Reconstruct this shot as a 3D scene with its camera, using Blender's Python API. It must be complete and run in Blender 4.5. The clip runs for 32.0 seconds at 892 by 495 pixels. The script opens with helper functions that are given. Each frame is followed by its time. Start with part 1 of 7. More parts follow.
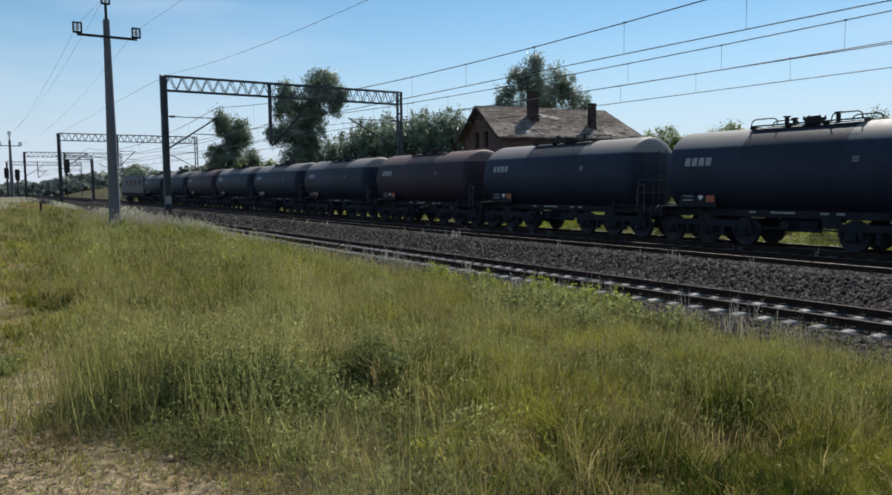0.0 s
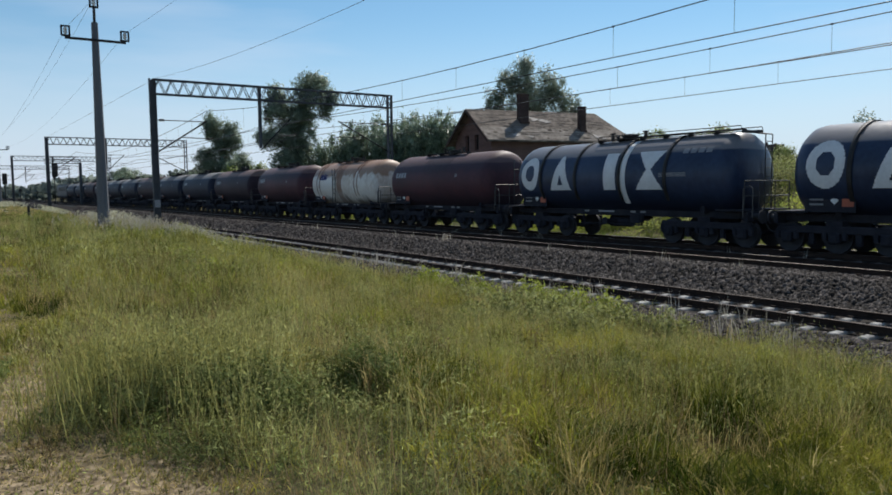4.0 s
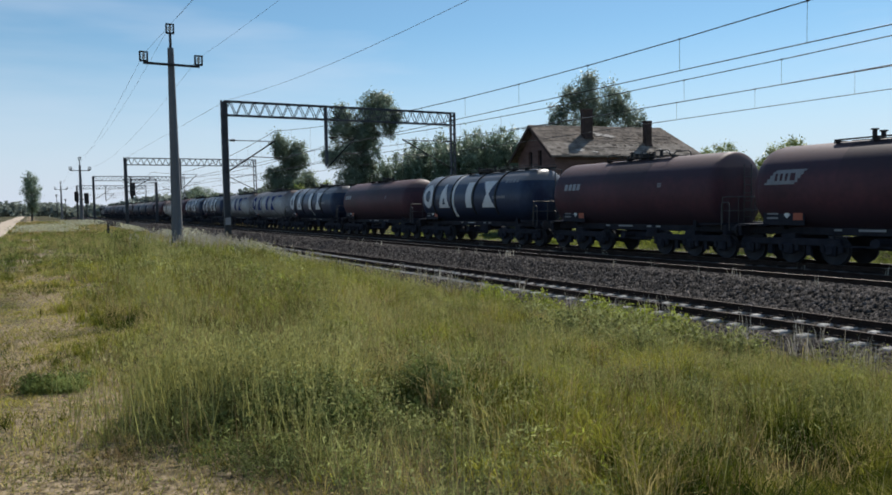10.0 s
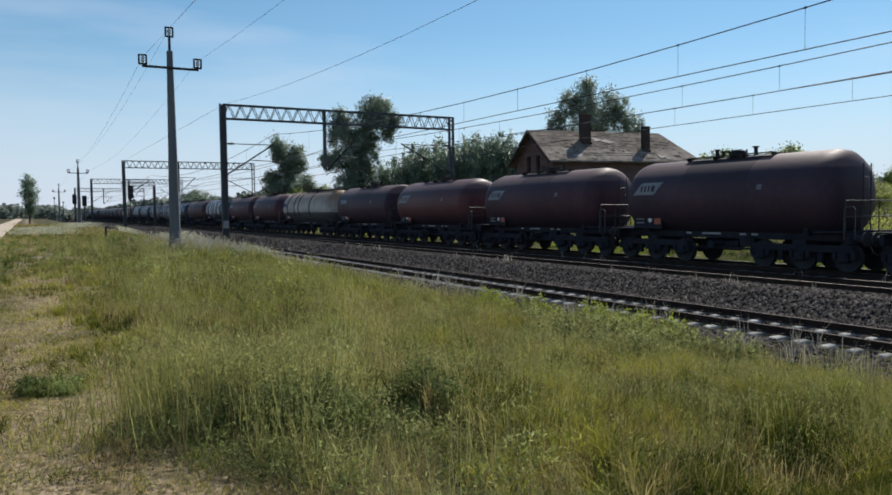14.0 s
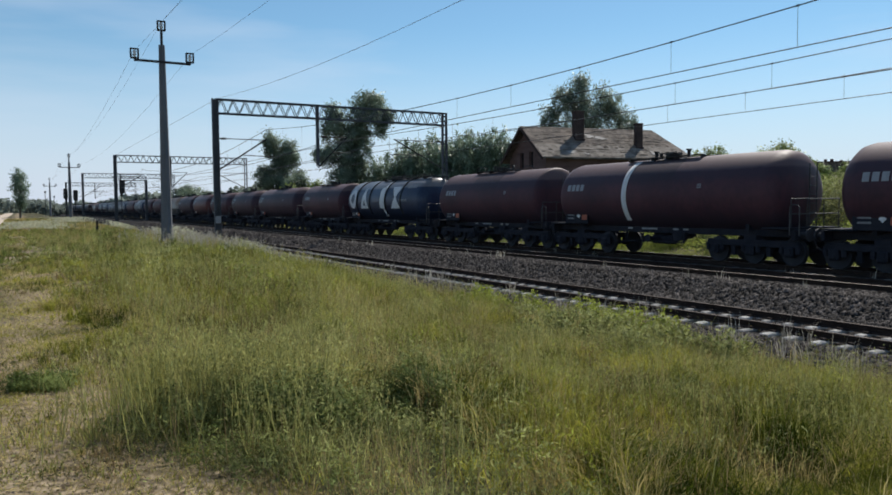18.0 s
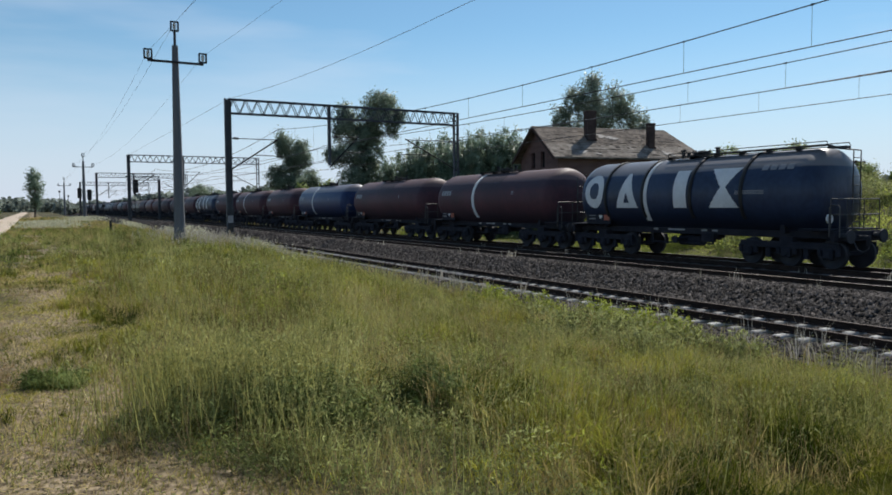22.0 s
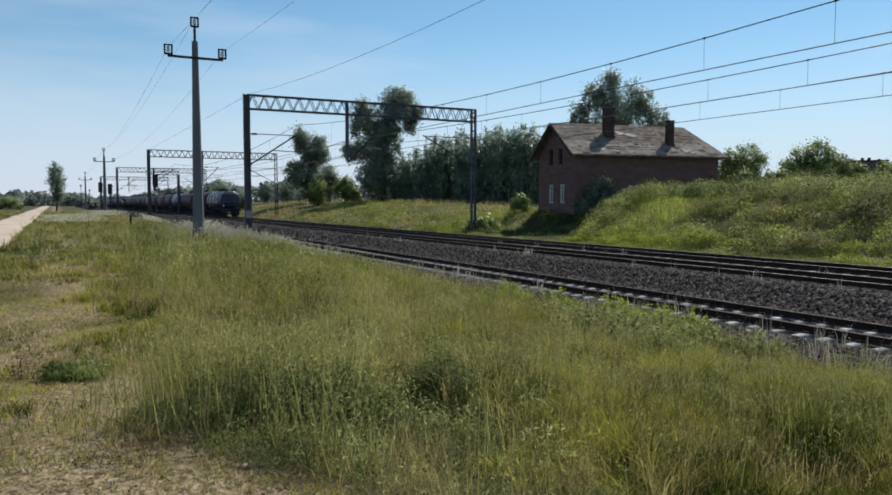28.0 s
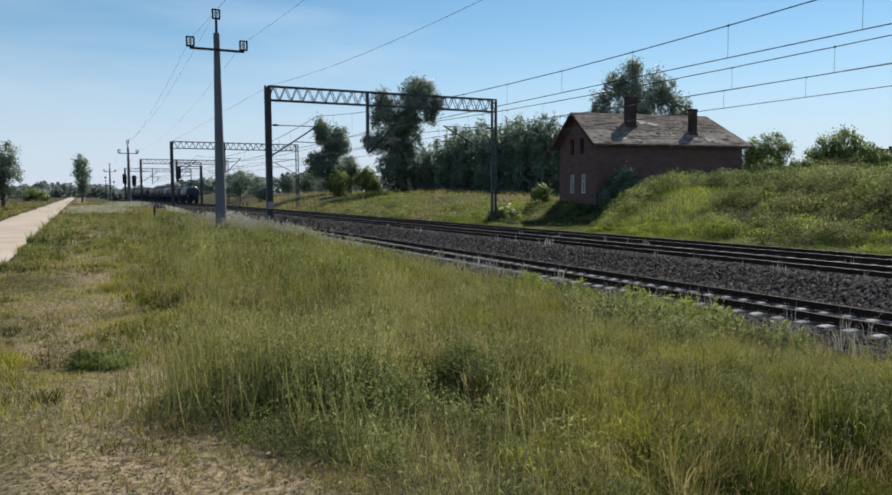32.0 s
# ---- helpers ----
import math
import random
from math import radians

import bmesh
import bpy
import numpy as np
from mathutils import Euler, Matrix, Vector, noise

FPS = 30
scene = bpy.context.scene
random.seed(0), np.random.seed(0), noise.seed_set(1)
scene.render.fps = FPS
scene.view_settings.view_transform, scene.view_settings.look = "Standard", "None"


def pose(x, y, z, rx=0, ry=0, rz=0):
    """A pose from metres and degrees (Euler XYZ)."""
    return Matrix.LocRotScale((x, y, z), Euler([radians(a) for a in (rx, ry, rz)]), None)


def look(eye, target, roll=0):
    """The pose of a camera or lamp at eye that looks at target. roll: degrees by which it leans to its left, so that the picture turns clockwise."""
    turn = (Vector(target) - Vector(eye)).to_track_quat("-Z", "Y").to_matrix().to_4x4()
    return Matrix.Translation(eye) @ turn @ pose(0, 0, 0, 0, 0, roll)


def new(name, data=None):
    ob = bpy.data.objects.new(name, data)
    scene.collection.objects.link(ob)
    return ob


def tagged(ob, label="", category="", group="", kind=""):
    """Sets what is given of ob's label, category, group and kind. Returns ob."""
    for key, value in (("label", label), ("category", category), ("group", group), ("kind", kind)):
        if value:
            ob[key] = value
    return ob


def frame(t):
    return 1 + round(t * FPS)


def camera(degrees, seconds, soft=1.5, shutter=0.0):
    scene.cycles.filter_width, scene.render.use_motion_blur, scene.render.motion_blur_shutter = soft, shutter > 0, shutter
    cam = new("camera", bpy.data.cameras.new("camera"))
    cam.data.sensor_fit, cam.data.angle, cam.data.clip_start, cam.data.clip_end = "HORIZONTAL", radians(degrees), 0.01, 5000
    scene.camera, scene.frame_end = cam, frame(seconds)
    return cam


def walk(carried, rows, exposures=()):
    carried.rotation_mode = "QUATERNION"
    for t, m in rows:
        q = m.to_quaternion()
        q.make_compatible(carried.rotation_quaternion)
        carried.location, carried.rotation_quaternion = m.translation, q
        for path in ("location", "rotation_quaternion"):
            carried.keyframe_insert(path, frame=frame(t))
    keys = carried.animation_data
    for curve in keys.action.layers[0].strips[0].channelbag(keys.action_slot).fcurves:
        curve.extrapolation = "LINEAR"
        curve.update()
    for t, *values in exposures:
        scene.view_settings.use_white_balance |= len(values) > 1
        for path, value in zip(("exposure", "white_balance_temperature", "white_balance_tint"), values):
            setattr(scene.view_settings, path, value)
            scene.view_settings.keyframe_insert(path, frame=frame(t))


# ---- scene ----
EYE = (0.0, 0.0, 2.1)          # z = 0 is the head of the main line's rails, +y runs along the tracks
cam = camera(62.0, 32.0, soft=1.7)
# seconds, turn to the left from +y, tilt, roll
PATH = [
    (0, -33.36, -4.78, -0.50),
    (0.5, -33.45, -4.65, -0.47),
    (1, -33.34, -4.59, -0.39),
    (1.5, -32.98, -4.56, -0.32),
    (2, -32.88, -4.59, -0.35),
    (2.5, -33.35, -4.81, -0.23),
    (3, -33.98, -4.98, -0.24),
    (3.5, -34.40, -4.81, -0.30),
    (5.5, -31.20, -3.83, -2.16),
    (6, -30.43, -3.78, -1.98),
    (6.5, -30.18, -3.53, -1.70),
    (7, -30.02, -3.32, -1.59),
    (7.5, -29.60, -3.26, -1.56),
    (8, -29.38, -3.32, -1.38),
    (8.5, -29.17, -3.33, -1.20),
    (9, -29.00, -3.30, -1.01),
    (9.5, -29.11, -3.23, -0.99),
    (10, -29.24, -3.21, -0.97),
    (10.5, -29.33, -3.17, -1.08),
    (11, -29.49, -3.17, -1.02),
    (11.5, -29.53, -3.08, -0.82),
    (12, -29.65, -2.90, -0.62),
    (12.5, -29.52, -2.86, -0.70),
    (13, -29.46, -2.86, -0.71),
    (13.5, -29.37, -2.89, -0.75),
    (14, -29.40, -2.87, -0.69),
    (14.5, -29.44, -2.98, -0.62),
    (16.5, -29.72, -3.21, -0.56),
    (17, -29.76, -3.17, -0.38),
    (17.5, -29.90, -3.19, -0.43),
    (18, -29.95, -3.19, -0.47),
    (18.5, -29.95, -3.08, -0.53),
    (19, -29.94, -3.12, -0.55),
    (19.5, -29.96, -3.07, -0.49),
    (20, -29.84, -3.09, -0.45),
    (20.5, -29.71, -3.11, -0.37),
    (21, -29.62, -3.24, -0.39),
    (21.5, -29.48, -3.23, -0.45),
    (22, -29.09, -3.19, -0.37),
    (22.5, -28.91, -3.17, -0.28),
    (23, -28.77, -3.24, -0.29),
    (23.5, -28.63, -3.35, -0.18),
    (24, -28.37, -3.40, -0.10),
    (24.5, -28.23, -3.39, -0.10),
    (25, -28.12, -3.43, -0.15),
    (25.5, -28.16, -3.48, -0.29),
    (27.5, -27.86, -3.44, -0.03),
    (28, -27.80, -3.46, -0.00),
    (28.5, -27.77, -3.59, -0.01),
    (29, -27.70, -3.68, 0.06),
    (29.5, -27.62, -3.72, 0.13),
    (30, -27.45, -3.96, 0.05),
    (30.5, -27.25, -4.19, -0.11),
    (31, -26.79, -4.27, -0.22),
    (31.5, -26.48, -4.19, -0.18),
    (32, -26.21, -4.19, -0.17),
]


def aim(yaw, pitch, roll):
    a, b = radians(yaw), radians(pitch)
    way = Vector((-math.sin(a) * math.cos(b), math.cos(a) * math.cos(b), math.sin(b)))
    return look(EYE, Vector(EYE) + 10 * way, roll)


walk(cam, [(t, aim(yaw, pitch, roll)) for t, yaw, pitch, roll in PATH], exposures=[(0, 0.12), (32, 0.12)])

# ---- light ----
SUN_AZ, SUN_EL = 62.0, 50.0
world = bpy.data.worlds.new("sky")
scene.world = world
world.use_nodes = True
wn, wl = world.node_tree.nodes, world.node_tree.links
sky = wn.new("ShaderNodeTexSky")
sky.sky_type, sky.sun_disc = "NISHITA", False
sky.sun_elevation, sky.sun_rotation = radians(SUN_EL), radians(SUN_AZ)
sky.air_density, sky.dust_density, sky.ozone_density = 1.0, 0.1, 3.0
coord = wn.new("ShaderNodeTexCoord")
squash = wn.new("ShaderNodeMapping")
squash.inputs["Scale"].default_value = (1.2, 1.2, 7.0)
cloud = wn.new("ShaderNodeTexNoise")
cloud.inputs["Scale"].default_value, cloud.inputs["Detail"].default_value, cloud.inputs["Roughness"].default_value = 1.7, 5.0, 0.5
veil = wn.new("ShaderNodeValToRGB")
veil.color_ramp.elements[0].position, veil.color_ramp.elements[1].position = 0.47, 0.78
veil.color_ramp.elements[0].color, veil.color_ramp.elements[1].color = (0, 0, 0, 1), (0.42, 0.42, 0.42, 1)
over = wn.new("ShaderNodeMixRGB")
over.inputs["Color2"].default_value = (7.8, 8.5, 9.6, 1)
wl.new(coord.outputs["Generated"], squash.inputs["Vector"])
wl.new(squash.outputs["Vector"], cloud.inputs["Vector"])
wl.new(cloud.outputs["Fac"], veil.inputs["Fac"])
wl.new(veil.outputs["Color"], over.inputs["Fac"])
tint = wn.new("ShaderNodeMixRGB")
tint.blend_type, tint.inputs["Fac"].default_value = "MULTIPLY", 1.0
tint.inputs["Color2"].default_value = (0.89, 1.10, 1.095, 1)
wl.new(sky.outputs["Color"], tint.inputs["Color1"])
wl.new(tint.outputs["Color"], over.inputs["Color1"])
# summer haze: the sky pales towards the horizon all round
height = wn.new("ShaderNodeSeparateXYZ")
low = wn.new("ShaderNodeMapRange")
low.interpolation_type = "SMOOTHSTEP"
low.inputs["From Min"].default_value, low.inputs["From Max"].default_value = -0.02, 0.24
low.inputs["To Min"].default_value, low.inputs["To Max"].default_value = 0.9, 0.0
haze = wn.new("ShaderNodeMixRGB")
haze.inputs["Color2"].default_value = (6.3, 7.0, 8.65, 1)
wl.new(coord.outputs["Generated"], height.inputs["Vector"])
wl.new(height.outputs["Z"], low.inputs["Value"])
wl.new(low.outputs["Result"], haze.inputs["Fac"])
wl.new(over.outputs["Color"], haze.inputs["Color1"])
wl.new(haze.outputs["Color"], wn["Background"].inputs["Color"])
wn["Background"].inputs["Strength"].default_value = 0.092
sun = new("sun", bpy.data.lights.new("sun", "SUN"))
sun.data.energy, sun.data.angle, sun.data.color = 4.9, radians(0.6), (1.0, 0.95, 0.87)
sun_way = Vector((math.sin(radians(SUN_AZ)) * math.cos(radians(SUN_EL)), math.cos(radians(SUN_AZ)) * math.cos(radians(SUN_EL)), math.sin(radians(SUN_EL))))
sun.matrix_world = look(sun_way * 200, (0, 0, 0))


# ---- materials ----
def mat(name, dark, light, rough=0.8, metal=0.0, scale=3.0, fine=40.0, bump=0.2, spread=(0.3, 0.7), island=0.0, thing=0.0, squeeze=(1, 1, 1), spec=0.5, place="Object"):
    """Two colours mixed by noise at two scales, with fine relief; island and thing: how far pieces differ."""
    m = bpy.data.materials.new(name)
    m.use_nodes = True
    n, l = m.node_tree.nodes, m.node_tree.links
    p = n["Principled BSDF"]
    p.inputs["Metallic"].default_value, p.inputs["Specular IOR Level"].default_value = metal, spec
    at = n.new("ShaderNodeTexCoord")
    shape = n.new("ShaderNodeMapping")
    shape.inputs["Scale"].default_value = squeeze
    l.new(at.outputs[place], shape.inputs["Vector"])
    big, small = n.new("ShaderNodeTexNoise"), n.new("ShaderNodeTexNoise")
    for node, s, d in ((big, scale, 4.0), (small, fine, 3.0)):
        node.inputs["Scale"].default_value, node.inputs["Detail"].default_value = s, d
        l.new(shape.outputs["Vector"], node.inputs["Vector"])
    mix = n.new("ShaderNodeMath")
    mix.operation = "MULTIPLY_ADD"
    mix.inputs[1].default_value = 0.35
    l.new(small.outputs["Fac"], mix.inputs[0])
    part_big = n.new("ShaderNodeMath")
    part_big.operation = "MULTIPLY"
    part_big.inputs[1].default_value = 0.65
    l.new(big.outputs["Fac"], part_big.inputs[0])
    l.new(part_big.outputs[0], mix.inputs[2])
    ramp = n.new("ShaderNodeValToRGB")
    ramp.color_ramp.elements[0].position, ramp.color_ramp.elements[1].position = spread
    ramp.color_ramp.elements[0].color, ramp.color_ramp.elements[1].color = (*dark, 1), (*light, 1)
    l.new(mix.outputs[0], ramp.inputs["Fac"])
    out = ramp.outputs["Color"]
    for amount, kind, socket in ((island, "ShaderNodeNewGeometry", "Random Per Island"), (thing, "ShaderNodeObjectInfo", "Random")):
        if amount:
            src, span, hsv = n.new(kind), n.new("ShaderNodeMapRange"), n.new("ShaderNodeHueSaturation")
            span.inputs["To Min"].default_value, span.inputs["To Max"].default_value = 1 - amount, 1 + amount
            l.new(src.outputs[socket], span.inputs["Value"])
            l.new(span.outputs["Result"], hsv.inputs["Value"])
            l.new(out, hsv.inputs["Color"])
            out = hsv.outputs["Color"]
    l.new(out, p.inputs["Base Color"])
    r = n.new("ShaderNodeMapRange")
    r.inputs["To Min"].default_value, r.inputs["To Max"].default_value = max(0.05, rough - 0.12), min(1.0, rough + 0.12)
    l.new(small.outputs["Fac"], r.inputs["Value"])
    l.new(r.outputs["Result"], p.inputs["Roughness"])
    if bump:
        b = n.new("ShaderNodeBump")
        b.inputs["Strength"].default_value, b.inputs["Distance"].default_value = bump, 0.02
        l.new(small.outputs["Fac"], b.inputs["Height"])
        l.new(b.outputs["Normal"], p.inputs["Normal"])
    return m


def leaf_mat(name, dark, light, island=0.3, scale=0.35, glow=0.3, spread=(0.35, 0.65), rough=0.7, spec=0.10):
    """Foliage: light also passes through the leaf."""
    m = mat(name, dark, light, rough, 0, scale, scale * 9, 0, spread, island, place="Object", spec=spec)
    n, l = m.node_tree.nodes, m.node_tree.links
    p = n["Principled BSDF"]
    tr, mx = n.new("ShaderNodeBsdfTranslucent"), n.new("ShaderNodeMixShader")
    l.new(p.inputs["Base Color"].links[0].from_socket, tr.inputs["Color"])
    mx.inputs["Fac"].default_value = glow
    l.new(p.outputs["BSDF"], mx.inputs[1])
    l.new(tr.outputs["BSDF"], mx.inputs[2])
    l.new(mx.outputs["Shader"], n["Material Output"].inputs["Surface"])
    return m


SOIL = mat("dry_soil_and_turf", (0.030, 0.030, 0.012), (0.10, 0.085, 0.042), 0.95, 0, 0.35, 22.0, 0.35, (0.38, 0.62), place="Object", spec=0.12)
def with_path(m):
    """Dry trodden earth along the strip beside the gravel track, with a ragged edge."""
    n, l = m.node_tree.nodes, m.node_tree.links
    p = n["Principled BSDF"]
    turf = p.inputs["Base Color"].links[0].from_socket
    at, axes, rag = n.new("ShaderNodeTexCoord"), n.new("ShaderNodeSeparateXYZ"), n.new("ShaderNodeTexNoise")
    rag.inputs["Scale"].default_value, rag.inputs["Detail"].default_value = 0.55, 6.0
    l.new(at.outputs["Object"], axes.inputs["Vector"])
    l.new(at.outputs["Object"], rag.inputs["Vector"])
    off, away, fade = n.new("ShaderNodeMath"), n.new("ShaderNodeMath"), n.new("ShaderNodeMapRange")
    off.operation, off.inputs[1].default_value, away.operation = "MULTIPLY_ADD", 5.0, "ABSOLUTE"
    l.new(rag.outputs["Fac"], off.inputs[0])
    shift = n.new("ShaderNodeMath")
    shift.operation, shift.inputs[1].default_value = "SUBTRACT", 2.75
    l.new(axes.outputs["X"], shift.inputs[0])
    l.new(shift.outputs[0], off.inputs[2])
    l.new(off.outputs[0], away.inputs[0])
    fade.inputs["From Min"].default_value, fade.inputs["From Max"].default_value = 0.3, 1.5
    fade.inputs["To Min"].default_value, fade.inputs["To Max"].default_value = 1.0, 0.0
    l.new(away.outputs[0], fade.inputs["Value"])
    grit, earth = n.new("ShaderNodeTexNoise"), n.new("ShaderNodeValToRGB")
    grit.inputs["Scale"].default_value, grit.inputs["Detail"].default_value = 22.0, 8.0
    l.new(at.outputs["Object"], grit.inputs["Vector"])
    l.new(grit.outputs["Fac"], earth.inputs["Fac"])
    earth.color_ramp.elements[0].position, earth.color_ramp.elements[1].position = 0.35, 0.68
    earth.color_ramp.elements[0].color, earth.color_ramp.elements[1].color = (0.075, 0.055, 0.033, 1), (0.37, 0.29, 0.19, 1)
    mix = n.new("ShaderNodeMixRGB")
    l.new(fade.outputs["Result"], mix.inputs["Fac"])
    l.new(turf, mix.inputs["Color1"])
    l.new(earth.outputs["Color"], mix.inputs["Color2"])
    l.new(mix.outputs["Color"], p.inputs["Base Color"])


with_path(SOIL)
GRAVEL_ROAD = mat("pale_gravel", (0.36, 0.29, 0.22), (0.50, 0.42, 0.34), 0.95, 0, 0.4, 20.0, 0.4, spec=0.12)
BALLAST = mat("grey_ballast", (0.008, 0.0068, 0.006), (0.036, 0.030, 0.027), 0.95, 0, 1.2, 30.0, 0.9, spec=0.12)
STONE = mat("ballast_stone", (0.007, 0.006, 0.0057), (0.094, 0.083, 0.078), 0.9, 0, 9.0, 30.0, 0.3, (0.36, 0.62), island=0.8, spec=0.12)
CONCRETE = mat("weathered_concrete", (0.18, 0.174, 0.164), (0.44, 0.427, 0.405), 0.9, 0, 2.0, 40.0, 0.3, thing=0.3, spec=0.12)
OILY_CONCRETE = mat("oil_darkened_concrete", (0.07, 0.066, 0.062), (0.22, 0.21, 0.20), 0.9, 0, 2.0, 40.0, 0.3, thing=0.5, spec=0.12)
POLE_CONCRETE = mat("grey_pole_concrete", (0.105, 0.11, 0.12), (0.175, 0.18, 0.19), 0.85, 0, 0.8, 30.0, 0.2, squeeze=(1, 1, 0.2), spec=0.12)
RAIL = mat("rusty_rail_steel", (0.018, 0.0125, 0.0105), (0.055, 0.037, 0.030), 0.85, 0.0, 3.0, 30.0, 0.2, spec=0.12)
RAIL_HEAD = mat("polished_rail_head", (0.10, 0.09, 0.085), (0.22, 0.20, 0.19), 0.5, 0.7, 2.0, 30.0, 0)
RUSTY_HEAD = mat("dull_rusty_rail_head", (0.055, 0.043, 0.037), (0.12, 0.097, 0.085), 0.7, 0.3, 2.0, 30.0, 0, spec=0.2)
STEEL = mat("painted_grey_steel", (0.035, 0.040, 0.048), (0.08, 0.085, 0.095), 0.65, 0.2, 1.5, 20.0, 0.1)
DARK_IRON = mat("dark_iron", (0.012, 0.012, 0.014), (0.035, 0.033, 0.032), 0.6, 0.4, 3.0, 30.0, 0.1)
PORCELAIN = mat("glazed_insulator", (0.5, 0.5, 0.48), (0.7, 0.7, 0.68), 0.3, 0, 3, 20, 0)
WIRE = mat("copper_wire", (0.05, 0.045, 0.045), (0.10, 0.09, 0.085), 0.5, 0.6, 2, 20, 0)
FEEDER = mat("bare_aluminium_cable", (0.22, 0.225, 0.235), (0.34, 0.345, 0.355), 0.5, 0.4, 2, 20, 0)
BRICK_WALL = mat("old_red_brick", (0.098, 0.060, 0.053), (0.185, 0.116, 0.102), 0.92, 0, 1.0, 7.0, 0.4, squeeze=(1, 1, 2.5), spec=0.12)
ROOF = mat("weathered_roofing", (0.052, 0.043, 0.038), (0.20, 0.166, 0.140), 0.9, 0, 1.3, 9.0, 0.5, (0.36, 0.62), spec=0.12)
ROOF_LOW = mat("bleached_roofing", (0.085, 0.074, 0.064), (0.265, 0.23, 0.198), 0.9, 0, 1.5, 9.0, 0.5, (0.36, 0.62), spec=0.12)
ROOF_SCRAP = mat("mottled_roof_tiles", (0.085, 0.068, 0.056), (0.235, 0.190, 0.155), 0.9, 0, 0.9, 7.0, 0.4, island=0.16, spec=0.12)
ROOF_PATCH = mat("pale_bare_roofing", (0.22, 0.20, 0.18), (0.40, 0.37, 0.34), 0.9, 0, 2.0, 10.0, 0.4)
CHIMNEY = mat("sooty_brick", (0.038, 0.028, 0.026), (0.09, 0.062, 0.056), 0.95, 0, 2.0, 12.0, 0.4, spec=0.12)
WHITE_WOOD = mat("white_painted_wood", (0.55, 0.53, 0.5), (0.75, 0.73, 0.7), 0.6, 0, 2, 20, 0.1)
MARK_PALE = mat("dull_pale_enamel", (0.22, 0.22, 0.23), (0.34, 0.34, 0.35), 0.6, 0, 2, 12, 0)
DARK_HOLE = mat("dark_glass", (0.015, 0.016, 0.018), (0.03, 0.032, 0.035), 0.2, 0, 2, 10, 0)
BARK = mat("grey_bark", (0.05, 0.042, 0.032), (0.12, 0.10, 0.08), 0.95, 0, 3.0, 25.0, 0.6, squeeze=(1, 1, 0.3))
WILLOW = leaf_mat("dark_tree_leaves", (0.072, 0.108, 0.070), (0.30, 0.37, 0.26), 0.3, 0.35, 0.42, rough=0.45, spec=0.35)
SILVER = leaf_mat("silvery_tree_leaves", (0.056, 0.098, 0.060), (0.30, 0.39, 0.27), 0.3, 0.5, 0.32, rough=0.48, spec=0.35)
BIRCH = leaf_mat("grey_green_birch_leaves", (0.09, 0.125, 0.085), (0.33, 0.39, 0.29), 0.25, 0.4, 0.4, rough=0.42, spec=0.4)
SHRUB = leaf_mat("fresh_shrub_leaves", (0.035, 0.062, 0.015), (0.36, 0.44, 0.13), 0.3, 0.8, 0.28, rough=0.5, spec=0.3)
# distance haze is mixed into this pale, low-contrast leaf colour
FARWOOD = leaf_mat("hazed_woodland_leaves", (0.13, 0.16, 0.14), (0.21, 0.24, 0.205), 0.3, 0.05)
GRASS = leaf_mat("meadow_grass_blades", (0.042, 0.064, 0.006), (0.45, 0.42, 0.066), 0.55, 0.8, 0.30, (0.41, 0.58))
DRY = leaf_mat("dry_grass_stalks", (0.27, 0.21, 0.075), (0.57, 0.46, 0.20), 0.4, 0.5, 0.4)
STRAWY = leaf_mat("pale_grass_plumes", (0.24, 0.24, 0.065), (0.50, 0.47, 0.19), 0.45, 0.6, 0.35)
BLEACHED = leaf_mat("bleached_dead_stems", (0.34, 0.31, 0.25), (0.56, 0.52, 0.44), 0.3, 0.5, 0.3)
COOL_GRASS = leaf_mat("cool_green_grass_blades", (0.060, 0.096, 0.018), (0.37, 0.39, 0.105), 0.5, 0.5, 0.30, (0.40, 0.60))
GREY_GRASS = leaf_mat("grey_green_fine_grass", (0.034, 0.045, 0.009), (0.46, 0.445, 0.125), 0.55, 1.1, 0.28, (0.42, 0.58))
RANK = leaf_mat("rank_dark_grass", (0.060, 0.088, 0.014), (0.25, 0.26, 0.056), 0.6, 0.9, 0.35)
SERE = leaf_mat("brown_withered_grass", (0.15, 0.105, 0.05), (0.36, 0.265, 0.14), 0.5, 0.9, 0.4)
SERE_WEED = leaf_mat("dull_brown_green_weed_leaves", (0.075, 0.085, 0.030), (0.25, 0.245, 0.105), 0.35, 0.4, 0.5)
WEED = leaf_mat("grey_green_weed_leaves", (0.058, 0.080, 0.022), (0.375, 0.395, 0.14), 0.55, 0.8, 0.30)
BANK = leaf_mat("bank_weed_leaves", (0.095, 0.145, 0.022), (0.44, 0.48, 0.10), 0.45, 0.3, 0.40, (0.42, 0.58))
LUSH = leaf_mat("yellow_green_weed_leaves", (0.105, 0.150, 0.016), (0.38, 0.42, 0.062), 0.55, 0.9, 0.38, rough=0.7, spec=0.08)
SHADOW_NETTLE = leaf_mat("shadow_dark_nettle_leaves", (0.035, 0.056, 0.020), (0.12, 0.15, 0.060), 0.5, 0.3, 0.3)
DEEP_WEED = leaf_mat("deep_green_and_shade_weed_leaves", (0.034, 0.058, 0.014), (0.22, 0.265, 0.078), 0.45, 0.8, 0.28)
BLOSSOM = leaf_mat("pale_blossom", (0.40, 0.40, 0.26), (0.60, 0.58, 0.42), 0.3, 0.6, 0.4)


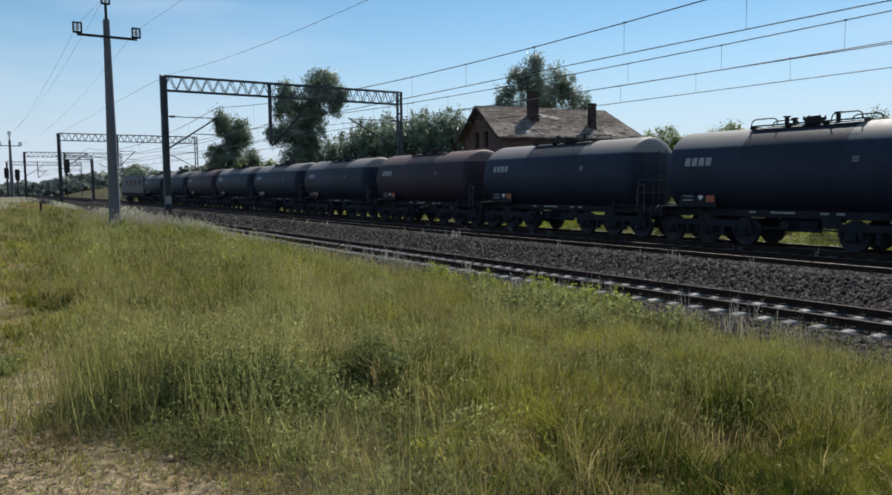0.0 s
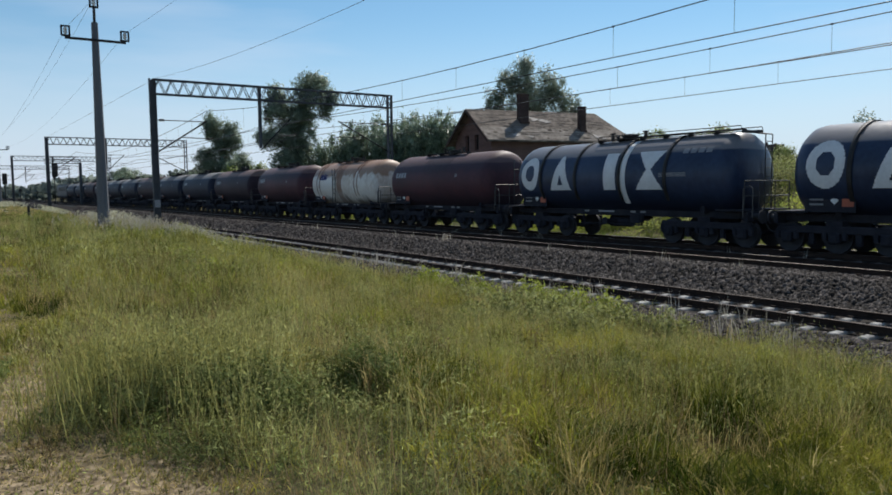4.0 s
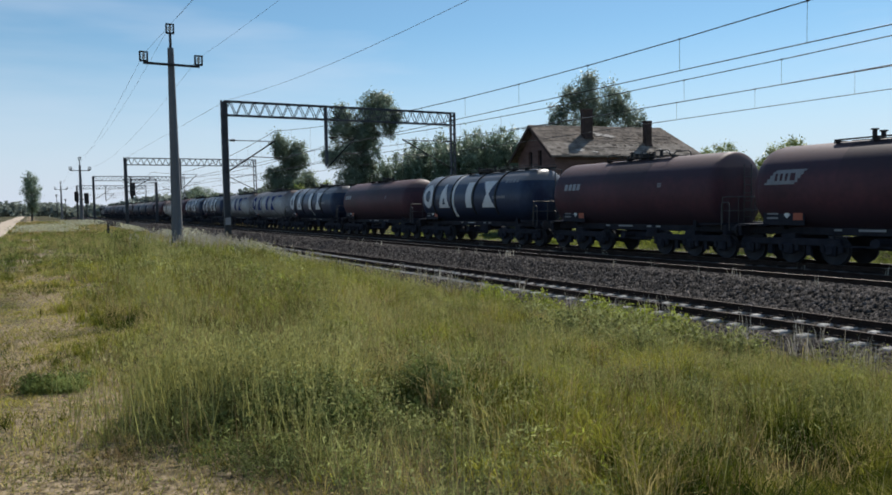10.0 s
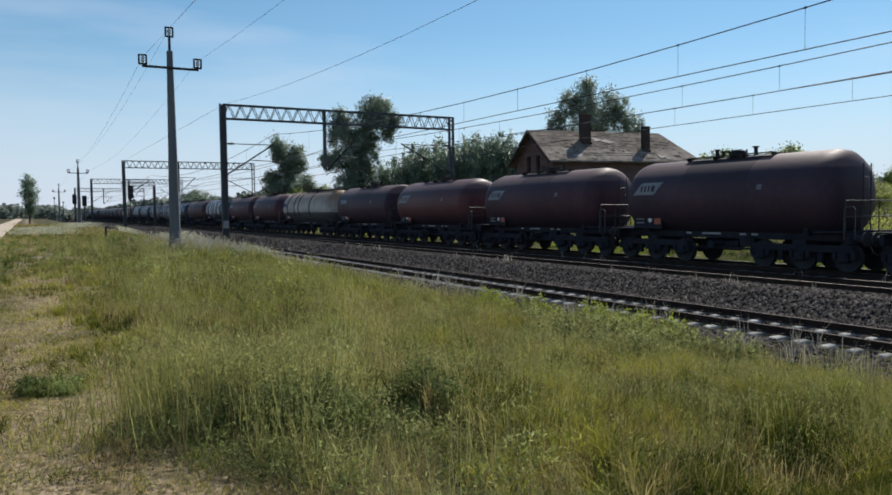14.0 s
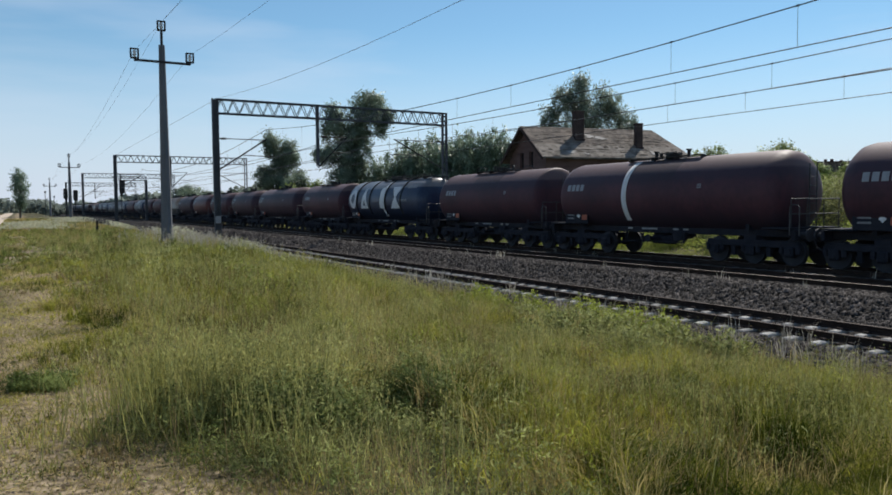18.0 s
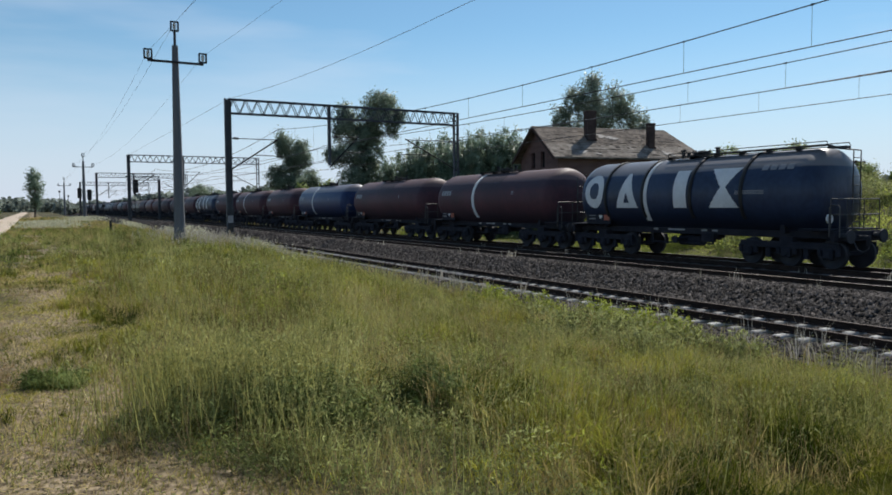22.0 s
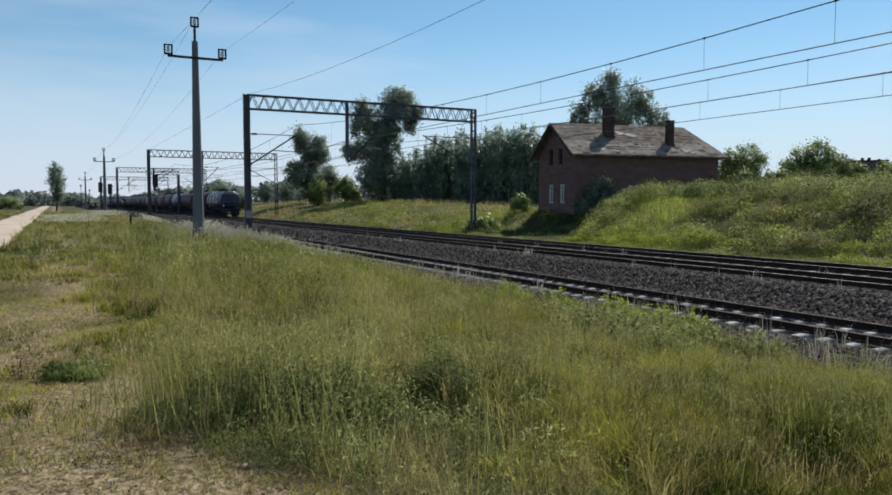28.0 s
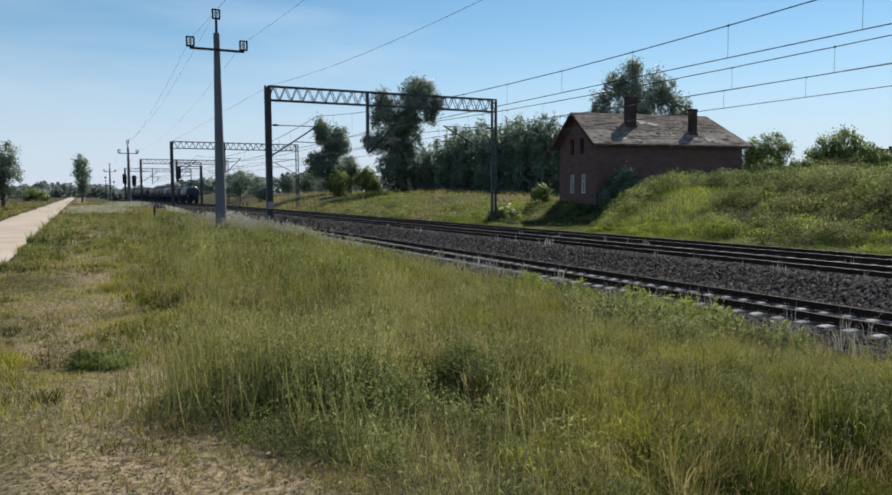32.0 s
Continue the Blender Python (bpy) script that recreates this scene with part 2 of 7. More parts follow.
# ---- shapes ----
def cylinder(bm, a, b, r, r2=None, n=12, caps=True):
    a, b = Vector(a), Vector(b)
    turn = (b - a).to_track_quat("Z", "Y").to_matrix().to_4x4()
    bmesh.ops.create_cone(bm, cap_ends=caps, segments=n, radius1=r, radius2=r if r2 is None else r2, depth=(b - a).length, matrix=Matrix.Translation((a + b) / 2) @ turn)
    return bm


def box(bm, size, at=(0, 0, 0), turn=None, bevel=0.0):
    m = Matrix.Translation(at) @ (turn or Matrix()) @ Matrix.Diagonal((*size, 1))
    made = bmesh.ops.create_cube(bm, size=1, matrix=m)["verts"]
    if bevel:
        bmesh.ops.bevel(bm, geom=list({e for v in made for e in v.link_edges}), offset=bevel, segments=1, affect="EDGES")
    return bm


def beam(bm, a, b, w, h=None):
    """A square bar from a to b."""
    a, b = Vector(a), Vector(b)
    turn = (b - a).to_track_quat("Z", "Y").to_matrix().to_4x4()
    return box(bm, (w, h or w, (b - a).length), (a + b) / 2, turn)


def mesh_of(name, bm, material, smooth=False):
    me = bpy.data.meshes.new(name)
    bm.to_mesh(me)
    bm.free()
    for m in material if isinstance(material, (list, tuple)) else (material,):
        me.materials.append(m)
    if smooth:
        me.shade_smooth() if smooth == "all" else me.set_sharp_from_angle(angle=radians(40))
        if smooth != "all":
            me.polygons.foreach_set("use_smooth", [True] * len(me.polygons))
    return me


def part(name, bm, material, parent, label="", smooth=False, at=None):
    ob = new(name, bm if isinstance(bm, bpy.types.Mesh) else mesh_of(name, bm, material, smooth))
    ob.parent = parent
    if at is not None:
        ob.matrix_basis = at if isinstance(at, Matrix) else Matrix.Translation(at)
    return tagged(ob, label) if label else ob


def thing(name, label, category, m=None, group="", kind=""):
    ob = tagged(new(name), label, category, group, kind)
    ob.matrix_basis = m or Matrix()
    return ob


def raw(name, verts, faces, material, smooth=False, normals=None):
    me = bpy.data.meshes.new(name)
    verts, faces = np.asarray(verts, np.float32), np.asarray(faces, np.int32)
    k = faces.shape[1]
    me.vertices.add(len(verts))
    me.vertices.foreach_set("co", verts.ravel())
    me.loops.add(faces.size)
    me.loops.foreach_set("vertex_index", faces.ravel())
    me.polygons.add(len(faces))
    me.polygons.foreach_set("loop_start", np.arange(0, faces.size, k, dtype=np.int32))
    me.materials.append(material)
    me.update(calc_edges=True)
    if smooth or normals is not None:
        me.polygons.foreach_set("use_smooth", [True] * len(faces))
    if normals is not None:
        me.normals_split_custom_set_from_vertices(normals)
    return me


def tube(points, r, n=5):
    """A thin tube along points, as a bmesh."""
    bm = bmesh.new()
    pts = [Vector(p) for p in points]
    rings = []
    for k, p in enumerate(pts):
        way = (pts[min(k + 1, len(pts) - 1)] - pts[max(k - 1, 0)]).normalized()
        u = way.orthogonal().normalized() if abs(way.y) < 0.5 else way.cross(Vector((0, 0, 1))).normalized()
        w = way.cross(u)
        rings.append([bm.verts.new(p + r * (math.cos(6.2832 * q / n) * u + math.sin(6.2832 * q / n) * w)) for q in range(n)])
    for a, b in zip(rings[:-1], rings[1:]):
        for q in range(n):
            bm.faces.new((a[q], a[(q + 1) % n], b[(q + 1) % n], b[q]))
    bmesh.ops.recalc_face_normals(bm, faces=bm.faces)
    return bm


def wobble(x, y, size, seed=0):
    """Smooth noise on arrays, -1 to 1, built of a few waves."""
    g = np.random.default_rng(100 + seed)
    out = 0
    for k in range(7):
        a, p, q = g.uniform(0, 6.283), g.uniform(0, 6.283), g.uniform(0.6, 2.0)
        out = out + np.sin((x * math.cos(a) + y * math.sin(a)) * q * 6.283 / size + p)
    return out / 4.0


def smooth(a, b, x):
    u = np.clip((x - a) / (b - a), 0, 1)
    return u * u * (3 - 2 * u)


# ---- ground ----
NEAR_X, MID_X, FAR_X, NEAR_Z = 15.4, 19.6, 23.2, -0.6


def ground_z(x, y):
    """Field beside the line, shallow cutting for the tracks, weedy bank behind them."""
    x, y = np.asarray(x, float), np.asarray(y, float)
    x0 = 3.0 + 4.0 * smooth(8, 30, y)
    z = 0.45 - 1.5 * np.clip((x - x0) / (12.6 - x0), 0, 1)
    field = -1.05 + 0.75 * smooth(26, 29.5, x) + 2.0 * (0.75 * smooth(27.5, 36, x) + 0.25 * smooth(34, 45, x)) * smooth(42, 95, y) + 0.5 * smooth(34, 42, x)
    field = field + 1.25 * smooth(33.4, 35.7, x) * (1 - smooth(53, 66, y))
    bank = -1.05 + 0.7 * smooth(26, 28.2, x) + 2.65 * smooth(28.4, 37.0, x) + 0.3 * smooth(37, 52, x)
    back = smooth(37.4, 41.6, y - 0.5 * (x - 30))
    right = bank * (1 - back) + field * back
    z = np.where(x > 25.5, right, z)
    z = z + 0.05 * wobble(x, y, 6.0, 1) * (1 - smooth(8, 11, x) * (1 - smooth(28, 31, x))) + 0.12 * wobble(x, y, 17.0, 2) * smooth(29, 33, x)
    return z


def sheet():
    xs = np.concatenate([[-3000, -1200, -500, -200, -90, -45, -25], np.arange(-15, 30, 0.75), np.arange(30, 60, 1.2), [62, 70, 85, 110, 160, 260, 500, 1200, 3000]])
    ys = np.concatenate([[-3000, -900, -300, -100, -50, -25], np.arange(-12, 30, 0.8), np.arange(30, 75, 1.4), [80, 90, 105, 130, 170, 230, 320, 500, 900, 1600, 3500]])
    gx, gy = np.meshgrid(xs, ys, indexing="ij")
    v = np.stack([gx.ravel(), gy.ravel(), ground_z(gx, gy).ravel()], 1)
    i, j = np.meshgrid(np.arange(len(xs) - 1), np.arange(len(ys) - 1), indexing="ij")
    a = (i * len(ys) + j).ravel()
    return raw("ground", v, np.stack([a, a + len(ys), a + len(ys) + 1, a + 1], 1), SOIL, True)


ground = tagged(new("ground", sheet()), "rough dry meadow ground sloping down to the railway", "ground", kind="structure")


def strip(name, profile, y0, y1, step, material, rough=0.0, seed=0):
    """A long strip along the tracks from a list of (x, z), with an uneven skin."""
    ys = np.arange(y0, y1 + step, step)
    px, pz = np.array(profile).T
    gx, gy = np.meshgrid(px, ys, indexing="ij")
    gz = np.repeat(pz[:, None], len(ys), 1) + rough * wobble(gx * 3, gy, 1.7, seed) * (np.abs(pz[:, None]) >= 0)
    v = np.stack([gx.ravel(), gy.ravel(), gz.ravel()], 1)
    i, j = np.meshgrid(np.arange(len(px) - 1), np.arange(len(ys) - 1), indexing="ij")
    a = (i * len(ys) + j).ravel()
    return raw(name, v, np.stack([a, a + len(ys), a + len(ys) + 1, a + 1], 1), material, True)


def road_strip():
    ys = np.concatenate([np.arange(-40, 80, 0.4), np.arange(80, 420, 5.0)])
    px = np.array([-4.5, -4.3, -3.9, -3.3, -2.7, -2.1, -1.8, -1.6])
    gx, gy = np.meshgrid(px, ys, indexing="ij")
    gx = gx + 0.10 * wobble(0 * gx, gy, 11.0, 5) + 0.03 * wobble(gx, gy, 1.7, 6) * (np.abs(gx + 3.05) > 1.4)
    gz = ground_z(gx, gy) + 0.03
    gz[[0, -1]] -= 0.05
    v = np.stack([gx.ravel(), gy.ravel(), gz.ravel()], 1)
    i, j = np.meshgrid(np.arange(len(px) - 1), np.arange(len(ys) - 1), indexing="ij")
    a = (i * len(ys) + j).ravel()
    return raw("dirt_road", v, np.stack([a, a + len(ys), a + len(ys) + 1, a + 1], 1), GRAVEL_ROAD, True)


tagged(new("dirt_road", road_strip()), "pale gravel track beside the meadow", "road", kind="structure")

Y0, Y1 = -30.0, 420.0
BED = [(12.3, -1.15), (13.6, -0.88), (14.1, -0.83), (16.7, -0.83), (17.2, -0.71), (18.05, -0.24), (18.4, -0.185), (24.4, -0.185), (24.9, -0.26), (26.3, -0.95), (27.2, -1.15)]


def dense(profile, step=0.25):
    out = []
    for (xa, za), (xb, zb) in zip(profile[:-1], profile[1:]):
        n = max(1, int((xb - xa) / step))
        out += [(xa + (xb - xa) * k / n, za + (zb - za) * k / n) for k in range(n)]
    return out + [profile[-1]]


ballast_bed = tagged(new("ballast_bed", strip("ballast_bed", dense(BED), Y0, 130, 0.5, BALLAST, 0.012, 3)), "dark grey crushed-stone ballast under the railway tracks", "ballast", kind="structure")
part("far_ballast", strip("far_ballast", BED, 130.5, Y1, 20, BALLAST), BALLAST, ballast_bed)


def bed_z(x):
    px, pz = np.array(BED).T
    return np.interp(x, px, pz)


def rail_mesh(y0, y1, head):
    """Flat-bottomed rail: foot, web and head, 0.17 m high, its head at z = 0."""
    half = [(0.072, -0.17), (0.072, -0.158), (0.012, -0.135), (0.009, -0.045), (0.036, -0.035), (0.036, -0.006), (0.028, 0.0)]
    ring = half + [(-x, z) for x, z in reversed(half)]
    bm = bmesh.new()
    ends = [[bm.verts.new((x, y, z)) for x, z in ring] for y in (y0, y1)]
    n = len(ring)
    for k in range(n):
        f = bm.faces.new((ends[0][k], ends[1][k], ends[1][(k + 1) % n], ends[0][(k + 1) % n]))
        f.material_index = 1 if k == 6 else 0
    bm.normal_update()
    return mesh_of("rail", bm, (RAIL, head))


def sleeper_mesh(material):
    bm = bmesh.new()
    for s in (-1, 1):
        box(bm, (0.95, 0.27, 0.16), (s * 0.80, 0, 0), bevel=0.025)
    box(bm, (0.75, 0.22, 0.12), (0, 0, -0.02), bevel=0.02)
    for v in bm.verts:
        # sides slope: the top is much narrower than the foot
        v.co.y *= 0.82 - 2.6 * v.co.z
    return mesh_of("sleeper", bm, material)


def clip_mesh():
    bm = bmesh.new()
    for s in (-1, 1):
        box(bm, (0.10, 0.14, 0.05), (s * 0.11, 0, 0), bevel=0.01)
    return mesh_of("rail_clip", bm, RAIL)


RAIL_ME, RUSTY_RAIL_ME, SLEEPER_ME, CLIP_ME = rail_mesh(Y0, Y1, RAIL_HEAD), rail_mesh(Y0, Y1, RUSTY_HEAD), sleeper_mesh(CONCRETE), clip_mesh()


def far_sleepers(y0, y1, material):
    """Sleepers too far to tell apart, as one mesh of plain blocks."""
    ys = np.arange(y0, y1, 0.6)
    c = np.array([[x, y, z] for x in (-1.27, 1.27) for y in (-0.13, 0.13) for z in (-0.08, 0.075)])
    c[1::2, 1] *= 0.62
    f = np.array([[0, 1, 3, 2], [4, 6, 7, 5], [0, 4, 5, 1], [2, 3, 7, 6], [1, 5, 7, 3]])
    v = (c[None] + np.stack([0 * ys, ys, 0 * ys], 1)[:, None]).reshape(-1, 3)
    return raw("far_sleepers", v, (f[None] + 8 * np.arange(len(ys))[:, None, None]).reshape(-1, 4), material)


DARK_SLEEPER_ME = sleeper_mesh(OILY_CONCRETE)


def track(x, z, near, label, sleeper, material):
    t = thing("railway_track", label, "railway track", Matrix.Translation((x, 0, z)), "railway tracks", "structure")
    for s in (-0.753, 0.753):
        part("rail", RUSTY_RAIL_ME if x == NEAR_X else RAIL_ME, None, t, at=(s, 0, 0))
    g = np.random.default_rng(int(x * 10))
    for k in range(near):
        y = 4.0 + 0.6 * k
        part("sleeper", sleeper, None, t, at=pose(g.uniform(-0.02, 0.02), y + g.uniform(-0.02, 0.02), -0.245 + g.uniform(-0.008, 0.006), 0, 0, g.uniform(-0.8, 0.8)))
    for k in range(min(near, 60)):
        for s in (-0.753, 0.753):
            part("rail_clip", CLIP_ME, None, t, at=(s, 4.0 + 0.6 * k, -0.145))
    tagged(part("far_sleepers", far_sleepers(4.0 + 0.6 * near, 160, material), None, t, at=(0, 0, -0.245)), kind="stuff")
    return t


track(NEAR_X, NEAR_Z, 110, "rusty siding rails on pale concrete sleepers", SLEEPER_ME, CONCRETE)
track(MID_X, 0.0, 60, "main line rails on concrete sleepers in dark ballast", DARK_SLEEPER_ME, OILY_CONCRETE)
track(FAR_X, 0.0, 50, "main line rails on concrete sleepers carrying the tank train", DARK_SLEEPER_ME, OILY_CONCRETE)

# ---- gantries and wires ----
GANTRY_Y = (-8.0, 52.0, 112.0, 171.0, 232.0)
LEG_L, LEG_R, TOP, DEEP = 11.9, 29.9, 9.55, 1.0


def gantry(y):
    g = thing("catenary_gantry", "grey steel lattice gantry spanning three railway tracks", "gantry", Matrix.Translation((0, y, 0)), "catenary gantries")
    for x, base in ((LEG_L, -1.3), (LEG_R, -0.7)):
        bm = bmesh.new()
        for s in (-0.17, 0.17):
            box(bm, (0.09, 0.26, TOP - base), (x + s, 0, (TOP + base) / 2))
        if x == LEG_L:
            box(bm, (0.26, 0.05, TOP - base - 0.2), (x, 0, (TOP + base) / 2))
        for k in range(14):
            box(bm, (0.26, 0.02, 0.09), (x, -0.12, base + 0.6 + k * 0.72))
            box(bm, (0.26, 0.02, 0.09), (x, 0.12, base + 0.6 + k * 0.72))
        leg = part("leg", bm, STEEL, g)
        bm = bmesh.new()
        box(bm, (0.7, 0.7, 0.5), (x, 0, base + 0.2), bevel=0.04)
        part("footing", bm, CONCRETE, leg)
    for z, name in ((TOP - 0.06, "top_chord"), (TOP - DEEP, "bottom_chord")):
        bm = bmesh.new()
        for s in (-0.2, 0.2):
            box(bm, (LEG_R - LEG_L, 0.09, 0.105), ((LEG_L + LEG_R) / 2, s, z))
        part(name, bm, STEEL, g)
    n = 44
    w = (LEG_R - LEG_L) / n
    me = None
    for k in range(n):
        x = LEG_L + k * w
        up = k % 2 == 0
        if me is None:
            bm = bmesh.new()
            for s in (-0.2, 0.2):
                beam(bm, (0, s, -DEEP), (w, s, -0.06), 0.042)
            me = mesh_of("diagonal_brace", bm, STEEL)
        part("diagonal_brace", me, None, g, at=Matrix.Translation((x if up else x + w, 0, TOP)) @ (Matrix() if up else pose(0, 0, 0, 0, 0, 180)))
    bm = bmesh.new()
    box(bm, (0.2, 0.2, 4.4), (19.2, 0, TOP - 2.2))
    part("hanging_post", bm, STEEL, g)
    # cantilevers: one strut up and out, one stay, one registration arm
    for x0, x1, name in ((LEG_L, NEAR_X, "cantilever"), (19.2, MID_X + 1.9, "cantilever"), (LEG_R, FAR_X + 2.2, "cantilever")):
        bm = bmesh.new()
        lift = -0.4 if x0 == LEG_L else 0.0
        cylinder(bm, (x0, 0, 5.0 + lift), (x1, 0, 7.3 + lift), 0.05, n=8)
        cylinder(bm, (x0, 0, 7.25 + lift), (x1, 0, 7.25 + lift), 0.03, n=6)
        cylinder(bm, ((x0 + x1) / 2, 0, 6.15 + lift), (x1 + (0.4 if x1 > x0 else -0.4), 0, 6.1 + lift), 0.03, n=6)
        arm = part(name, bm, DARK_IRON, g)
        bm = bmesh.new()
        s = 1 if x1 > x0 else -1
        for k in range(4):
            cylinder(bm, (x0 + s * (0.35 + 0.09 * k), 0, 7.25 + lift), (x0 + s * (0.40 + 0.09 * k), 0, 7.25 + lift), 0.085, n=10)
        part("insulator", bm, DARK_IRON, arm)
    if y == 52.0:
        bm = bmesh.new()
        box(bm, (0.36, 0.03, 0.5), (LEG_L, -0.16, 1.3))
        part("sign_plate", bm, MARK_PALE, g, "small pale sign plate")
    return g


for y in GANTRY_Y:
    gantry(y)


def catenary(x, high, low, sag, label):
    """Messenger wire, contact wire and droppers over one track."""
    t = thing("overhead_wire", label, "overhead wire", group="overhead wires")
    for a, b in zip(GANTRY_Y[:-1], GANTRY_Y[1:]):
        pts = [(x, a + (b - a) * k / 16, high - sag * (1 - (2 * k / 16 - 1) ** 2)) for k in range(17)]
        part("messenger_wire", tube(pts, 0.016 if a < 50 else 0.02), WIRE, t)
        part("contact_wire", tube([(x, a, low), (x, b, low)], 0.014 if a < 50 else 0.018), WIRE, t)
        for k in range(1, 16):
            part("dropper", tube([pts[k], (x, pts[k][1], low)], 0.005, 4), WIRE, t)
            bm = bmesh.new()
            box(bm, (0.025, 0.06, 0.05), pts[k])
            part("clamp", bm, DARK_IRON, t)
    return t


catenary(NEAR_X, 7.6, 5.62, 1.22, "dark overhead contact wire hung over the siding")
catenary(MID_X, 6.8, 5.52, 0.58, "dark overhead contact wire hung over the main line")
catenary(FAR_X, 6.64, 5.45, 0.50, "dark overhead contact wire hung over the far track")
feeder = thing("feeder_cable", "thin dark feeder cable strung from gantry tops", "cable")
part("cable", tube([(12.0, y, 9.55 - 1.17 * (1 - ((y - 22) / 30) ** 2)) for y in range(-8, 53, 4)], 0.009), FEEDER, feeder)
part("cable", tube([(12.0, 52, 9.5), (12.0, 112, 9.5)], 0.011), FEEDER, feeder)


# ---- line poles ----
def line_pole(x, y, top):
    base = float(ground_z(x, y))
    p = thing("utility_pole", "grey concrete utility pole with a three-insulator crossarm", "utility pole", Matrix.Translation((x, y, base)), "utility poles")
    h = top - base
    bm = bmesh.new()
    cylinder(bm, (0, 0, -0.4), (0, 0, h - 1.15), 0.27, 0.14, 8)
    part("shaft", bm, POLE_CONCRETE, p)
    bm = bmesh.new()
    cylinder(bm, (0, 0, h - 1.2), (0, 0, h - 0.45), 0.06, 0.06, 8)
    part("top_spike", bm, DARK_IRON, p)
    tiers = (h - 1.95,)
    for z in tiers:
        bm = bmesh.new()
        box(bm, (2.5, 0.1, 0.1), (0, -0.16, z))
        arm = part("crossarm", bm, DARK_IRON, p)
        for sx in (-1.22, 1.22):
            holder(arm, sx, -0.16, z + 0.05)
    holder(p, 0, 0, h - 0.5)
    return p


def holder(parent, x, y, z):
    """An insulator in a square iron yoke."""
    bm = bmesh.new()
    box(bm, (0.36, 0.08, 0.08), (x, y, z + 0.04))
    box(bm, (0.07, 0.08, 0.42), (x - 0.16, y, z + 0.25))
    box(bm, (0.07, 0.08, 0.42), (x + 0.16, y, z + 0.25))
    box(bm, (0.36, 0.08, 0.06), (x, y, z + 0.45))
    part("yoke", bm, DARK_IRON, parent)
    bm = bmesh.new()
    for k, r in enumerate((0.05, 0.085, 0.05, 0.085, 0.05)):
        cylinder(bm, (x, y, z + 0.10 + 0.06 * k), (x, y, z + 0.16 + 0.06 * k), r, n=10)
    part("insulator", bm, PORCELAIN, parent)


POLES = ((6.1, 37.0, 10.85), (6.5, 117.0, 9.9), (6.7, 196.0, 9.4), (5.7, -40.0, 11.3))
for x, y, top in POLES:
    line_pole(x, y, top)
line = thing("power_line", "three thin wires strung between the utility poles", "power line")
for dx, dz in ((-1.22, -1.55), (1.22, -1.55), (0, -0.1)):
    for (xa, ya, za), (xb, yb, zb) in ((POLES[3], POLES[0]), (POLES[0], POLES[1]), (POLES[1], POLES[2])):
        pts = [(xa + (xb - xa) * u + dx, ya + (yb - ya) * u - 0.16, za + (zb - za) * u + dz - 1.1 * (1 - (2 * u - 1) ** 2)) for u in np.linspace(0, 1, 13)]
        part("wire", tube(pts, 0.006, 4), WIRE, line)


# ---- signals far along the line ----
def signal(x, y, h):
    s = thing("railway_signal", "dark railway light signal on a slim mast", "signal", Matrix.Translation((x, y, -1.0)), "light signals")
    bm = bmesh.new()
    cylinder(bm, (0, 0, 0), (0, 0, h), 0.09, n=8)
    part("mast", bm, DARK_IRON, s)
    bm = bmesh.new()
    box(bm, (0.75, 0.3, 1.9), (0, -0.2, h - 0.6), bevel=0.1)
    head = part("signal_head", bm, DARK_IRON, s)
    for k in range(3):
        bm = bmesh.new()
        cylinder(bm, (0, -0.36, h - 1.1 + 0.5 * k), (0, -0.5, h - 1.1 + 0.5 * k), 0.13, n=10)
        part("hood", bm, DARK_IRON, head)
    return s


signal(9.2, 150.0, 6.2)
signal(7.9, 156.0, 6.6)
bracket = thing("signal_bridge", "steel bracket bridge carrying a hanging railway signal", "signal bridge", Matrix.Translation((0, 150, 0)))
bm = bmesh.new()
box(bm, (0.45, 0.45, 8.3), (21.2, 0, 3.4))
part("post", bm, STEEL, bracket)
bm = bmesh.new()
for z in (8.05, 7.35):
    box(bm, (6.0, 0.3, 0.14), (18.4, 0, z))
for k in range(8):
    beam(bm, (15.5 + k * 0.72, 0, 7.35 if k % 2 else 8.05), (16.22 + k * 0.72, 0, 8.05 if k % 2 else 7.35), 0.09)
part("boom", bm, STEEL, bracket)
bm = bmesh.new()
box(bm, (0.95, 0.4, 2.5), (17.0, -0.35, 6.2), bevel=0.12)
box(bm, (0.12, 0.12, 3.4), (16.7, 0, 6.6))
head = part("signal_head", bm, DARK_IRON, bracket)
for k in range(3):
    bm = bmesh.new()
    cylinder(bm, (17.0, -0.5, 5.4 + 0.75 * k), (17.0, -0.75, 5.4 + 0.75 * k), 0.16, n=10)
    part("hood", bm, DARK_IRON, head)
for x, y, hh in ((11.5, 150.0, 3.6), (18.6, 165.0, 6.0), (7.0, 240.0, 8.0), (10.0, 260.0, 7.0)):
    post = thing("lineside_post", "thin dark post beside the far tracks", "post", Matrix.Translation((x, y, -1.0)), "lineside posts")
    bm = bmesh.new()
    cylinder(bm, (0, 0, 0), (0, 0, hh), 0.10, 0.07, n=8)
    part("mast", bm, DARK_IRON, post)
    bm = bmesh.new()
    box(bm, (0.5, 0.2, 0.5), (0, 0, hh), bevel=0.05)
    part("cap", bm, DARK_IRON, post)


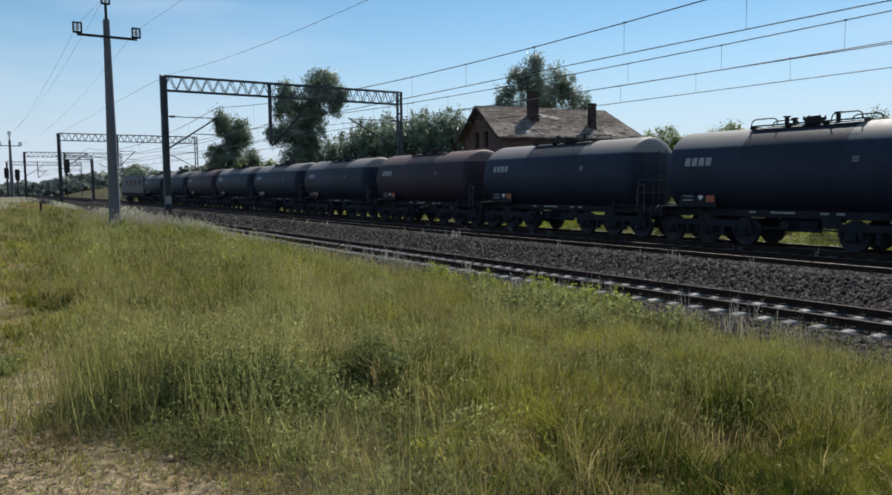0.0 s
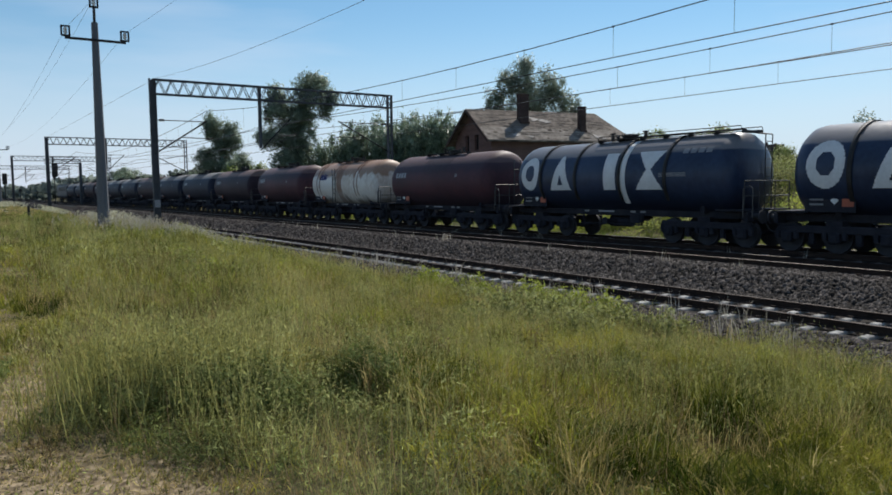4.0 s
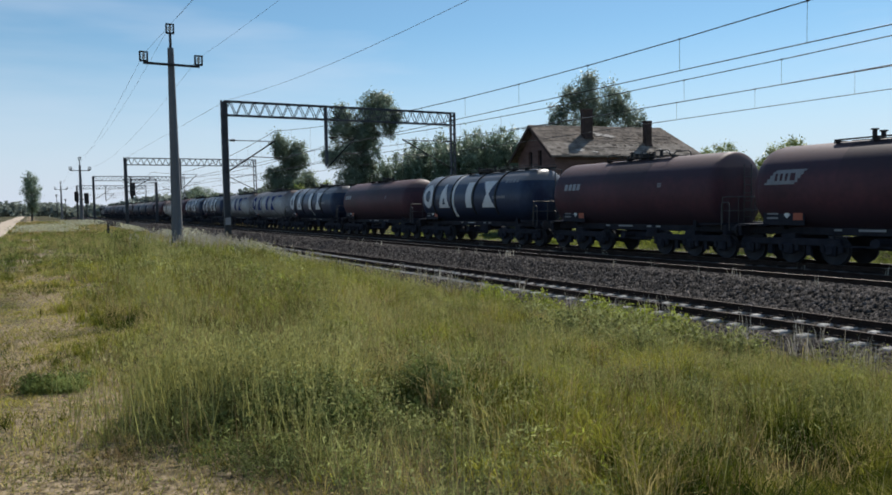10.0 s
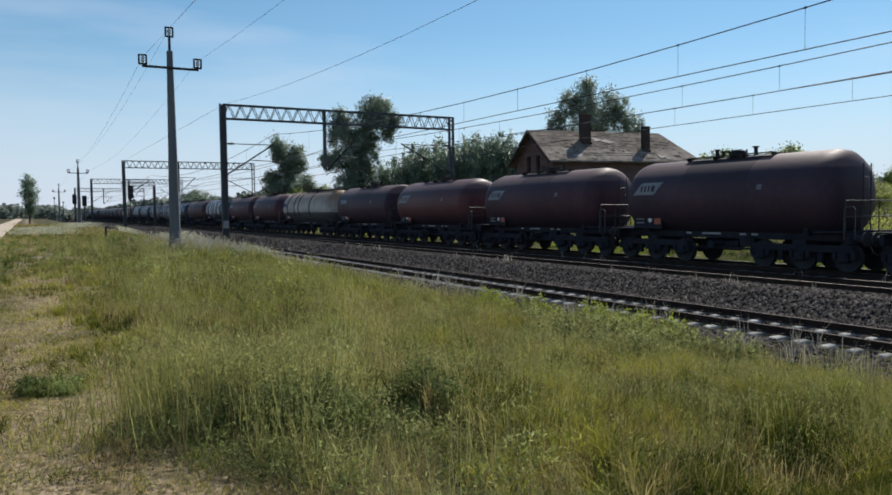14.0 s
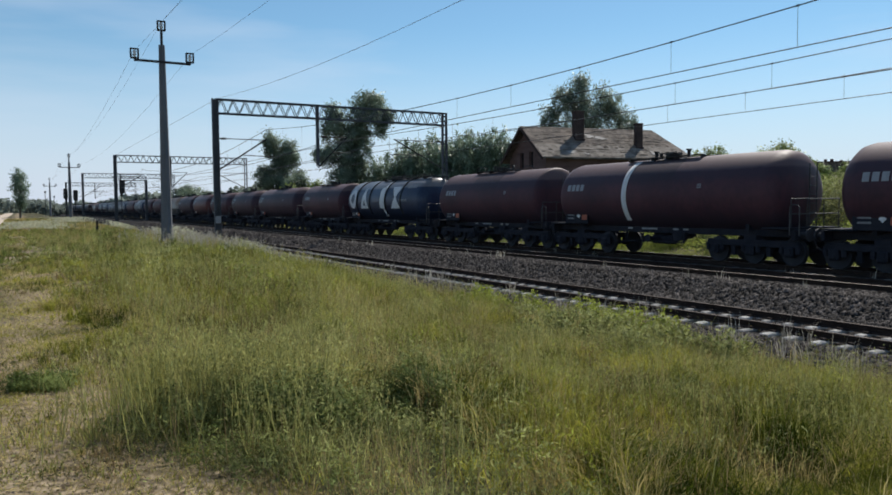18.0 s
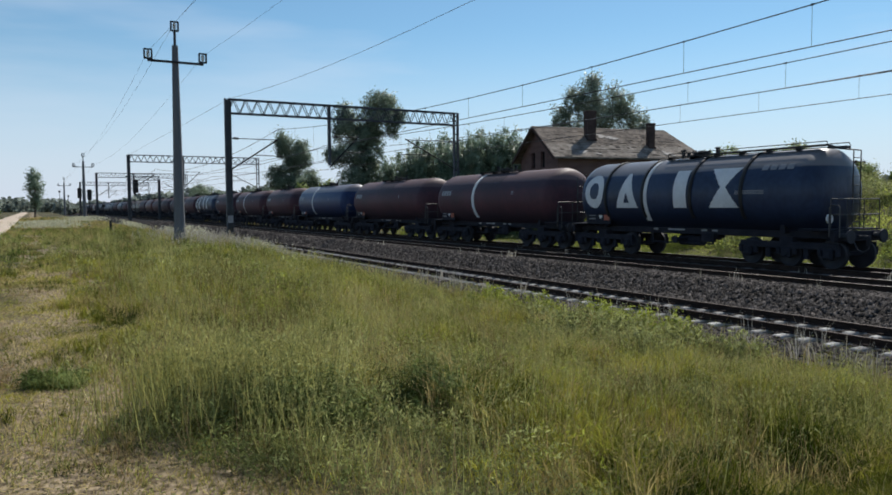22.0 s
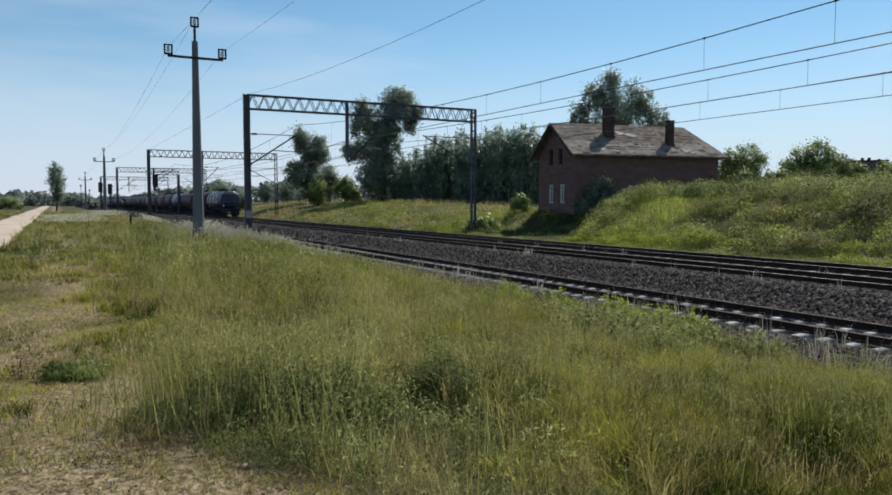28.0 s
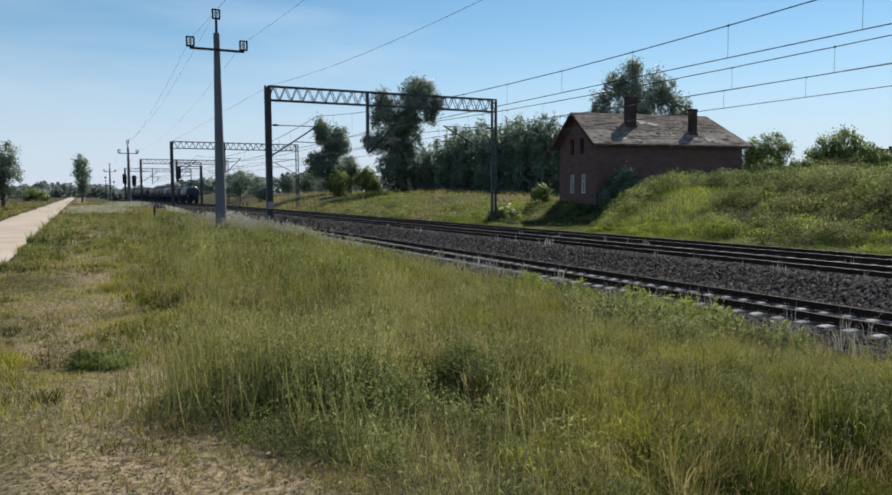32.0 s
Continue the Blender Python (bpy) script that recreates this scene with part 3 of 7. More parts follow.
for k in range(3):
    stub = thing("marker_post", "short dark marker post beside the far track", "post", Matrix.Translation((27.6 + 0.7 * k, 146.0, float(ground_z(27.6 + 0.7 * k, 146.0)))), "marker posts")
    bm = bmesh.new()
    box(bm, (0.16, 0.16, 1.0), (0, 0, 0.4), bevel=0.03)
    part("post", bm, DARK_IRON, stub)
    bm = bmesh.new()
    box(bm, (0.22, 0.22, 0.12), (0, 0, 0.95), bevel=0.03)
    part("cap", bm, MARK_PALE, stub)


# ---- train ----
SPEED = 16.2


def paint(name, dark, light, **k):
    return mat(name, dark, light, k.pop("rough", 0.45), 0.0, k.pop("scale", 0.7), 9.0, 0.05, k.pop("spread", (0.32, 0.68)), squeeze=(1, 0.6, 0.5), spec=0.28)


PAINT = {
    "black": paint("sooty_black_paint", (0.0105, 0.015, 0.031), (0.026, 0.035, 0.064), rough=0.58),
    "brownblack": paint("brown_black_paint", (0.024, 0.016, 0.024), (0.056, 0.035, 0.047), rough=0.6),
    "navy": paint("navy_blue_paint", (0.014, 0.023, 0.050), (0.034, 0.054, 0.105), rough=0.35),
    "blue": paint("bright_blue_paint", (0.009, 0.022, 0.072), (0.022, 0.046, 0.135), rough=0.42),
    "maroon": paint("faded_maroon_paint", (0.046, 0.020, 0.028), (0.106, 0.040, 0.050), rough=0.58),
    "darkmaroon": paint("dark_maroon_paint", (0.038, 0.021, 0.030), (0.085, 0.041, 0.054), rough=0.58),
    "red": paint("dull_red_paint", (0.085, 0.026, 0.027), (0.15, 0.052, 0.050), rough=0.5),
    "white": paint("grimy_white_paint", (0.23, 0.23, 0.235), (0.44, 0.44, 0.445), rough=0.4),
    "cream": paint("rust_stained_cream_paint", (0.52, 0.44, 0.36), (0.74, 0.71, 0.66), rough=0.5, scale=0.5, spread=(0.36, 0.56)),
    "beige": paint("beige_tank_paint", (0.33, 0.295, 0.255), (0.55, 0.525, 0.49), rough=0.45),
}
def dirt_and_tone(m, colour, z0, z1, amount, rag=0.7):
    """Blends a colour over a barrel from height z0 towards z1, with a ragged, streaky edge: weathered dirt, painted
    sunlit crowns, dark bellies.
    """
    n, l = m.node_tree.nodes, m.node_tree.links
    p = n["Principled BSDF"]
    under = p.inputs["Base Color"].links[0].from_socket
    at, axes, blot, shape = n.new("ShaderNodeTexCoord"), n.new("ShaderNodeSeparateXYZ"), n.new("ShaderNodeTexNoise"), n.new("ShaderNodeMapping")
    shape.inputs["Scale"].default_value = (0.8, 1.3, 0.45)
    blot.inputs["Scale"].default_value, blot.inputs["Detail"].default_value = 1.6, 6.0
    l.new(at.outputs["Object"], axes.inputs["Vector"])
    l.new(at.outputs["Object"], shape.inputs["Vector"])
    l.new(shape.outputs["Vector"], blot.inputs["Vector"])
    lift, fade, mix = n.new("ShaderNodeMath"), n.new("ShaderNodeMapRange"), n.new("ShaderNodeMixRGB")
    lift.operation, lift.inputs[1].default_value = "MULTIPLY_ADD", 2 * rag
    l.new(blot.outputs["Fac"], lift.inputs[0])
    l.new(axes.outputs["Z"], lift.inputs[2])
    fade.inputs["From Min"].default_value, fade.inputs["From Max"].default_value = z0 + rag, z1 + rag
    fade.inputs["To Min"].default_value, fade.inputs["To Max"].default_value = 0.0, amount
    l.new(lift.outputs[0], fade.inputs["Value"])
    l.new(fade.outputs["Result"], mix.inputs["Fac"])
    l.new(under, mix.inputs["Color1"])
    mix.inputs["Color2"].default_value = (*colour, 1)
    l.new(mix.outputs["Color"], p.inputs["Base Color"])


dirt_and_tone(PAINT["white"], (0.115, 0.080, 0.068), 0.45, 0.95, 0.8)
# darker towards the bottom
dirt_and_tone(PAINT["white"], (0.07, 0.068, 0.068), -0.45, -1.0, 0.8)
dirt_and_tone(PAINT["beige"], (0.26, 0.155, 0.090), -0.05, 0.75, 0.85, 0.9)
dirt_and_tone(PAINT["beige"], (0.060, 0.063, 0.070), -0.34, -0.42, 0.93, 0.05)
dirt_and_tone(PAINT["cream"], (0.27, 0.145, 0.085), 0.42, 0.62, 0.85, 0.9)
# lower part blended darker by height
dirt_and_tone(PAINT["cream"], (0.105, 0.082, 0.070), -0.75, -1.2, 0.8)
for k in ("maroon", "darkmaroon", "red"):
    # pale crown: dust, brightened down to where sunlight ends on the barrel
    dirt_and_tone(PAINT[k], (0.25, 0.155, 0.135), 0.84, 0.93, 0.8, 0.06)
    # a darker belly, then a darker band at the shoulder
    dirt_and_tone(PAINT[k], (0.034, 0.027, 0.037), -0.40, -1.00, 0.8, 0.25)
    dirt_and_tone(PAINT[k], (0.030, 0.024, 0.036), 0.40, 0.62, 0.55, 0.25)
for k in ("navy", "blue", "black", "brownblack"):
    # dusty top with its sunlit part painted in, cut off sharply
    dirt_and_tone(PAINT[k], (0.19, 0.130, 0.112) if k == "brownblack" else (0.29, 0.265, 0.24), 0.84, 0.90, 0.8 if "black" in k else 0.5, 0.04)
    # near-black tone growing towards the belly
    dirt_and_tone(PAINT[k], (0.013, 0.015, 0.025), -0.30, -1.00, 0.7, 0.25)


def spill(m, colour, half, amount, z0):
    """Oil spilt round the manhole: a sharp-edged dark belt over the top of the barrel, fading down its sides."""
    n, l = m.node_tree.nodes, m.node_tree.links
    p = n["Principled BSDF"]
    under = p.inputs["Base Color"].links[0].from_socket
    at, axes, blot = n.new("ShaderNodeTexCoord"), n.new("ShaderNodeSeparateXYZ"), n.new("ShaderNodeTexNoise")
    blot.inputs["Scale"].default_value, blot.inputs["Detail"].default_value = 1.1, 5.0
    l.new(at.outputs["Object"], axes.inputs["Vector"])
    l.new(at.outputs["Object"], blot.inputs["Vector"])
    away, ragged, edge, down, both, mix = n.new("ShaderNodeMath"), n.new("ShaderNodeMath"), n.new("ShaderNodeMapRange"), n.new("ShaderNodeMapRange"), n.new("ShaderNodeMath"), n.new("ShaderNodeMixRGB")
    away.operation, ragged.operation, ragged.inputs[1].default_value, both.operation = "ABSOLUTE", "MULTIPLY_ADD", 0.14, "MULTIPLY"
    l.new(axes.outputs["Y"], away.inputs[0])
    l.new(blot.outputs["Fac"], ragged.inputs[0])
    l.new(away.outputs[0], ragged.inputs[2])
    edge.inputs["From Min"].default_value, edge.inputs["From Max"].default_value = half + 0.05, half + 0.10
    edge.inputs["To Min"].default_value, edge.inputs["To Max"].default_value = amount, 0.0
    down.inputs["From Min"].default_value, down.inputs["From Max"].default_value = z0, z0 + 1.3
    l.new(ragged.outputs[0], edge.inputs["Value"])
    l.new(axes.outputs["Z"], down.inputs["Value"])
    l.new(edge.outputs["Result"], both.inputs[0])
    l.new(down.outputs["Result"], both.inputs[1])
    l.new(both.outputs[0], mix.inputs["Fac"])
    l.new(under, mix.inputs["Color1"])
    mix.inputs["Color2"].default_value = (*colour, 1)
    l.new(mix.outputs["Color"], p.inputs["Base Color"])


spill(PAINT["cream"], (0.20, 0.098, 0.060), 0.35, 0.85, -1.6)
spill(PAINT["black"], (0.011, 0.013, 0.022), 1.75, 0.92, 0.0)
spill(PAINT["brownblack"], (0.020, 0.015, 0.020), 1.45, 0.85, 0.0)
spill(PAINT["maroon"], (0.030, 0.020, 0.023), 1.25, 0.75, 0.1)
spill(PAINT["darkmaroon"], (0.024, 0.017, 0.020), 1.5, 0.85, 0.0)
MARK_WHITE = mat("white_lettering_paint", (0.55, 0.55, 0.55), (0.75, 0.75, 0.75), 0.7, 0, 2, 12, 0, spec=0.15)
MARK_BLUE = mat("blue_lettering_paint", (0.015, 0.025, 0.11), (0.03, 0.05, 0.18), 0.75, 0, 2, 12, 0, spec=0.06)
MARK_GREY = mat("grey_marking_and_shadow_paint", (0.16, 0.16, 0.17), (0.26, 0.26, 0.27), 0.6, 0, 2, 12, 0)
MARK_ORANGE = mat("orange_warning_plate", (0.28, 0.06, 0.03), (0.40, 0.10, 0.05), 0.5, 0, 2, 12, 0)
UNDER = mat("grimy_underframe", (0.015, 0.016, 0.023), (0.037, 0.038, 0.048), 0.9, 0.0, 2.0, 18.0, 0.2, spec=0.15)
WHEEL = mat("worn_wheel_steel", (0.017, 0.018, 0.023), (0.043, 0.043, 0.051), 0.8, 0.1, 3.0, 20.0, 0.1)
RAILING = mat("pale_worn_handrail", (0.028, 0.029, 0.032), (0.075, 0.073, 0.072), 0.6, 0.1, 3, 20, 0)
TANK_R, TANK_Z = 1.50, 2.46
made = {}


def tank_mesh(length, end, material):
    """A tank barrel with dished or nearly flat ends, lying along y."""
    key = ("tank", length, end, material.name)
    if key not in made:
        prof = [(0.0, 0.0), (0.55, 0.03), (1.0, 0.12), (1.27, 0.24), (1.44, 0.44), (1.5, 0.72)] if end == "round" else [(0.0, 0.0), (0.6, 0.02), (1.15, 0.07), (1.41, 0.14), (1.485, 0.22), (1.5, 0.34)]
        ring = [(r, -length / 2 + d) for r, d in prof] + [(r, length / 2 - d) for r, d in reversed(prof)]
        n = 40
        v = [[r * math.sin(6.2832 * k / n), y, r * math.cos(6.2832 * k / n)] for r, y in ring for k in range(n)]
        f = [[a * n + k, a * n + (k + 1) % n, (a + 1) * n + (k + 1) % n, (a + 1) * n + k] for a in range(len(ring) - 1) for k in range(n)]
        made[key] = raw("tank", v, f, material, True)
    return made[key]


def band_mesh(width, lift, a0, a1, material):
    """A strip bent round the barrel from angle a0 to a1 (degrees from the top, towards the near side)."""
    key = ("band", width, lift, a0, a1, material.name)
    if key not in made:
        n = max(6, int(abs(a1 - a0) / 8))
        v = []
        for k in range(n + 1):
            a = radians(a0 + (a1 - a0) * k / n)
            for r in (TANK_R + 0.004, TANK_R + lift):
                for y in (-width / 2, width / 2):
                    v.append((-r * math.sin(a), y, r * math.cos(a)))
        f = []
        for k in range(n):
            b = 4 * k
            f += [(b + 2, b + 3, b + 7, b + 6), (b, b + 2, b + 6, b + 4), (b + 1, b + 5, b + 7, b + 3)]
        made[key] = raw("band", v, f, material)
    return made[key]


SHAPES = {
    "ring": lambda u, v: 0.24 < u * u + v * v < 1.0,
    "wedge": lambda u, v: abs(u) < 0.12 + 0.88 * (1 - v) / 2 and not (abs(u) < 0.40 * (-v - 0.1) and v > -0.72),
    "tee": lambda u, v: abs(u) < 0.52,
    "cross": lambda u, v: abs(u) < 0.16 + 0.80 * abs(v),
    "bars": lambda u, v: (v % 0.66) < 0.36 and abs(u) < 0.95,
    "slanted_flag": lambda u, v: abs(u - 0.25 * v) < 0.75 and not (abs(v) < 0.5 and abs(u) < 0.45 and (u * 4) % 1.2 < 0.75),
    "blocks": lambda u, v: int((u + 1) * 8) % 4 < 3,
}


def mark_mesh(shape, w, h, z, material):
    """A painted shape on the near side of the barrel, centred at height z."""
    key = ("mark", shape, w, h, z, material.name)
    if key not in made:
        n = 16 if h < 1 else 34
        a_mid = math.acos(max(-1, min(1, (z - TANK_Z) / TANK_R)))
        span = h / TANK_R
        v, f = [], []
        for j in range(n + 1):
            for i in range(n + 1):
                a = a_mid - span * (j / n - 0.5)
                v.append((-(TANK_R + 0.008) * math.sin(a), w * (0.5 - i / n), (TANK_R + 0.008) * math.cos(a)))
        for j in range(n):
            for i in range(n):
                if SHAPES[shape](2 * (i + 0.5) / n - 1, 2 * (j + 0.5) / n - 1):
                    b = j * (n + 1) + i
                    f.append((b, b + 1, b + n + 2, b + n + 1))
        made[key] = raw("painted_mark", v, f, material)
    return made[key]


def wheel_mesh():
    bm = bmesh.new()
    cylinder(bm, (-0.07, 0, 0), (0.07, 0, 0), 0.46, n=24)
    cylinder(bm, (0.05, 0, 0), (0.075, 0, 0), 0.49, n=24)
    cylinder(bm, (-0.10, 0, 0), (-0.07, 0, 0), 0.16, n=14)
    return mesh_of("wheel", bm, WHEEL)


def bogie_frame_mesh():
    """Side frames with axle boxes, springs and a bolster."""
    bm = bmesh.new()
    for s in (-1, 1):
        box(bm, (0.12, 3.7, 0.24), (s * 1.0, 0, 0.72), bevel=0.03)
        for y in (-1.52, 0, 1.52):
            box(bm, (0.20, 0.34, 0.36), (s * 1.02, y, 0.48), bevel=0.05)
            cylinder(bm, (s * 1.0, y - 0.30, 0.42), (s * 1.0, y - 0.30, 0.70), 0.09, n=8)
            cylinder(bm, (s * 1.0, y + 0.30, 0.42), (s * 1.0, y + 0.30, 0.70), 0.09, n=8)
            cylinder(bm, (s * 1.09, y, 0.48), (s * 1.15, y, 0.48), 0.12, n=10)
        for y in (-0.72, 0.72):
            box(bm, (0.14, 0.16, 0.55), (s * 0.95, y, 0.55))
    box(bm, (2.1, 0.5, 0.3), (0, 0, 0.85))
    for y in (-1.52, 0, 1.52):
        cylinder(bm, (-0.95, y, 0.46), (0.95, y, 0.46), 0.08, n=8)
    return mesh_of("bogie_frame", bm, UNDER)


def underframe_mesh(length):
    key = ("under", length)
    if key not in made:
        bm = bmesh.new()
        half = length / 2 + 0.18
        for s in (-1, 1):
            box(bm, (0.16, 2 * half, 0.26), (s * 0.72, 0, 1.08), bevel=0.02)
            box(bm, (2.5, 0.14, 0.34), (0, s * half, 1.06), bevel=0.02)
            box(bm, (2.7, 1.1, 0.05), (0, s * (half - 0.55), 1.27))
        box(bm, (0.4, 2 * half, 0.3), (0, 0, 1.08))
        for y in (-length * 0.36, length * 0.36):
            box(bm, (2.1, 0.16, 0.34), (0, y, 1.30))
        made[key] = mesh_of("underframe", bm, UNDER)
    return made[key]


def gear_mesh():
    """Brake gear and discharge pipes slung between the bogies."""
    key = "gear"
    if key not in made:
        bm = bmesh.new()
        cylinder(bm, (-0.5, -0.6, 0.70), (-0.5, 0.5, 0.70), 0.20, n=12)
        cylinder(bm, (0.2, -1.0, 0.85), (0.2, 1.2, 0.85), 0.05, n=8)
        cylinder(bm, (-1.25, 0.1, 0.75), (1.25, 0.1, 0.75), 0.09, n=10)
        cylinder(bm, (-1.28, 0.1, 0.75), (-1.34, 0.1, 0.75), 0.15, n=10)
        cylinder(bm, (0, 0.1, 0.70), (0, 0.1, 1.2), 0.16, n=10)
        box(bm, (0.3, 0.5, 0.35), (-0.9, -1.2, 0.85), bevel=0.03)
        beam(bm, (-1.0, -1.5, 0.62), (-1.0, 1.6, 0.62), 0.05)
        beam(bm, (-1.0, -1.5, 0.62), (-1.0, -1.5, 1.05), 0.05)
        beam(bm, (-1.0, 1.6, 0.62), (-1.0, 1.6, 1.05), 0.05)
        made[key] = mesh_of("brake_gear", bm, UNDER)
    return made[key]


def buffer_mesh():
    if "buffer" not in made:
        bm = bmesh.new()
        cylinder(bm, (0, 0, 0), (0, 0.34, 0), 0.11, n=12)
        cylinder(bm, (0, 0.34, 0), (0, 0.40, 0), 0.22, n=16)
        made["buffer"] = mesh_of("buffer", bm, WHEEL)
    return made["buffer"]


def ladder_mesh(tall=False):
    """End ladder; the tall one loops over on to the walkway."""
    key = ("ladder", tall)
    if key not in made:
        bm = bmesh.new()
        h = 2.60 if tall else 2.2
        for s in (-0.2, 0.2):
            cylinder(bm, (s, 0, 0), (s, 0, h), 0.022, n=6)
            if tall:
                cylinder(bm, (s, 0, h), (s, 0.60, h + 0.10), 0.022, n=6)
        for k in range(int((h - 0.2) / 0.3)):
            cylinder(bm, (-0.2, 0, 0.25 + 0.3 * k), (0.2, 0, 0.25 + 0.3 * k), 0.015, n=5)
        made[key] = mesh_of("ladder", bm, RAILING)
    return made[key]


def end_handrail(wagon, y):
    """Handrail across the end platform: two rails, four posts, and a looped grab iron at the step."""
    if "guard" not in made:
        for key, a, b in (("guard", (-1.3, 0, 0), (1.3, 0, 0)), ("guard_post", (0, 0, 0), (0, 0, 1.0))):
            bm = bmesh.new()
            cylinder(bm, a, b, 0.02, n=6)
            made[key] = mesh_of("rail" if key == "guard" else "post", bm, RAILING)
        made["grab"] = tube([(-1.36, 0, 1.05), (-1.36, 0, 1.98), (-1.36, -0.07, 2.05), (-1.36, -0.28, 2.05), (-1.36, -0.35, 1.98), (-1.36, -0.35, 1.05)], 0.022, 6)
        made["grab"] = mesh_of("grab_iron", made["grab"], RAILING) if not isinstance(made["grab"], bpy.types.Mesh) else made["grab"]
    top = part("end_handrail", made["guard"], None, wagon, at=(0, y, 2.25))
    part("middle_rail", made["guard"], None, top, at=(0, 0, -0.5))
    for x in (-1.3, -0.45, 0.45, 1.3):
        part("post", made["guard_post"], None, top, at=(x, 0, -1.0))
    part("grab_iron", made["grab"], RAILING, wagon, at=(0, y, 0))


def hatch_mesh():
    """Manhole neck, bolted lid, lid lever and two valves."""
    if "hatch" not in made:
        bm = bmesh.new()
        top = TANK_Z + TANK_R
        cylinder(bm, (0, 0, top - 0.1), (0, 0, top + 0.14), 0.30, n=16)
        cylinder(bm, (0, 0, top + 0.14), (0, 0, top + 0.20), 0.35, n=16)
        for k in range(6):
            a = 6.2832 * k / 6
            cylinder(bm, (0.31 * math.cos(a), 0.31 * math.sin(a), top + 0.18), (0.31 * math.cos(a), 0.31 * math.sin(a), top + 0.27), 0.03, n=6)
        beam(bm, (-0.3, -0.3, top + 0.22), (0.3, 0.45, top + 0.27), 0.05)
        for y, h in ((-0.75, 0.30), (0.7, 0.22), (0.98, 0.30)):
            cylinder(bm, (0.05, y, top - 0.05), (0.05, y, top + h), 0.07, n=10)
            cylinder(bm, (0.05, y, top + h), (0.05, y, top + h + 0.04), 0.12, n=10)
        made["hatch"] = mesh_of("manhole", bm, DARK_IRON)
    return made["hatch"]


def walkway(wagon, length, long_walk, hoops):
    """Grated walkway on the crown of the barrel, with low handrails: short round the manhole, or running to the rear end."""
    top = TANK_Z + TANK_R
    y0, y1 = (-length / 2 + 0.25, 1.2) if long_walk else (-1.9, 1.9)
    key = ("walk", long_walk, length)
    if key not in made:
        bm = bmesh.new()
        for s in (-0.46, 0.46):
            box(bm, (0.26, y1 - y0, 0.03), (s, (y0 + y1) / 2, top + 0.04))
        n = int((y1 - y0) / 1.1)
        for k in range(n + 1):
            box(bm, (1.15, 0.05, 0.10), (0, y0 + (y1 - y0) * k / n, top - 0.025))
        made[key] = mesh_of("roof_walkway", bm, DARK_IRON)
    if ("hoop", long_walk, length) not in made:
        pts = [(0, 0, 0), (0, 0.03, 0.17), (0, 0.14, 0.23), (0, 0.80, 0.23), (0, 0.92, 0.17), (0, 0.97, 0)]
        made["hoop", long_walk, length] = mesh_of("hoop_handrail", tube(pts, 0.022, 6), DARK_IRON)
        pts = [(0, y0, 0.0), (0, y0 + 0.05, 0.13), (0, y1 - 0.05, 0.13), (0, y1, 0.0)]
        made["edge", long_walk, length] = mesh_of("walkway_handrail", tube(pts, 0.018, 5), DARK_IRON)
    walk_ = part("roof_walkway", made[key], None, wagon)
    part("manhole", hatch_mesh(), None, wagon)
    if long_walk:
        for x in (-0.6, 0.6):
            part("walkway_handrail", made["edge", long_walk, length], None, walk_, at=(x, 0, top + 0.04))
    elif hoops:
        for x in (-0.6, 0.6):
            for y in (y0 + 0.05, y1 - 1.0):
                part("hoop_handrail", made["hoop", long_walk, length], None, walk_, at=(x, y, top + 0.02))


WHEEL_ME, BOGIE_ME = wheel_mesh(), bogie_frame_mesh()
TRAIN = []


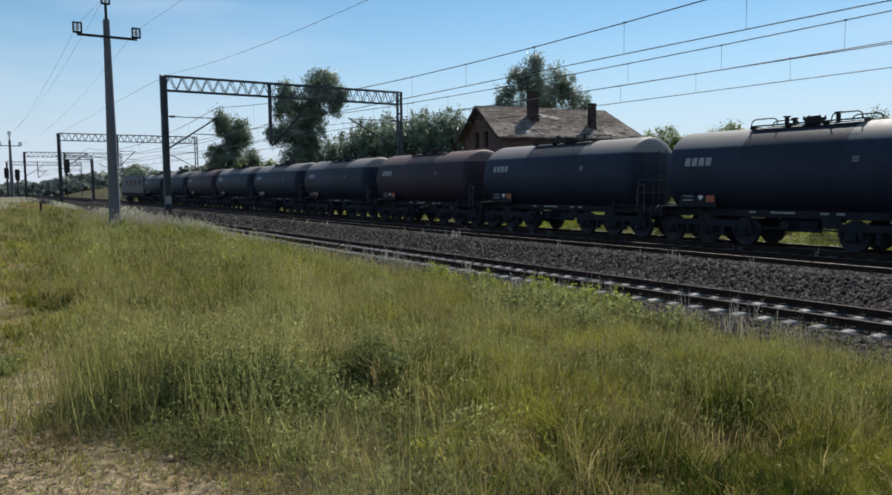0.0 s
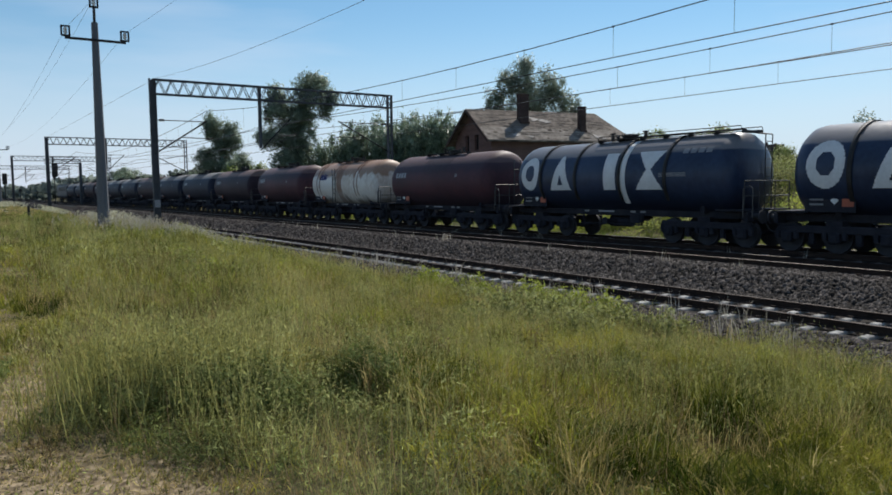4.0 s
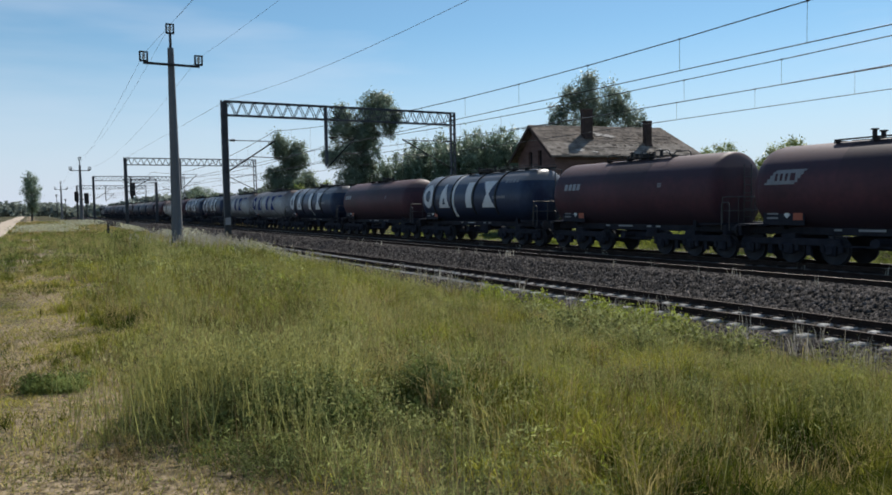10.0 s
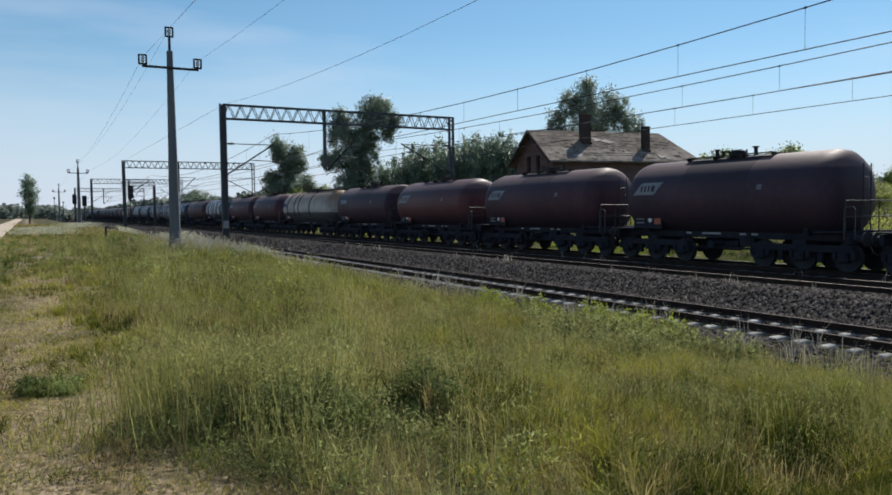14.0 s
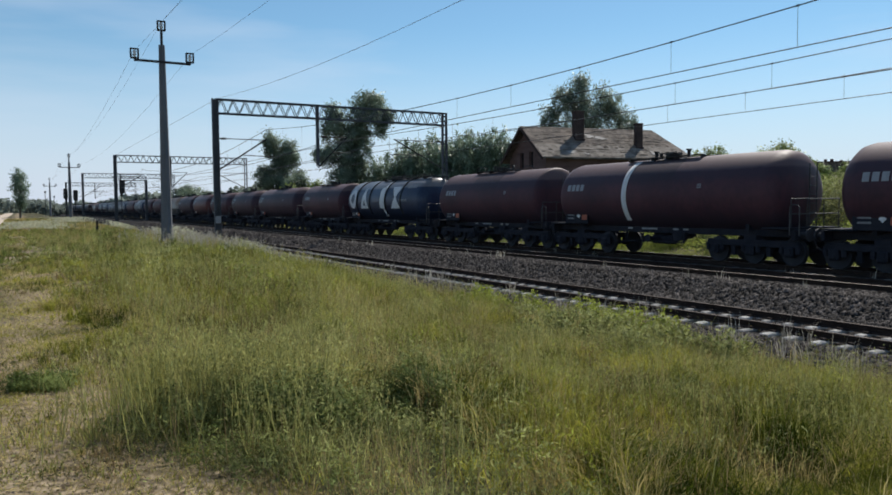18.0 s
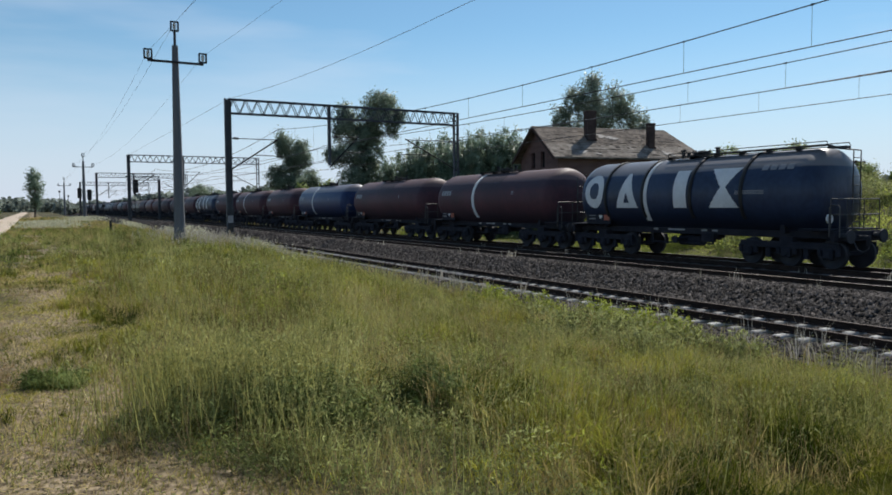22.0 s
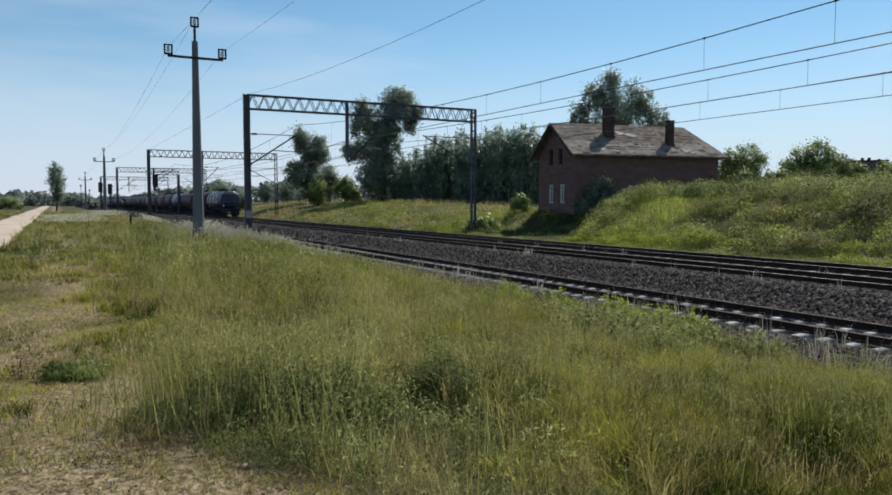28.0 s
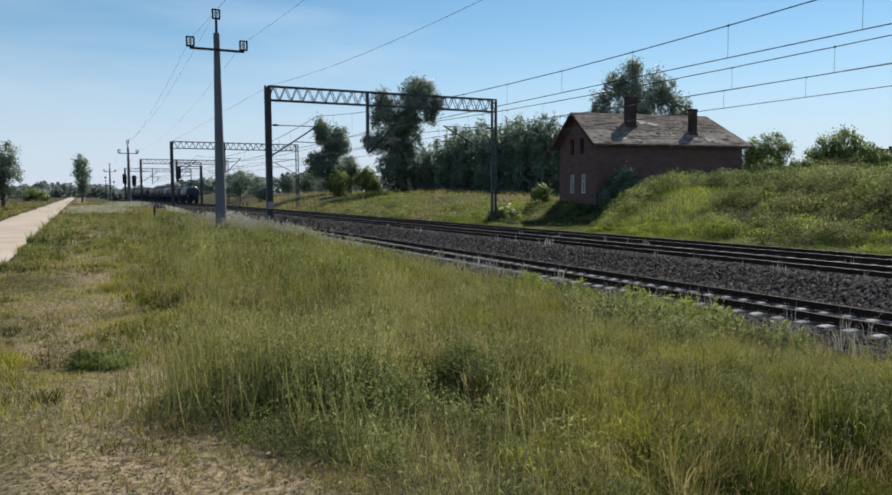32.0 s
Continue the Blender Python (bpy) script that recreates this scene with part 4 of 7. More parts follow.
def tank_wagon(front, pitch, color, end="round", style="plain", label="", ring=None):
    """A six-axle tank wagon; front: how far its barrel's front end lags behind the train's zero mark."""
    length = pitch - (1.6 if end == "round" else 1.4)
    front = front - (0.38 if end == "round" else 0.15)
    w = thing("tank_wagon", label, "tank wagon", group="tank wagons of the train")
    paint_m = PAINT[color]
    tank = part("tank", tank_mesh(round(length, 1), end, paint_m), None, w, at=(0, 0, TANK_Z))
    part("underframe", underframe_mesh(round(pitch - 1.2, 1)), None, w)
    part("brake_gear", gear_mesh(), None, w)
    for s in (-1, 1):
        b = part("bogie", BOGIE_ME, None, w, at=pose(0, s * (pitch / 2 - 2.2), 0, 0, 0, 0 if s > 0 else 180))
        for y in (-1.52, 0, 1.52):
            for x in (-0.76, 0.76):
                part("wheel", WHEEL_ME, None, b, at=pose(x, y, 0.46, 0, 0, 0 if x < 0 else 180))
        for x in (-0.88, 0.88):
            part("buffer", buffer_mesh(), None, w, at=pose(x, s * (pitch / 2 - 0.42), 1.06, 0, 0, 0 if s > 0 else 180))
    big = style in ("lettered", "lettered_white")
    walkway(w, round(length, 1), big or style == "beige", end == "flat")
    part("ladder", ladder_mesh(big), None, w, at=pose(0.5 if big else 0.3, -length / 2 - 0.05, 1.25))
    end_handrail(w, -pitch / 2 + 0.45)
    head = length / 2
    if big:
        ink = MARK_WHITE if style == "lettered" else MARK_BLUE
        k = length / 12.2
        for shape, a, b in (("ring", 0.75, 1.95), ("wedge", 2.75, 4.05), ("tee", 5.75, 7.0), ("cross", 7.75, 9.15)):
            part("painted_mark", mark_mesh(shape, round((b - a) * k, 2), 1.5, 2.72, ink), None, tank, at=(0, head - (a + b) / 2 * k, 0))
        part("small_marking", mark_mesh("blocks", 1.3, 0.24, 3.35, MARK_GREY if style == "lettered" else MARK_BLUE), None, tank, at=(0, head - 10.6 * k, 0))
        part("small_marking", mark_mesh("bars", 1.2, 0.16, 2.5, MARK_GREY), None, tank, at=(0, head - 9.6 * k, 0))
        # on white barrels the grey strap colour holds the strap's own shadow
        for y in (2.1, 4.35, 6.9, 9.25):
            part("strap", band_mesh(0.14, 0.045, -125, 125, MARK_GREY if style == "lettered_white" else DARK_IRON), None, tank, at=(0, head - y * k, 0))
    elif style == "beige":
        for y in (2.0, 4.0, 5.2, 8.2):
            part("strap", band_mesh(0.12, 0.04, -120, 120, DARK_IRON), None, tank, at=(0, head - y, 0))
        part("small_marking", mark_mesh("blocks", 1.0, 0.36, 2.75, MARK_BLUE), None, tank, at=(0, head - 1.15, 0))
    elif style == "cream":
        for y in (1.3, 1.75, 3.8, 4.2, 6.9, 7.3):
            part("strap", band_mesh(0.07, 0.03, -120, 120, paint_m), None, tank, at=(0, head - y, 0))
        part("small_marking", mark_mesh("blocks", 1.1, 0.4, 2.95, MARK_BLUE), None, tank, at=(0, head - 2.3, 0))
        part("side_ladder", ladder_mesh(), None, w, "worn pale side ladder", at=pose(-1.56, 0.6, 1.3, 0, 0, 90))
    else:
        logo = ("slanted_flag", 1.5, 0.5) if style == "flag" else ("blocks", 1.15, 0.29)
        part("small_marking", mark_mesh(*logo, 2.86 if end == "round" else 2.84, MARK_GREY if style == "flag" else MARK_PALE), None, tank, at=(0, head - 1.55, 0))
        part("small_marking", mark_mesh("bars", 0.2, 0.2, 2.75, MARK_GREY), None, tank, at=(0, head - length * 0.72, 0))
    if "hose" not in made:
        bm = bmesh.new()
        box(bm, (0.10, 0.46, 0.12), (0, -0.15, 1.02), bevel=0.02)
        box(bm, (0.05, 0.16, 0.34), (0, -0.42, 0.90), bevel=0.02)
        made["hook"] = mesh_of("coupling_hook", bm, WHEEL)
        made["hose"] = mesh_of("brake_hose", tube([(-0.35, 0.1, 0.98), (-0.35, -0.12, 0.92), (-0.36, -0.28, 0.62), (-0.34, -0.45, 0.55), (-0.33, -0.62, 0.66), (-0.33, -0.70, 0.92)], 0.035, 6), WHEEL)
        for size in (0.26, 0.85):
            bm = bmesh.new()
            box(bm, (0.012, size, 0.07))
            made[size] = mesh_of("solebar_inscription", bm, MARK_PALE)
    part("coupling_hook", made["hook"], None, w, at=(0, -pitch / 2 + 0.42, 0))
    part("brake_hose", made["hose"], None, w, at=(0, -pitch / 2 + 0.42, 0))
    for y, size in ((-1.4, 0.26), (-0.9, 0.26), (0.5, 0.85), (1.6, 0.26)):
        part("solebar_inscription", made[size], None, w, at=(-0.812, y, 1.12))
    bm = bmesh.new()
    box(bm, (0.03, 1.55, 0.95), (-1.24, 0, 0.12), bevel=0.01)
    panel = part("data_panel", made.setdefault("panel", mesh_of("data_panel", bm, UNDER)) if "panel" not in made else made["panel"], None, w, at=(0, head - 1.35, 1.62))
    if "plates" not in made:
        bm = bmesh.new()
        for k in range(3):
            box(bm, (0.02, 0.42, 0.06), (-1.262, 0.40, 0.18 - 0.15 * k))
        made["plates"] = mesh_of("inscription", bm, MARK_GREY)
        bm = bmesh.new()
        box(bm, (0.02, 0.17, 0.17), (-1.263, 0, 0), pose(0, 0, 0, 45))
        made["rhomb"] = mesh_of("hazard_diamond", bm, MARK_WHITE)
        bm = bmesh.new()
        box(bm, (0.02, 0.34, 0.26), (-1.263, 0, 0))
        made["orange"] = mesh_of("warning_plate", bm, MARK_ORANGE)
    part("inscription", made["plates"], None, panel)
    part("hazard_diamond", made["rhomb"], None, panel, at=(0, -0.15, 0))
    part("warning_plate", made["orange"], None, panel, at=(0, -0.55, -0.05))
    if ring is not None:
        part("white_ring", band_mesh(0.27, 0.012, 22, 132, MARK_WHITE), None, tank, "white painted ring stripe", at=(0, head - ring, 0))
    TRAIN.append((w, 1.017 * (front + length / 2) + 0.42))
    return w


BLACK = "sooty black tank wagon with small white lettering blocks"
MAROON = "faded maroon tank wagon with small white lettering blocks"
FLAGGED = "dark maroon tank wagon with a slanted grey emblem"
NAVY = "navy blue tank wagon with large white painted marks"
WHITE = "grimy white tank wagon with large blue painted marks"
for k, front in enumerate((-107.0, -95.8, -84.7, -73.7, -62.7, -51.7, -40.6, -29.6, -18.5, -7.3)):
    dark = k in (2, 6, 9)
    tank_wagon(front, 11.1, "brownblack" if dark else "black", "flat", "plain", BLACK.replace("black", "brown-black") if dark else BLACK)
ROW = (
    (4.3, 10.9, "maroon", "round", "plain", MAROON, None), (15.1, 11.0, "cream", "round", "cream", "rust-stained cream tank wagon with raised straps", None),
    (26.1, 11.3, "maroon", "round", "plain", MAROON, None), (37.4, 13.1, "navy", "round", "lettered", NAVY, 6.7),
    (50.5, 13.4, "navy", "round", "lettered", NAVY, 6.7), (63.9, 13.4, "white", "round", "lettered_white", WHITE, None),
    (77.3, 13.3, "white", "round", "lettered_white", WHITE, None), (90.6, 13.7, "navy", "round", "lettered", NAVY, 6.7),
    (104.3, 13.3, "maroon", "round", "plain", "long " + MAROON, None), (117.6, 13.4, "navy", "round", "lettered", NAVY, 4.4),
    (131.0, 11.0, "maroon", "flat", "plain", MAROON, None), (142.0, 10.8, "maroon", "round", "flag", FLAGGED.replace("dark ", ""), None),
    (152.8, 14.4, "beige", "round", "beige", "beige-white tank wagon with dark straps and grey belly", None), (167.2, 10.8, "darkmaroon", "flat", "plain", MAROON.replace("faded", "dark"), None),
    (178.0, 10.8, "red", "round", "flag", "dull red tank wagon with a slanted grey emblem", None), (188.8, 10.9, "maroon", "round", "flag", FLAGGED, None),
    (199.7, 11.0, "darkmaroon", "round", "flag", FLAGGED, None), (210.7, 13.6, "darkmaroon", "round", "flag", "long " + FLAGGED, None),
    (224.3, 10.3, "maroon", "flat", "plain", MAROON, None), (234.6, 13.8, "navy", "round", "lettered", NAVY, 6.7),
    (248.4, 11.1, "maroon", "flat", "plain", MAROON, None), (259.5, 13.4, "maroon", "round", "plain", "maroon tank wagon with a white ring stripe", 4.6),
    (272.9, 10.8, "maroon", "round", "plain", MAROON, None), (283.7, 13.4, "blue", "round", "plain", "blue tank wagon with a white ring stripe", 4.4),
    (297.1, 13.4, "maroon", "round", "plain", "long " + MAROON, None), (310.5, 13.4, "maroon", "round", "plain", "maroon tank wagon with a white ring stripe", 4.6),
    (323.9, 13.6, "navy", "round", "lettered", NAVY, 4.4),
)
for row in ROW:
    last = tank_wagon(*row[:5], label=row[5], ring=row[6])
bm = bmesh.new()
cylinder(bm, (-1.2, -6.22, 1.62), (-1.2, -6.28, 1.62), 0.15, n=16)
part("tail_disc", bm, MARK_WHITE, last, "pale round tail disc")


def locomotive():
    w = thing("locomotive", "dark blue-grey freight locomotive heading the tank train", "locomotive")
    LOCO = mat("blue_grey_loco_paint", (0.022, 0.025, 0.034), (0.048, 0.052, 0.066), 0.5, 0, 1.0, 10, 0)
    bm = bmesh.new()
    box(bm, (2.9, 16.0, 2.5), (0, 0, 2.45), bevel=0.25)
    body = part("body", bm, LOCO, w)
    bm = bmesh.new()
    box(bm, (2.6, 14.5, 0.3), (0, 0, 3.75), bevel=0.12)
    part("roof", bm, STEEL, w)
    for y in (-5.5, -2.5, 0.5, 3.5):
        bm = bmesh.new()
        box(bm, (0.06, 1.6, 0.8), (-1.46, y, 2.9))
        part("side_grille", bm, DARK_IRON, body)
    for s in (-1, 1):
        bm = bmesh.new()
        box(bm, (2.2, 0.06, 0.75), (0, s * 8.0, 3.1))
        part("windscreen", bm, DARK_HOLE, body)
        b = part("bogie", BOGIE_ME, None, w, at=(0, s * 5.2, 0))
        for y in (-1.52, 0, 1.52):
            for x in (-0.76, 0.76):
                part("wheel", WHEEL_ME, None, b, at=(x, y, 0.46))
    bm = bmesh.new()
    box(bm, (2.7, 16.4, 0.35), (0, 0, 1.12))
    part("underframe", bm, UNDER, w)
    TRAIN.append((w, -117.0))


locomotive()


# ---- station house ----
def house():
    a = radians(-10.0)
    h = thing("brick_house", "old red-brick house with a weathered roof, gable towards the tracks", "house", Matrix.Translation((35.35, 45.83, 1.3)) @ pose(0, 0, 0, 0, 0, -10))
    L, W, E, R = 13.0, 6.6, 4.75, 7.05     # along x, along y, eaves, ridge
    T = 0.4

    def wall(name, bm, label=""):
        return part(name, bm, BRICK_WALL, h, label)
    # long walls
    bm = bmesh.new()
    box(bm, (L, T, E + 1.0), (L / 2, T / 2, E / 2 - 0.5))
    wall("front_wall", bm)
    bm = bmesh.new()
    box(bm, (L, T, E + 1.0), (L / 2, W - T / 2, E / 2 - 0.5))
    wall("back_wall", bm)
    bm = bmesh.new()
    box(bm, (T, W - 2 * T, E + 1.0), (L - T / 2, W / 2, E / 2 - 0.5))
    wall("end_wall", bm)
    # gable with window openings: columns of wall between them
    holes = ((1.75, 0.9, 0.75, 2.25), (3.75, 0.9, 0.75, 2.25), (2.2, 0.7, 3.85, 5.1), (3.9, 0.7, 3.85, 5.1))
    bm = bmesh.new()
    ycut = sorted({T, W - T, *(y for y, w, _, _ in holes), *(y + w for y, w, _, _ in holes)})

    def top_at(y):
        return E + (R - E) * (1 - abs(y - W / 2) / (W / 2))
    for y0, y1 in zip(ycut[:-1], ycut[1:]):
        open_ = sorted((z0, z1) for y, w, z0, z1 in holes if y <= (y0 + y1) / 2 <= y + w)
        z = -1.0
        for z0, z1 in open_ + [(None, None)]:
            tops = (z0, z0) if z0 is not None else (top_at(y0), top_at(y1))
            vs = [bm.verts.new(p) for x in (0, T) for p in ((x, y0, z), (x, y1, z), (x, y1, tops[1]), (x, y0, tops[0]))]
            for f in ((0, 3, 2, 1), (4, 5, 6, 7), (0, 1, 5, 4), (1, 2, 6, 5), (2, 3, 7, 6), (3, 0, 4, 7)):
                bm.faces.new([vs[k] for k in f])
            z = z1
    for y0, y1 in ((0.004, T), (W - T, W - 0.004)):
        box(bm, (T - 0.01, y1 - y0, E + 1.0), (T / 2 - 0.006, (y0 + y1) / 2, E / 2 - 0.5))
    gable = wall("gable_wall", bm)
    for y, w, z0, z1 in holes:
        low = z0 < 2
        bm = bmesh.new()
        box(bm, (0.04, w, z1 - z0), (0.22, y + w / 2, (z0 + z1) / 2))
        pane = part("window", bm, DARK_HOLE, gable, "dark broken window")
        if low:
            bm = bmesh.new()
            for yy in (y + 0.05, y + w - 0.05):
                box(bm, (0.10, 0.10, z1 - z0), (0.12, yy, (z0 + z1) / 2))
            for zz in (z0 + 0.05, z1 - 0.05, z0 + (z1 - z0) * 0.66):
                box(bm, (0.09, w - 0.2, 0.08), (0.12, y + w / 2, zz))
            box(bm, (0.08, 0.08, z1 - z0 - 0.1), (0.12, y + w / 2, (z0 + z1) / 2))
            part("window_frame", bm, WHITE_WOOD, pane, "white painted window frame")
    # roof: two slopes, hipped at the far end
    ov, th = 0.55, 0.14
    hip = 1.1
    slope = (R - E) / (W / 2)

    def slab(pts, name, mt, lift=0.0):
        bm = bmesh.new()
        lo = [bm.verts.new((x, y, z + lift)) for x, y, z in pts]
        hi = [bm.verts.new((x, y, z + th + lift)) for x, y, z in pts]
        bm.faces.new(list(reversed(lo)))
        bm.faces.new(hi)
        for k in range(len(pts)):
            q = (k + 1) % len(pts)
            bm.faces.new((lo[k], lo[q], hi[q], hi[k]))
        bmesh.ops.recalc_face_normals(bm, faces=bm.faces)
        return part(name, bm, mt, h)
    ez = E - slope * ov
    rf = slab([(-ov, -ov, ez), (L + ov, -ov, ez), (L - hip, W / 2, R), (-ov, W / 2, R)], "front_roof_slope", ROOF)
    slab([(L + ov, W + ov, ez), (-ov, W + ov, ez), (-ov, W / 2 + 0.01, R), (L - hip, W / 2 + 0.01, R)], "back_roof_slope", ROOF)
    slab([(L + ov, -ov + 0.01, ez), (L + ov, W + ov - 0.01, ez), (L - hip + 0.01, W / 2, R)], "hipped_end", ROOF)
    v = 0.40
    slab([(-ov + 0.02, -ov + 0.02, ez), (L + ov - 0.02, -ov + 0.02, ez), (L + ov - (hip + ov) * v, -ov + v * (W / 2 + ov), ez + slope * v * (W / 2 + ov)), (-ov + 0.02, -ov + v * (W / 2 + ov), ez + slope * v * (W / 2 + ov))], "lower_roof_strip", ROOF_LOW, 0.016)
    bm = bmesh.new()
    for s in (0, 1):
        ys = (-ov, W / 2) if s == 0 else (W + ov, W / 2)
        beam(bm, (-ov - 0.04, ys[0], ez + 0.02), (-ov - 0.04, ys[1], R + 0.02), 0.08, 0.24)
    part("barge_board", bm, CHIMNEY, h)
    g = np.random.default_rng(5)
    for k in range(6):
        u, v = ((5.1, 0.70), (5.9, 0.64), (9.9, 0.16), (2.2, 0.16), (3.5, 0.10), (10.4, 0.10))[k]
        y = -ov + v * (W / 2 + ov)
        z = ez + slope * (y + ov) + th + 0.030
        bm = bmesh.new()
        s0 = g.uniform(0.3, 0.8)
        turn = pose(0, 0, 0, math.degrees(math.atan(slope)))
        n = 19
        ring = [bm.verts.new((s0 * g.uniform(0.25, 1.15) * math.cos(6.283 * q / n), 0.45 * s0 * g.uniform(0.3, 1.2) * math.sin(6.283 * q / n), 0)) for q in range(n)]
        face = bm.faces.new(ring)
        made_f = bmesh.ops.extrude_face_region(bm, geom=[face])["geom"]
        bmesh.ops.translate(bm, verts=[e for e in made_f if isinstance(e, bmesh.types.BMVert)], vec=(0, 0, 0.02))
        bmesh.ops.recalc_face_normals(bm, faces=bm.faces)
        part("bare_patch", bm, ROOF_PATCH, rf, "pale patch of bare roofing", at=Matrix.Translation((u, y, z)) @ turn)
    v_, f_ = [], []
    for k in range(110):
        t_ = g.uniform(0.02, 0.97)
        y = -ov + t_ * (W / 2 + ov)
        x = g.uniform(-ov + 0.3, L + ov - (hip + ov) * t_ - 0.4)
        sx, sy = g.uniform(0.08, 0.30), g.uniform(0.05, 0.12)
        z = ez + slope * (y + ov) + th + (0.022 if t_ < 0.42 else 0.006) + g.uniform(0, 0.012)
        a = len(v_)
        for ux, uy in ((-1, -1), (1, -1), (1, 1), (-1, 1)):
            dx, dy = ux * sx * g.uniform(0.7, 1.2), uy * sy * g.uniform(0.7, 1.2)
            v_.append((x + dx, y + dy, z + slope * dy + (0.006 if uy < 0 else 0.0)))
        v_ += [(p[0], p[1], p[2] - 0.03) for p in v_[a:a + 2]]
        f_ += [(a, a + 1, a + 2, a + 3), (a + 4, a + 5, a + 1, a)]
    tagged(part("roof_tiles", raw("roof_tiles", v_, f_, ROOF_SCRAP), None, rf), "mottled weathered roof tiles", kind="stuff")
    # a few raised roofing seams, broken here and there
    for k in range(9):
        v = (k + g.uniform(0.2, 0.8)) / 9.3
        y = -ov + v * (W / 2 + ov)
        z = ez + slope * (y + ov) + th + (0.028 if v < 0.40 else 0.012)
        x0, x1 = -ov + g.uniform(0, 5), L + ov - (hip + ov) * v - g.uniform(0, 5)
        bm = bmesh.new()
        box(bm, (x1 - x0, 0.03, 0.012), ((x1 + x0) / 2, 0, 0), pose(0, 0, 0, math.degrees(math.atan(slope))))
        part("roofing_seam", bm, ROOF_LOW if v < 0.40 else ROOF, rf, at=(0, y, z))
    for x, y, hgt, w in ((3.9, 1.9, 2.45, 0.78), (9.0, 1.0, 2.15, 0.58)):
        zb = ez + slope * (y + ov) - 0.3
        bm = bmesh.new()
        box(bm, (w, w * 0.8, hgt + 0.3), (x, y, zb + hgt / 2), bevel=0.02)
        box(bm, (w + 0.05, w * 0.8 + 0.05, 0.14), (x, y, zb + hgt + 0.08), bevel=0.02)
        box(bm, (w + 0.10, w * 0.8 + 0.12, 0.16), (x, y - 0.05, zb + 0.30), bevel=0.03)
        part("chimney", bm, CHIMNEY, h)
    bm = bmesh.new()
    box(bm, (L + 0.1, W + 0.1, 0.5), (L / 2, W / 2, -0.35))
    part("plinth", bm, CHIMNEY, h)
    return h


house()


# ---- trees ----
def leaf_quads(centres, size, g, slim=1.0, out=None, rise=0.0):
    """A small four-cornered leaf clump at each centre, at random turns."""
    n = len(centres)
    a, b = g.normal(size=(n, 3)) + (0, 0, rise), g.normal(size=(n, 3))
    a /= np.linalg.norm(a, axis=1)[:, None]
    b -= (a * b).sum(1)[:, None] * a
    b /= np.linalg.norm(b, axis=1)[:, None]
    s = size * g.uniform(0.5, 1.35, (n, 1))
    w = s * slim * g.uniform(0.45, 0.8, (n, 1))
    if out is not None:
        # leaves turn their upper side outwards
        b = np.where((np.cross(b, a) * out).sum(1)[:, None] < 0, b, -b)
    v = np.stack([centres - a * s, centres - b * w, centres + a * s, centres + b * w], 1).reshape(-1, 3)
    f = np.arange(4 * n).reshape(-1, 4)
    if out is None:
        return v, f
    up = np.cross(a, b)
    turned = out + 0.55 * up * np.sign((up * out).sum(1))[:, None]
    turned /= np.linalg.norm(turned, axis=1)[:, None]
    return v, f, np.repeat(turned, 4, 0)


def twigs_in(shells, g):
    """Twig ends in upright ellipsoids (across, height, radius, half height, twigs), crowded towards the skin,
    each with the heart of its lobe. Across runs along the row of trees, slantwise to the tracks."""
    out = []
    for s, z, rs, rz, n in shells:
        d = g.normal(size=(n, 3))
        d /= np.linalg.norm(d, axis=1)[:, None]
        d *= (g.uniform(0, 1, (n, 1)) ** 0.42) * (1 + 0.12 * g.normal(size=(n, 1)))
        c = np.array([s * 0.88, -s * 0.47, z])
        out.append(np.hstack([c + d * (rs, rs, rz), np.tile(c, (n, 1))]))
    return np.concatenate(out)


def plumes(n, spread, z0, top, g):
    """Upright feathery shoots: twig ends along leaning axes, each with the axis below it."""
    out = []
    for k in range(n):
        a, q = g.uniform(0, 6.283), spread * math.sqrt(g.uniform(0, 1))
        h = top * g.uniform(0.66, 0.97) if k else top
        foot, lean = np.array([q * math.cos(a), q * math.sin(a)]), g.normal(size=2) * 0.35
        u = g.uniform(0, 1, 34)
        w = 0.62 * np.sqrt(np.clip(1.02 - u, 0, 1)) + 0.05
        axis = foot + lean * (u[:, None] ** 2)
        z = z0 + (h - z0) * u
        out.append(np.column_stack([axis + g.normal(size=(34, 2)) * w[:, None] * 0.55, z, axis, z - 0.45]))
    return np.concatenate(out)


